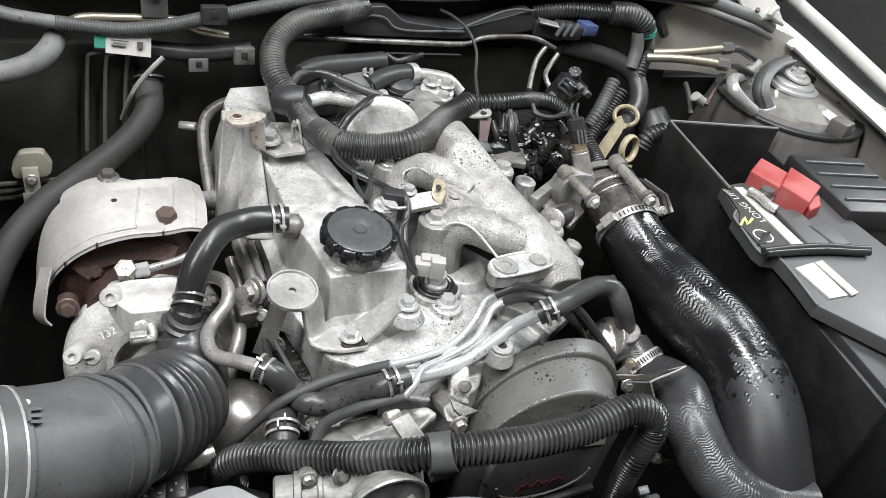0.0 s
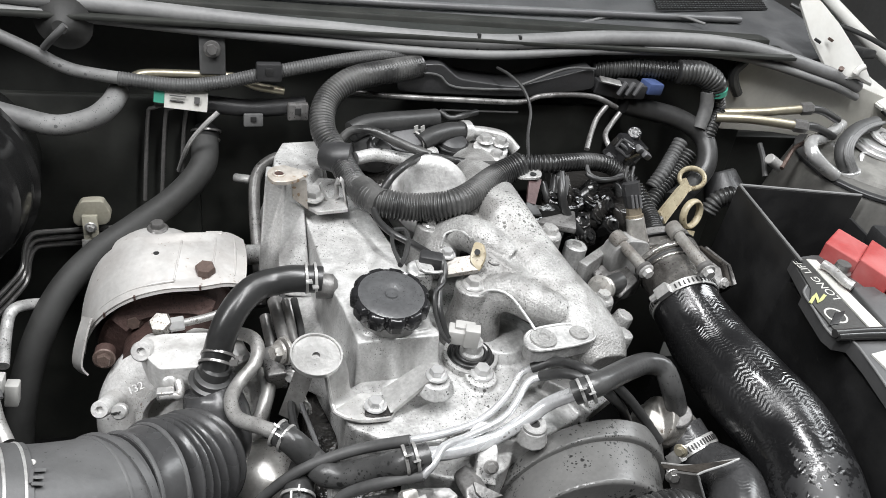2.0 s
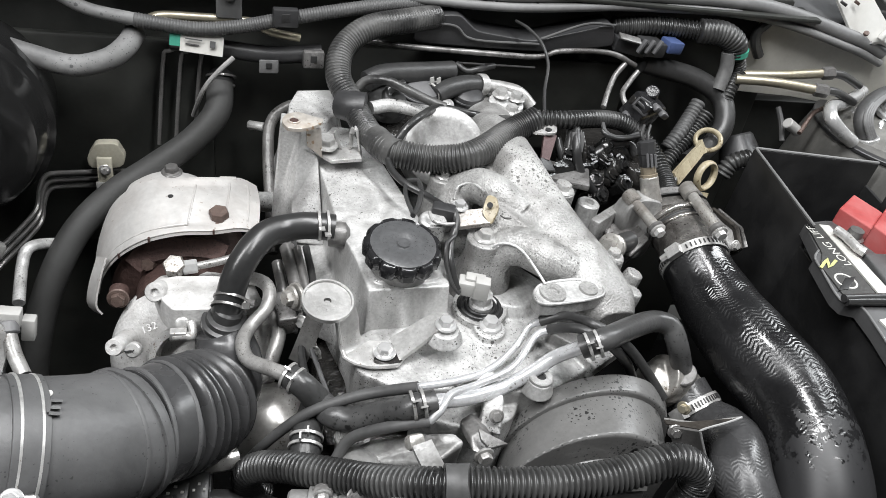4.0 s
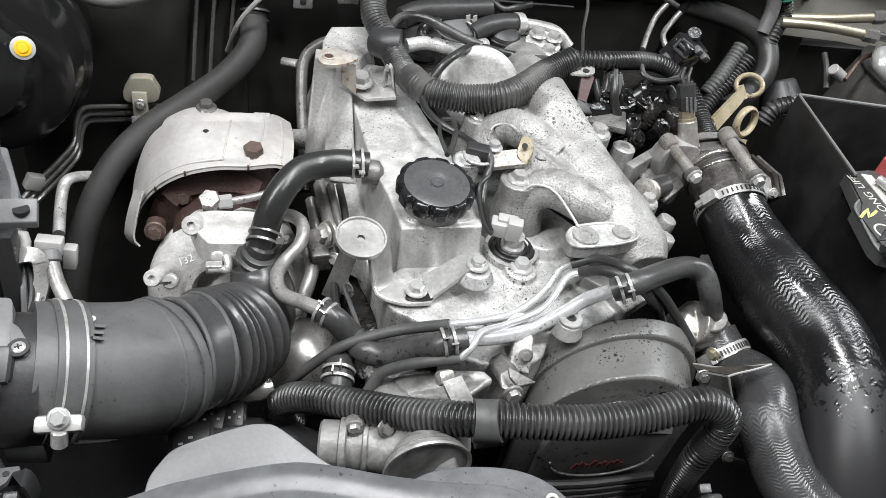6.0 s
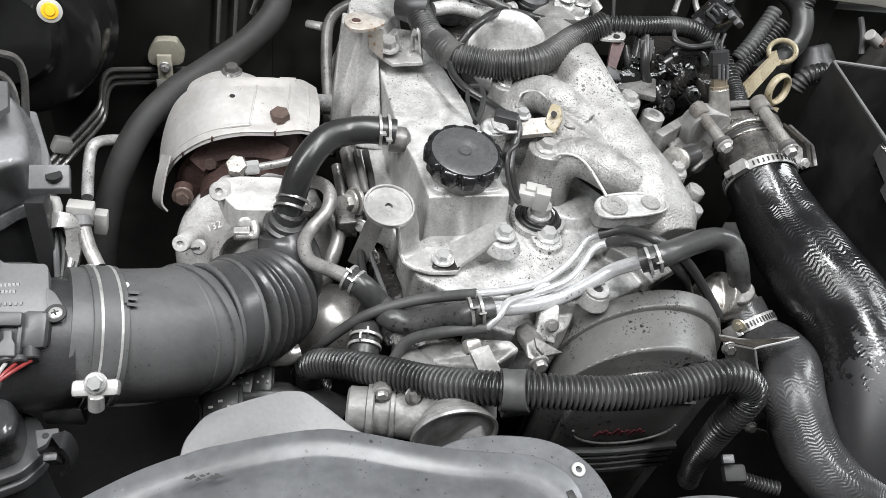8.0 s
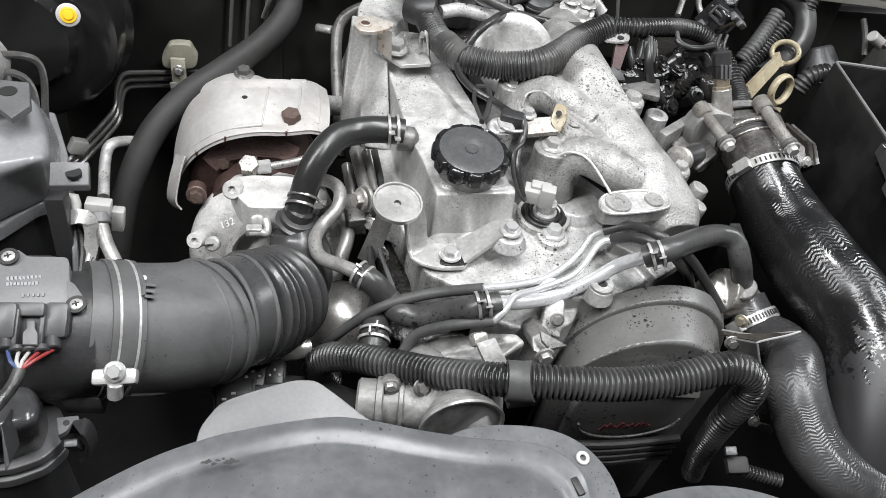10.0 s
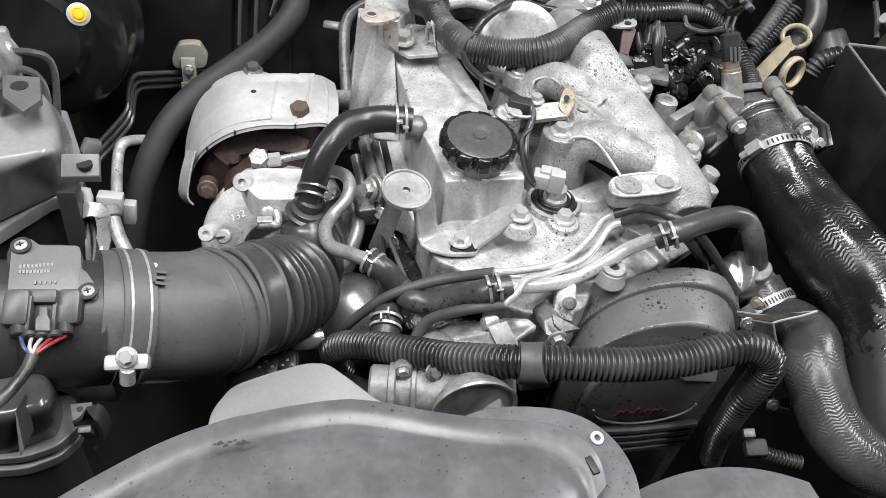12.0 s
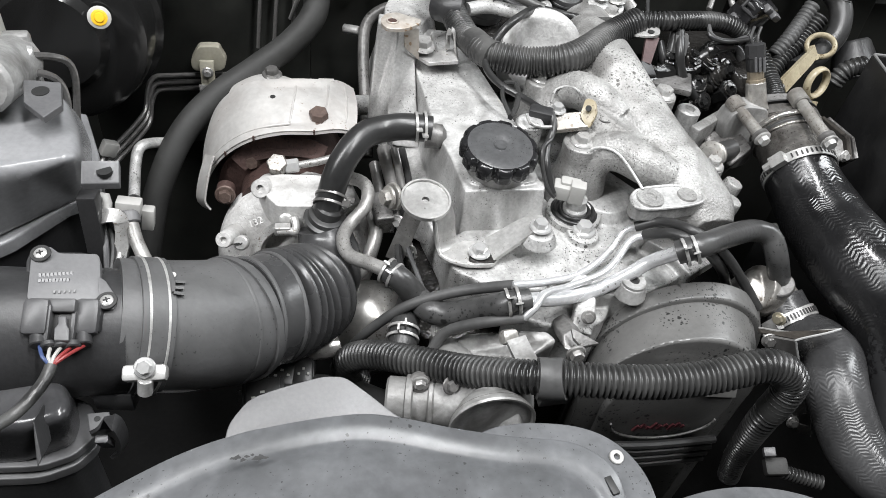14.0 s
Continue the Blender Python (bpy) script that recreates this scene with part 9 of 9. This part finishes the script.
part("lid_edge", tube(B(), LID_LEFT[::-1], 0.0014, 8), SEAL, bat, "pale worn lid edge")
def flat(name, quad, material, parent, label=""):
    return part(name, prism(B(), quad, 0.002, 0), material, parent, label, flat=True)
flat("label", ((0.708, 0.626, 0.982), (0.727, 0.628, 0.982), (0.717, 0.554, 0.982), (0.711, 0.498, 0.982), (0.670, 0.502, 0.982), (0.675, 0.551, 0.982), (0.692, 0.572, 0.982)), INKGREY, bat, "dark printed label")
flat("label", ((0.724, 0.624, 0.983), (0.737, 0.622, 0.983), (0.732, 0.498, 0.983), (0.714, 0.499, 0.983)), LABEL, bat, "white printed label strip")
lettering(bat, "LONG", (0.711, 0.571, 0.982), (-0.003, 0.069, 0), (-0.069, -0.003, 0), 0.0150, LABEL, 0.0003)
lettering(bat, "LIFE", (0.709, 0.610, 0.982), (-0.003, 0.069, 0), (-0.069, -0.003, 0), 0.0140, LABEL, 0.0003)
part("printed_stroke", strip(B(), ((0.671, 0.546, 0.983), (0.691, 0.561, 0.983), (0.681, 0.546, 0.983), (0.700, 0.558, 0.983)), 0.0034, 0.0008, UP, step=0.02), LABEL_YELLOW, bat)
part("printed_ring", hoop(B(), (0.689, 0.525, 0.982), UP, 0.0115, 0.0012, 0.0006), LABEL, bat)
part("lid_notch", prism(B(), ((0.668, 0.510, 0.983), (0.691, 0.529, 0.983), (0.707, 0.531, 0.983), (0.681, 0.511, 0.983)), 0.002, 0.0004), TRAY, bat)
flat("label", ((0.686, 0.466, 0.982), (0.718, 0.471, 0.982), (0.716, 0.415, 0.982), (0.688, 0.414, 0.982)), LABEL, bat, "white paper label")
flat("label", ((0.719, 0.470, 0.983), (0.732, 0.472, 0.983), (0.732, 0.416, 0.983), (0.720, 0.413, 0.983)), LABEL, bat, "white printed label strip")
for q in (((0.742, 0.566, 0.987), (0.778, 0.564, 0.987), (0.766, 0.494, 0.987), (0.731, 0.495, 0.987)), ((0.763, 0.530, 0.989), (0.796, 0.531, 0.989), (0.792, 0.488, 0.989), (0.767, 0.487, 0.989))):
    part("vent_cover", prism(B(), q, 0.010, 0.002), BATTERY, bat)
post = V((0.746, 0.593, 0.985))
part("terminal_post", lathe(B(), post, UP, [(0.012, -0.006), (0.012, 0.004), (0.009, 0.006), (0.008, 0.014), (0, 0.014)], 18), DARKSTEEL, bat)
part("cable_clamp", tube(B(), ((0.730, 0.605, 0.990), (0.734, 0.592, 0.990), (0.734, 0.572, 0.990), (0.738, 0.562, 0.990)), 0.0055, 10), ZINC, bat)
part("cable", tube(B(), ((0.658, 0.492, 0.988), (0.703, 0.492, 0.988), (0.751, 0.489, 0.988), (0.785, 0.481, 0.988), (0.809, 0.476, 0.988)), 0.0045, 10), RUBBER, bat)
part("cable", tube(B(), ((0.660, 0.489, 0.986), (0.700, 0.488, 0.986), (0.748, 0.484, 0.986), (0.783, 0.477, 0.986), (0.807, 0.473, 0.986)), 0.0045, 10), RUBBER_GLOSS, bat)
term = thing("terminal_cover", "faded red plastic battery terminal cover", "terminal cover", (0.774, 0.600, 1.000))
part("body", prism(B(), ((0.751, 0.634, 1.000), (0.789, 0.659, 1.003), (0.803, 0.619, 1.003), (0.766, 0.593, 1.000)), 0.02, 0.002), RED, term)
part("block", prism(B(), ((0.763, 0.591, 1.006), (0.810, 0.627, 1.008), (0.819, 0.580, 1.008), (0.773, 0.551, 1.006)), 0.026, 0.002), RED, term)
part("lip", prism(B(), ((0.790, 0.573, 0.998), (0.818, 0.575, 0.998), (0.803, 0.555, 0.996), (0.778, 0.548, 0.996)), 0.022, 0.002), RED, term)
fb2 = thing("fuse_box", "black ribbed plastic fuse box beside the battery", "fuse box", (0.913, 0.584, 0.990))
part("lid", box(B(), bp(0.16, 0.20, 0.980), (0.12, 0.14, 0.03), (0, 0, bat_turn), 0.005), PLASTIC, fb2)
for k in range(4):
    part("lid_rib", box(B(), bp(0.115 + 0.03 * k, 0.20, 0.9965), (0.10, 0.004, 0.004), (0, 0, bat_turn), 0.001), PLASTIC_GREY, fb2)
part("base", box(B(), bp(0.16, 0.20, 0.93), (0.11, 0.13, 0.09), (0, 0, bat_turn), 0.004), PLASTIC, fb2)
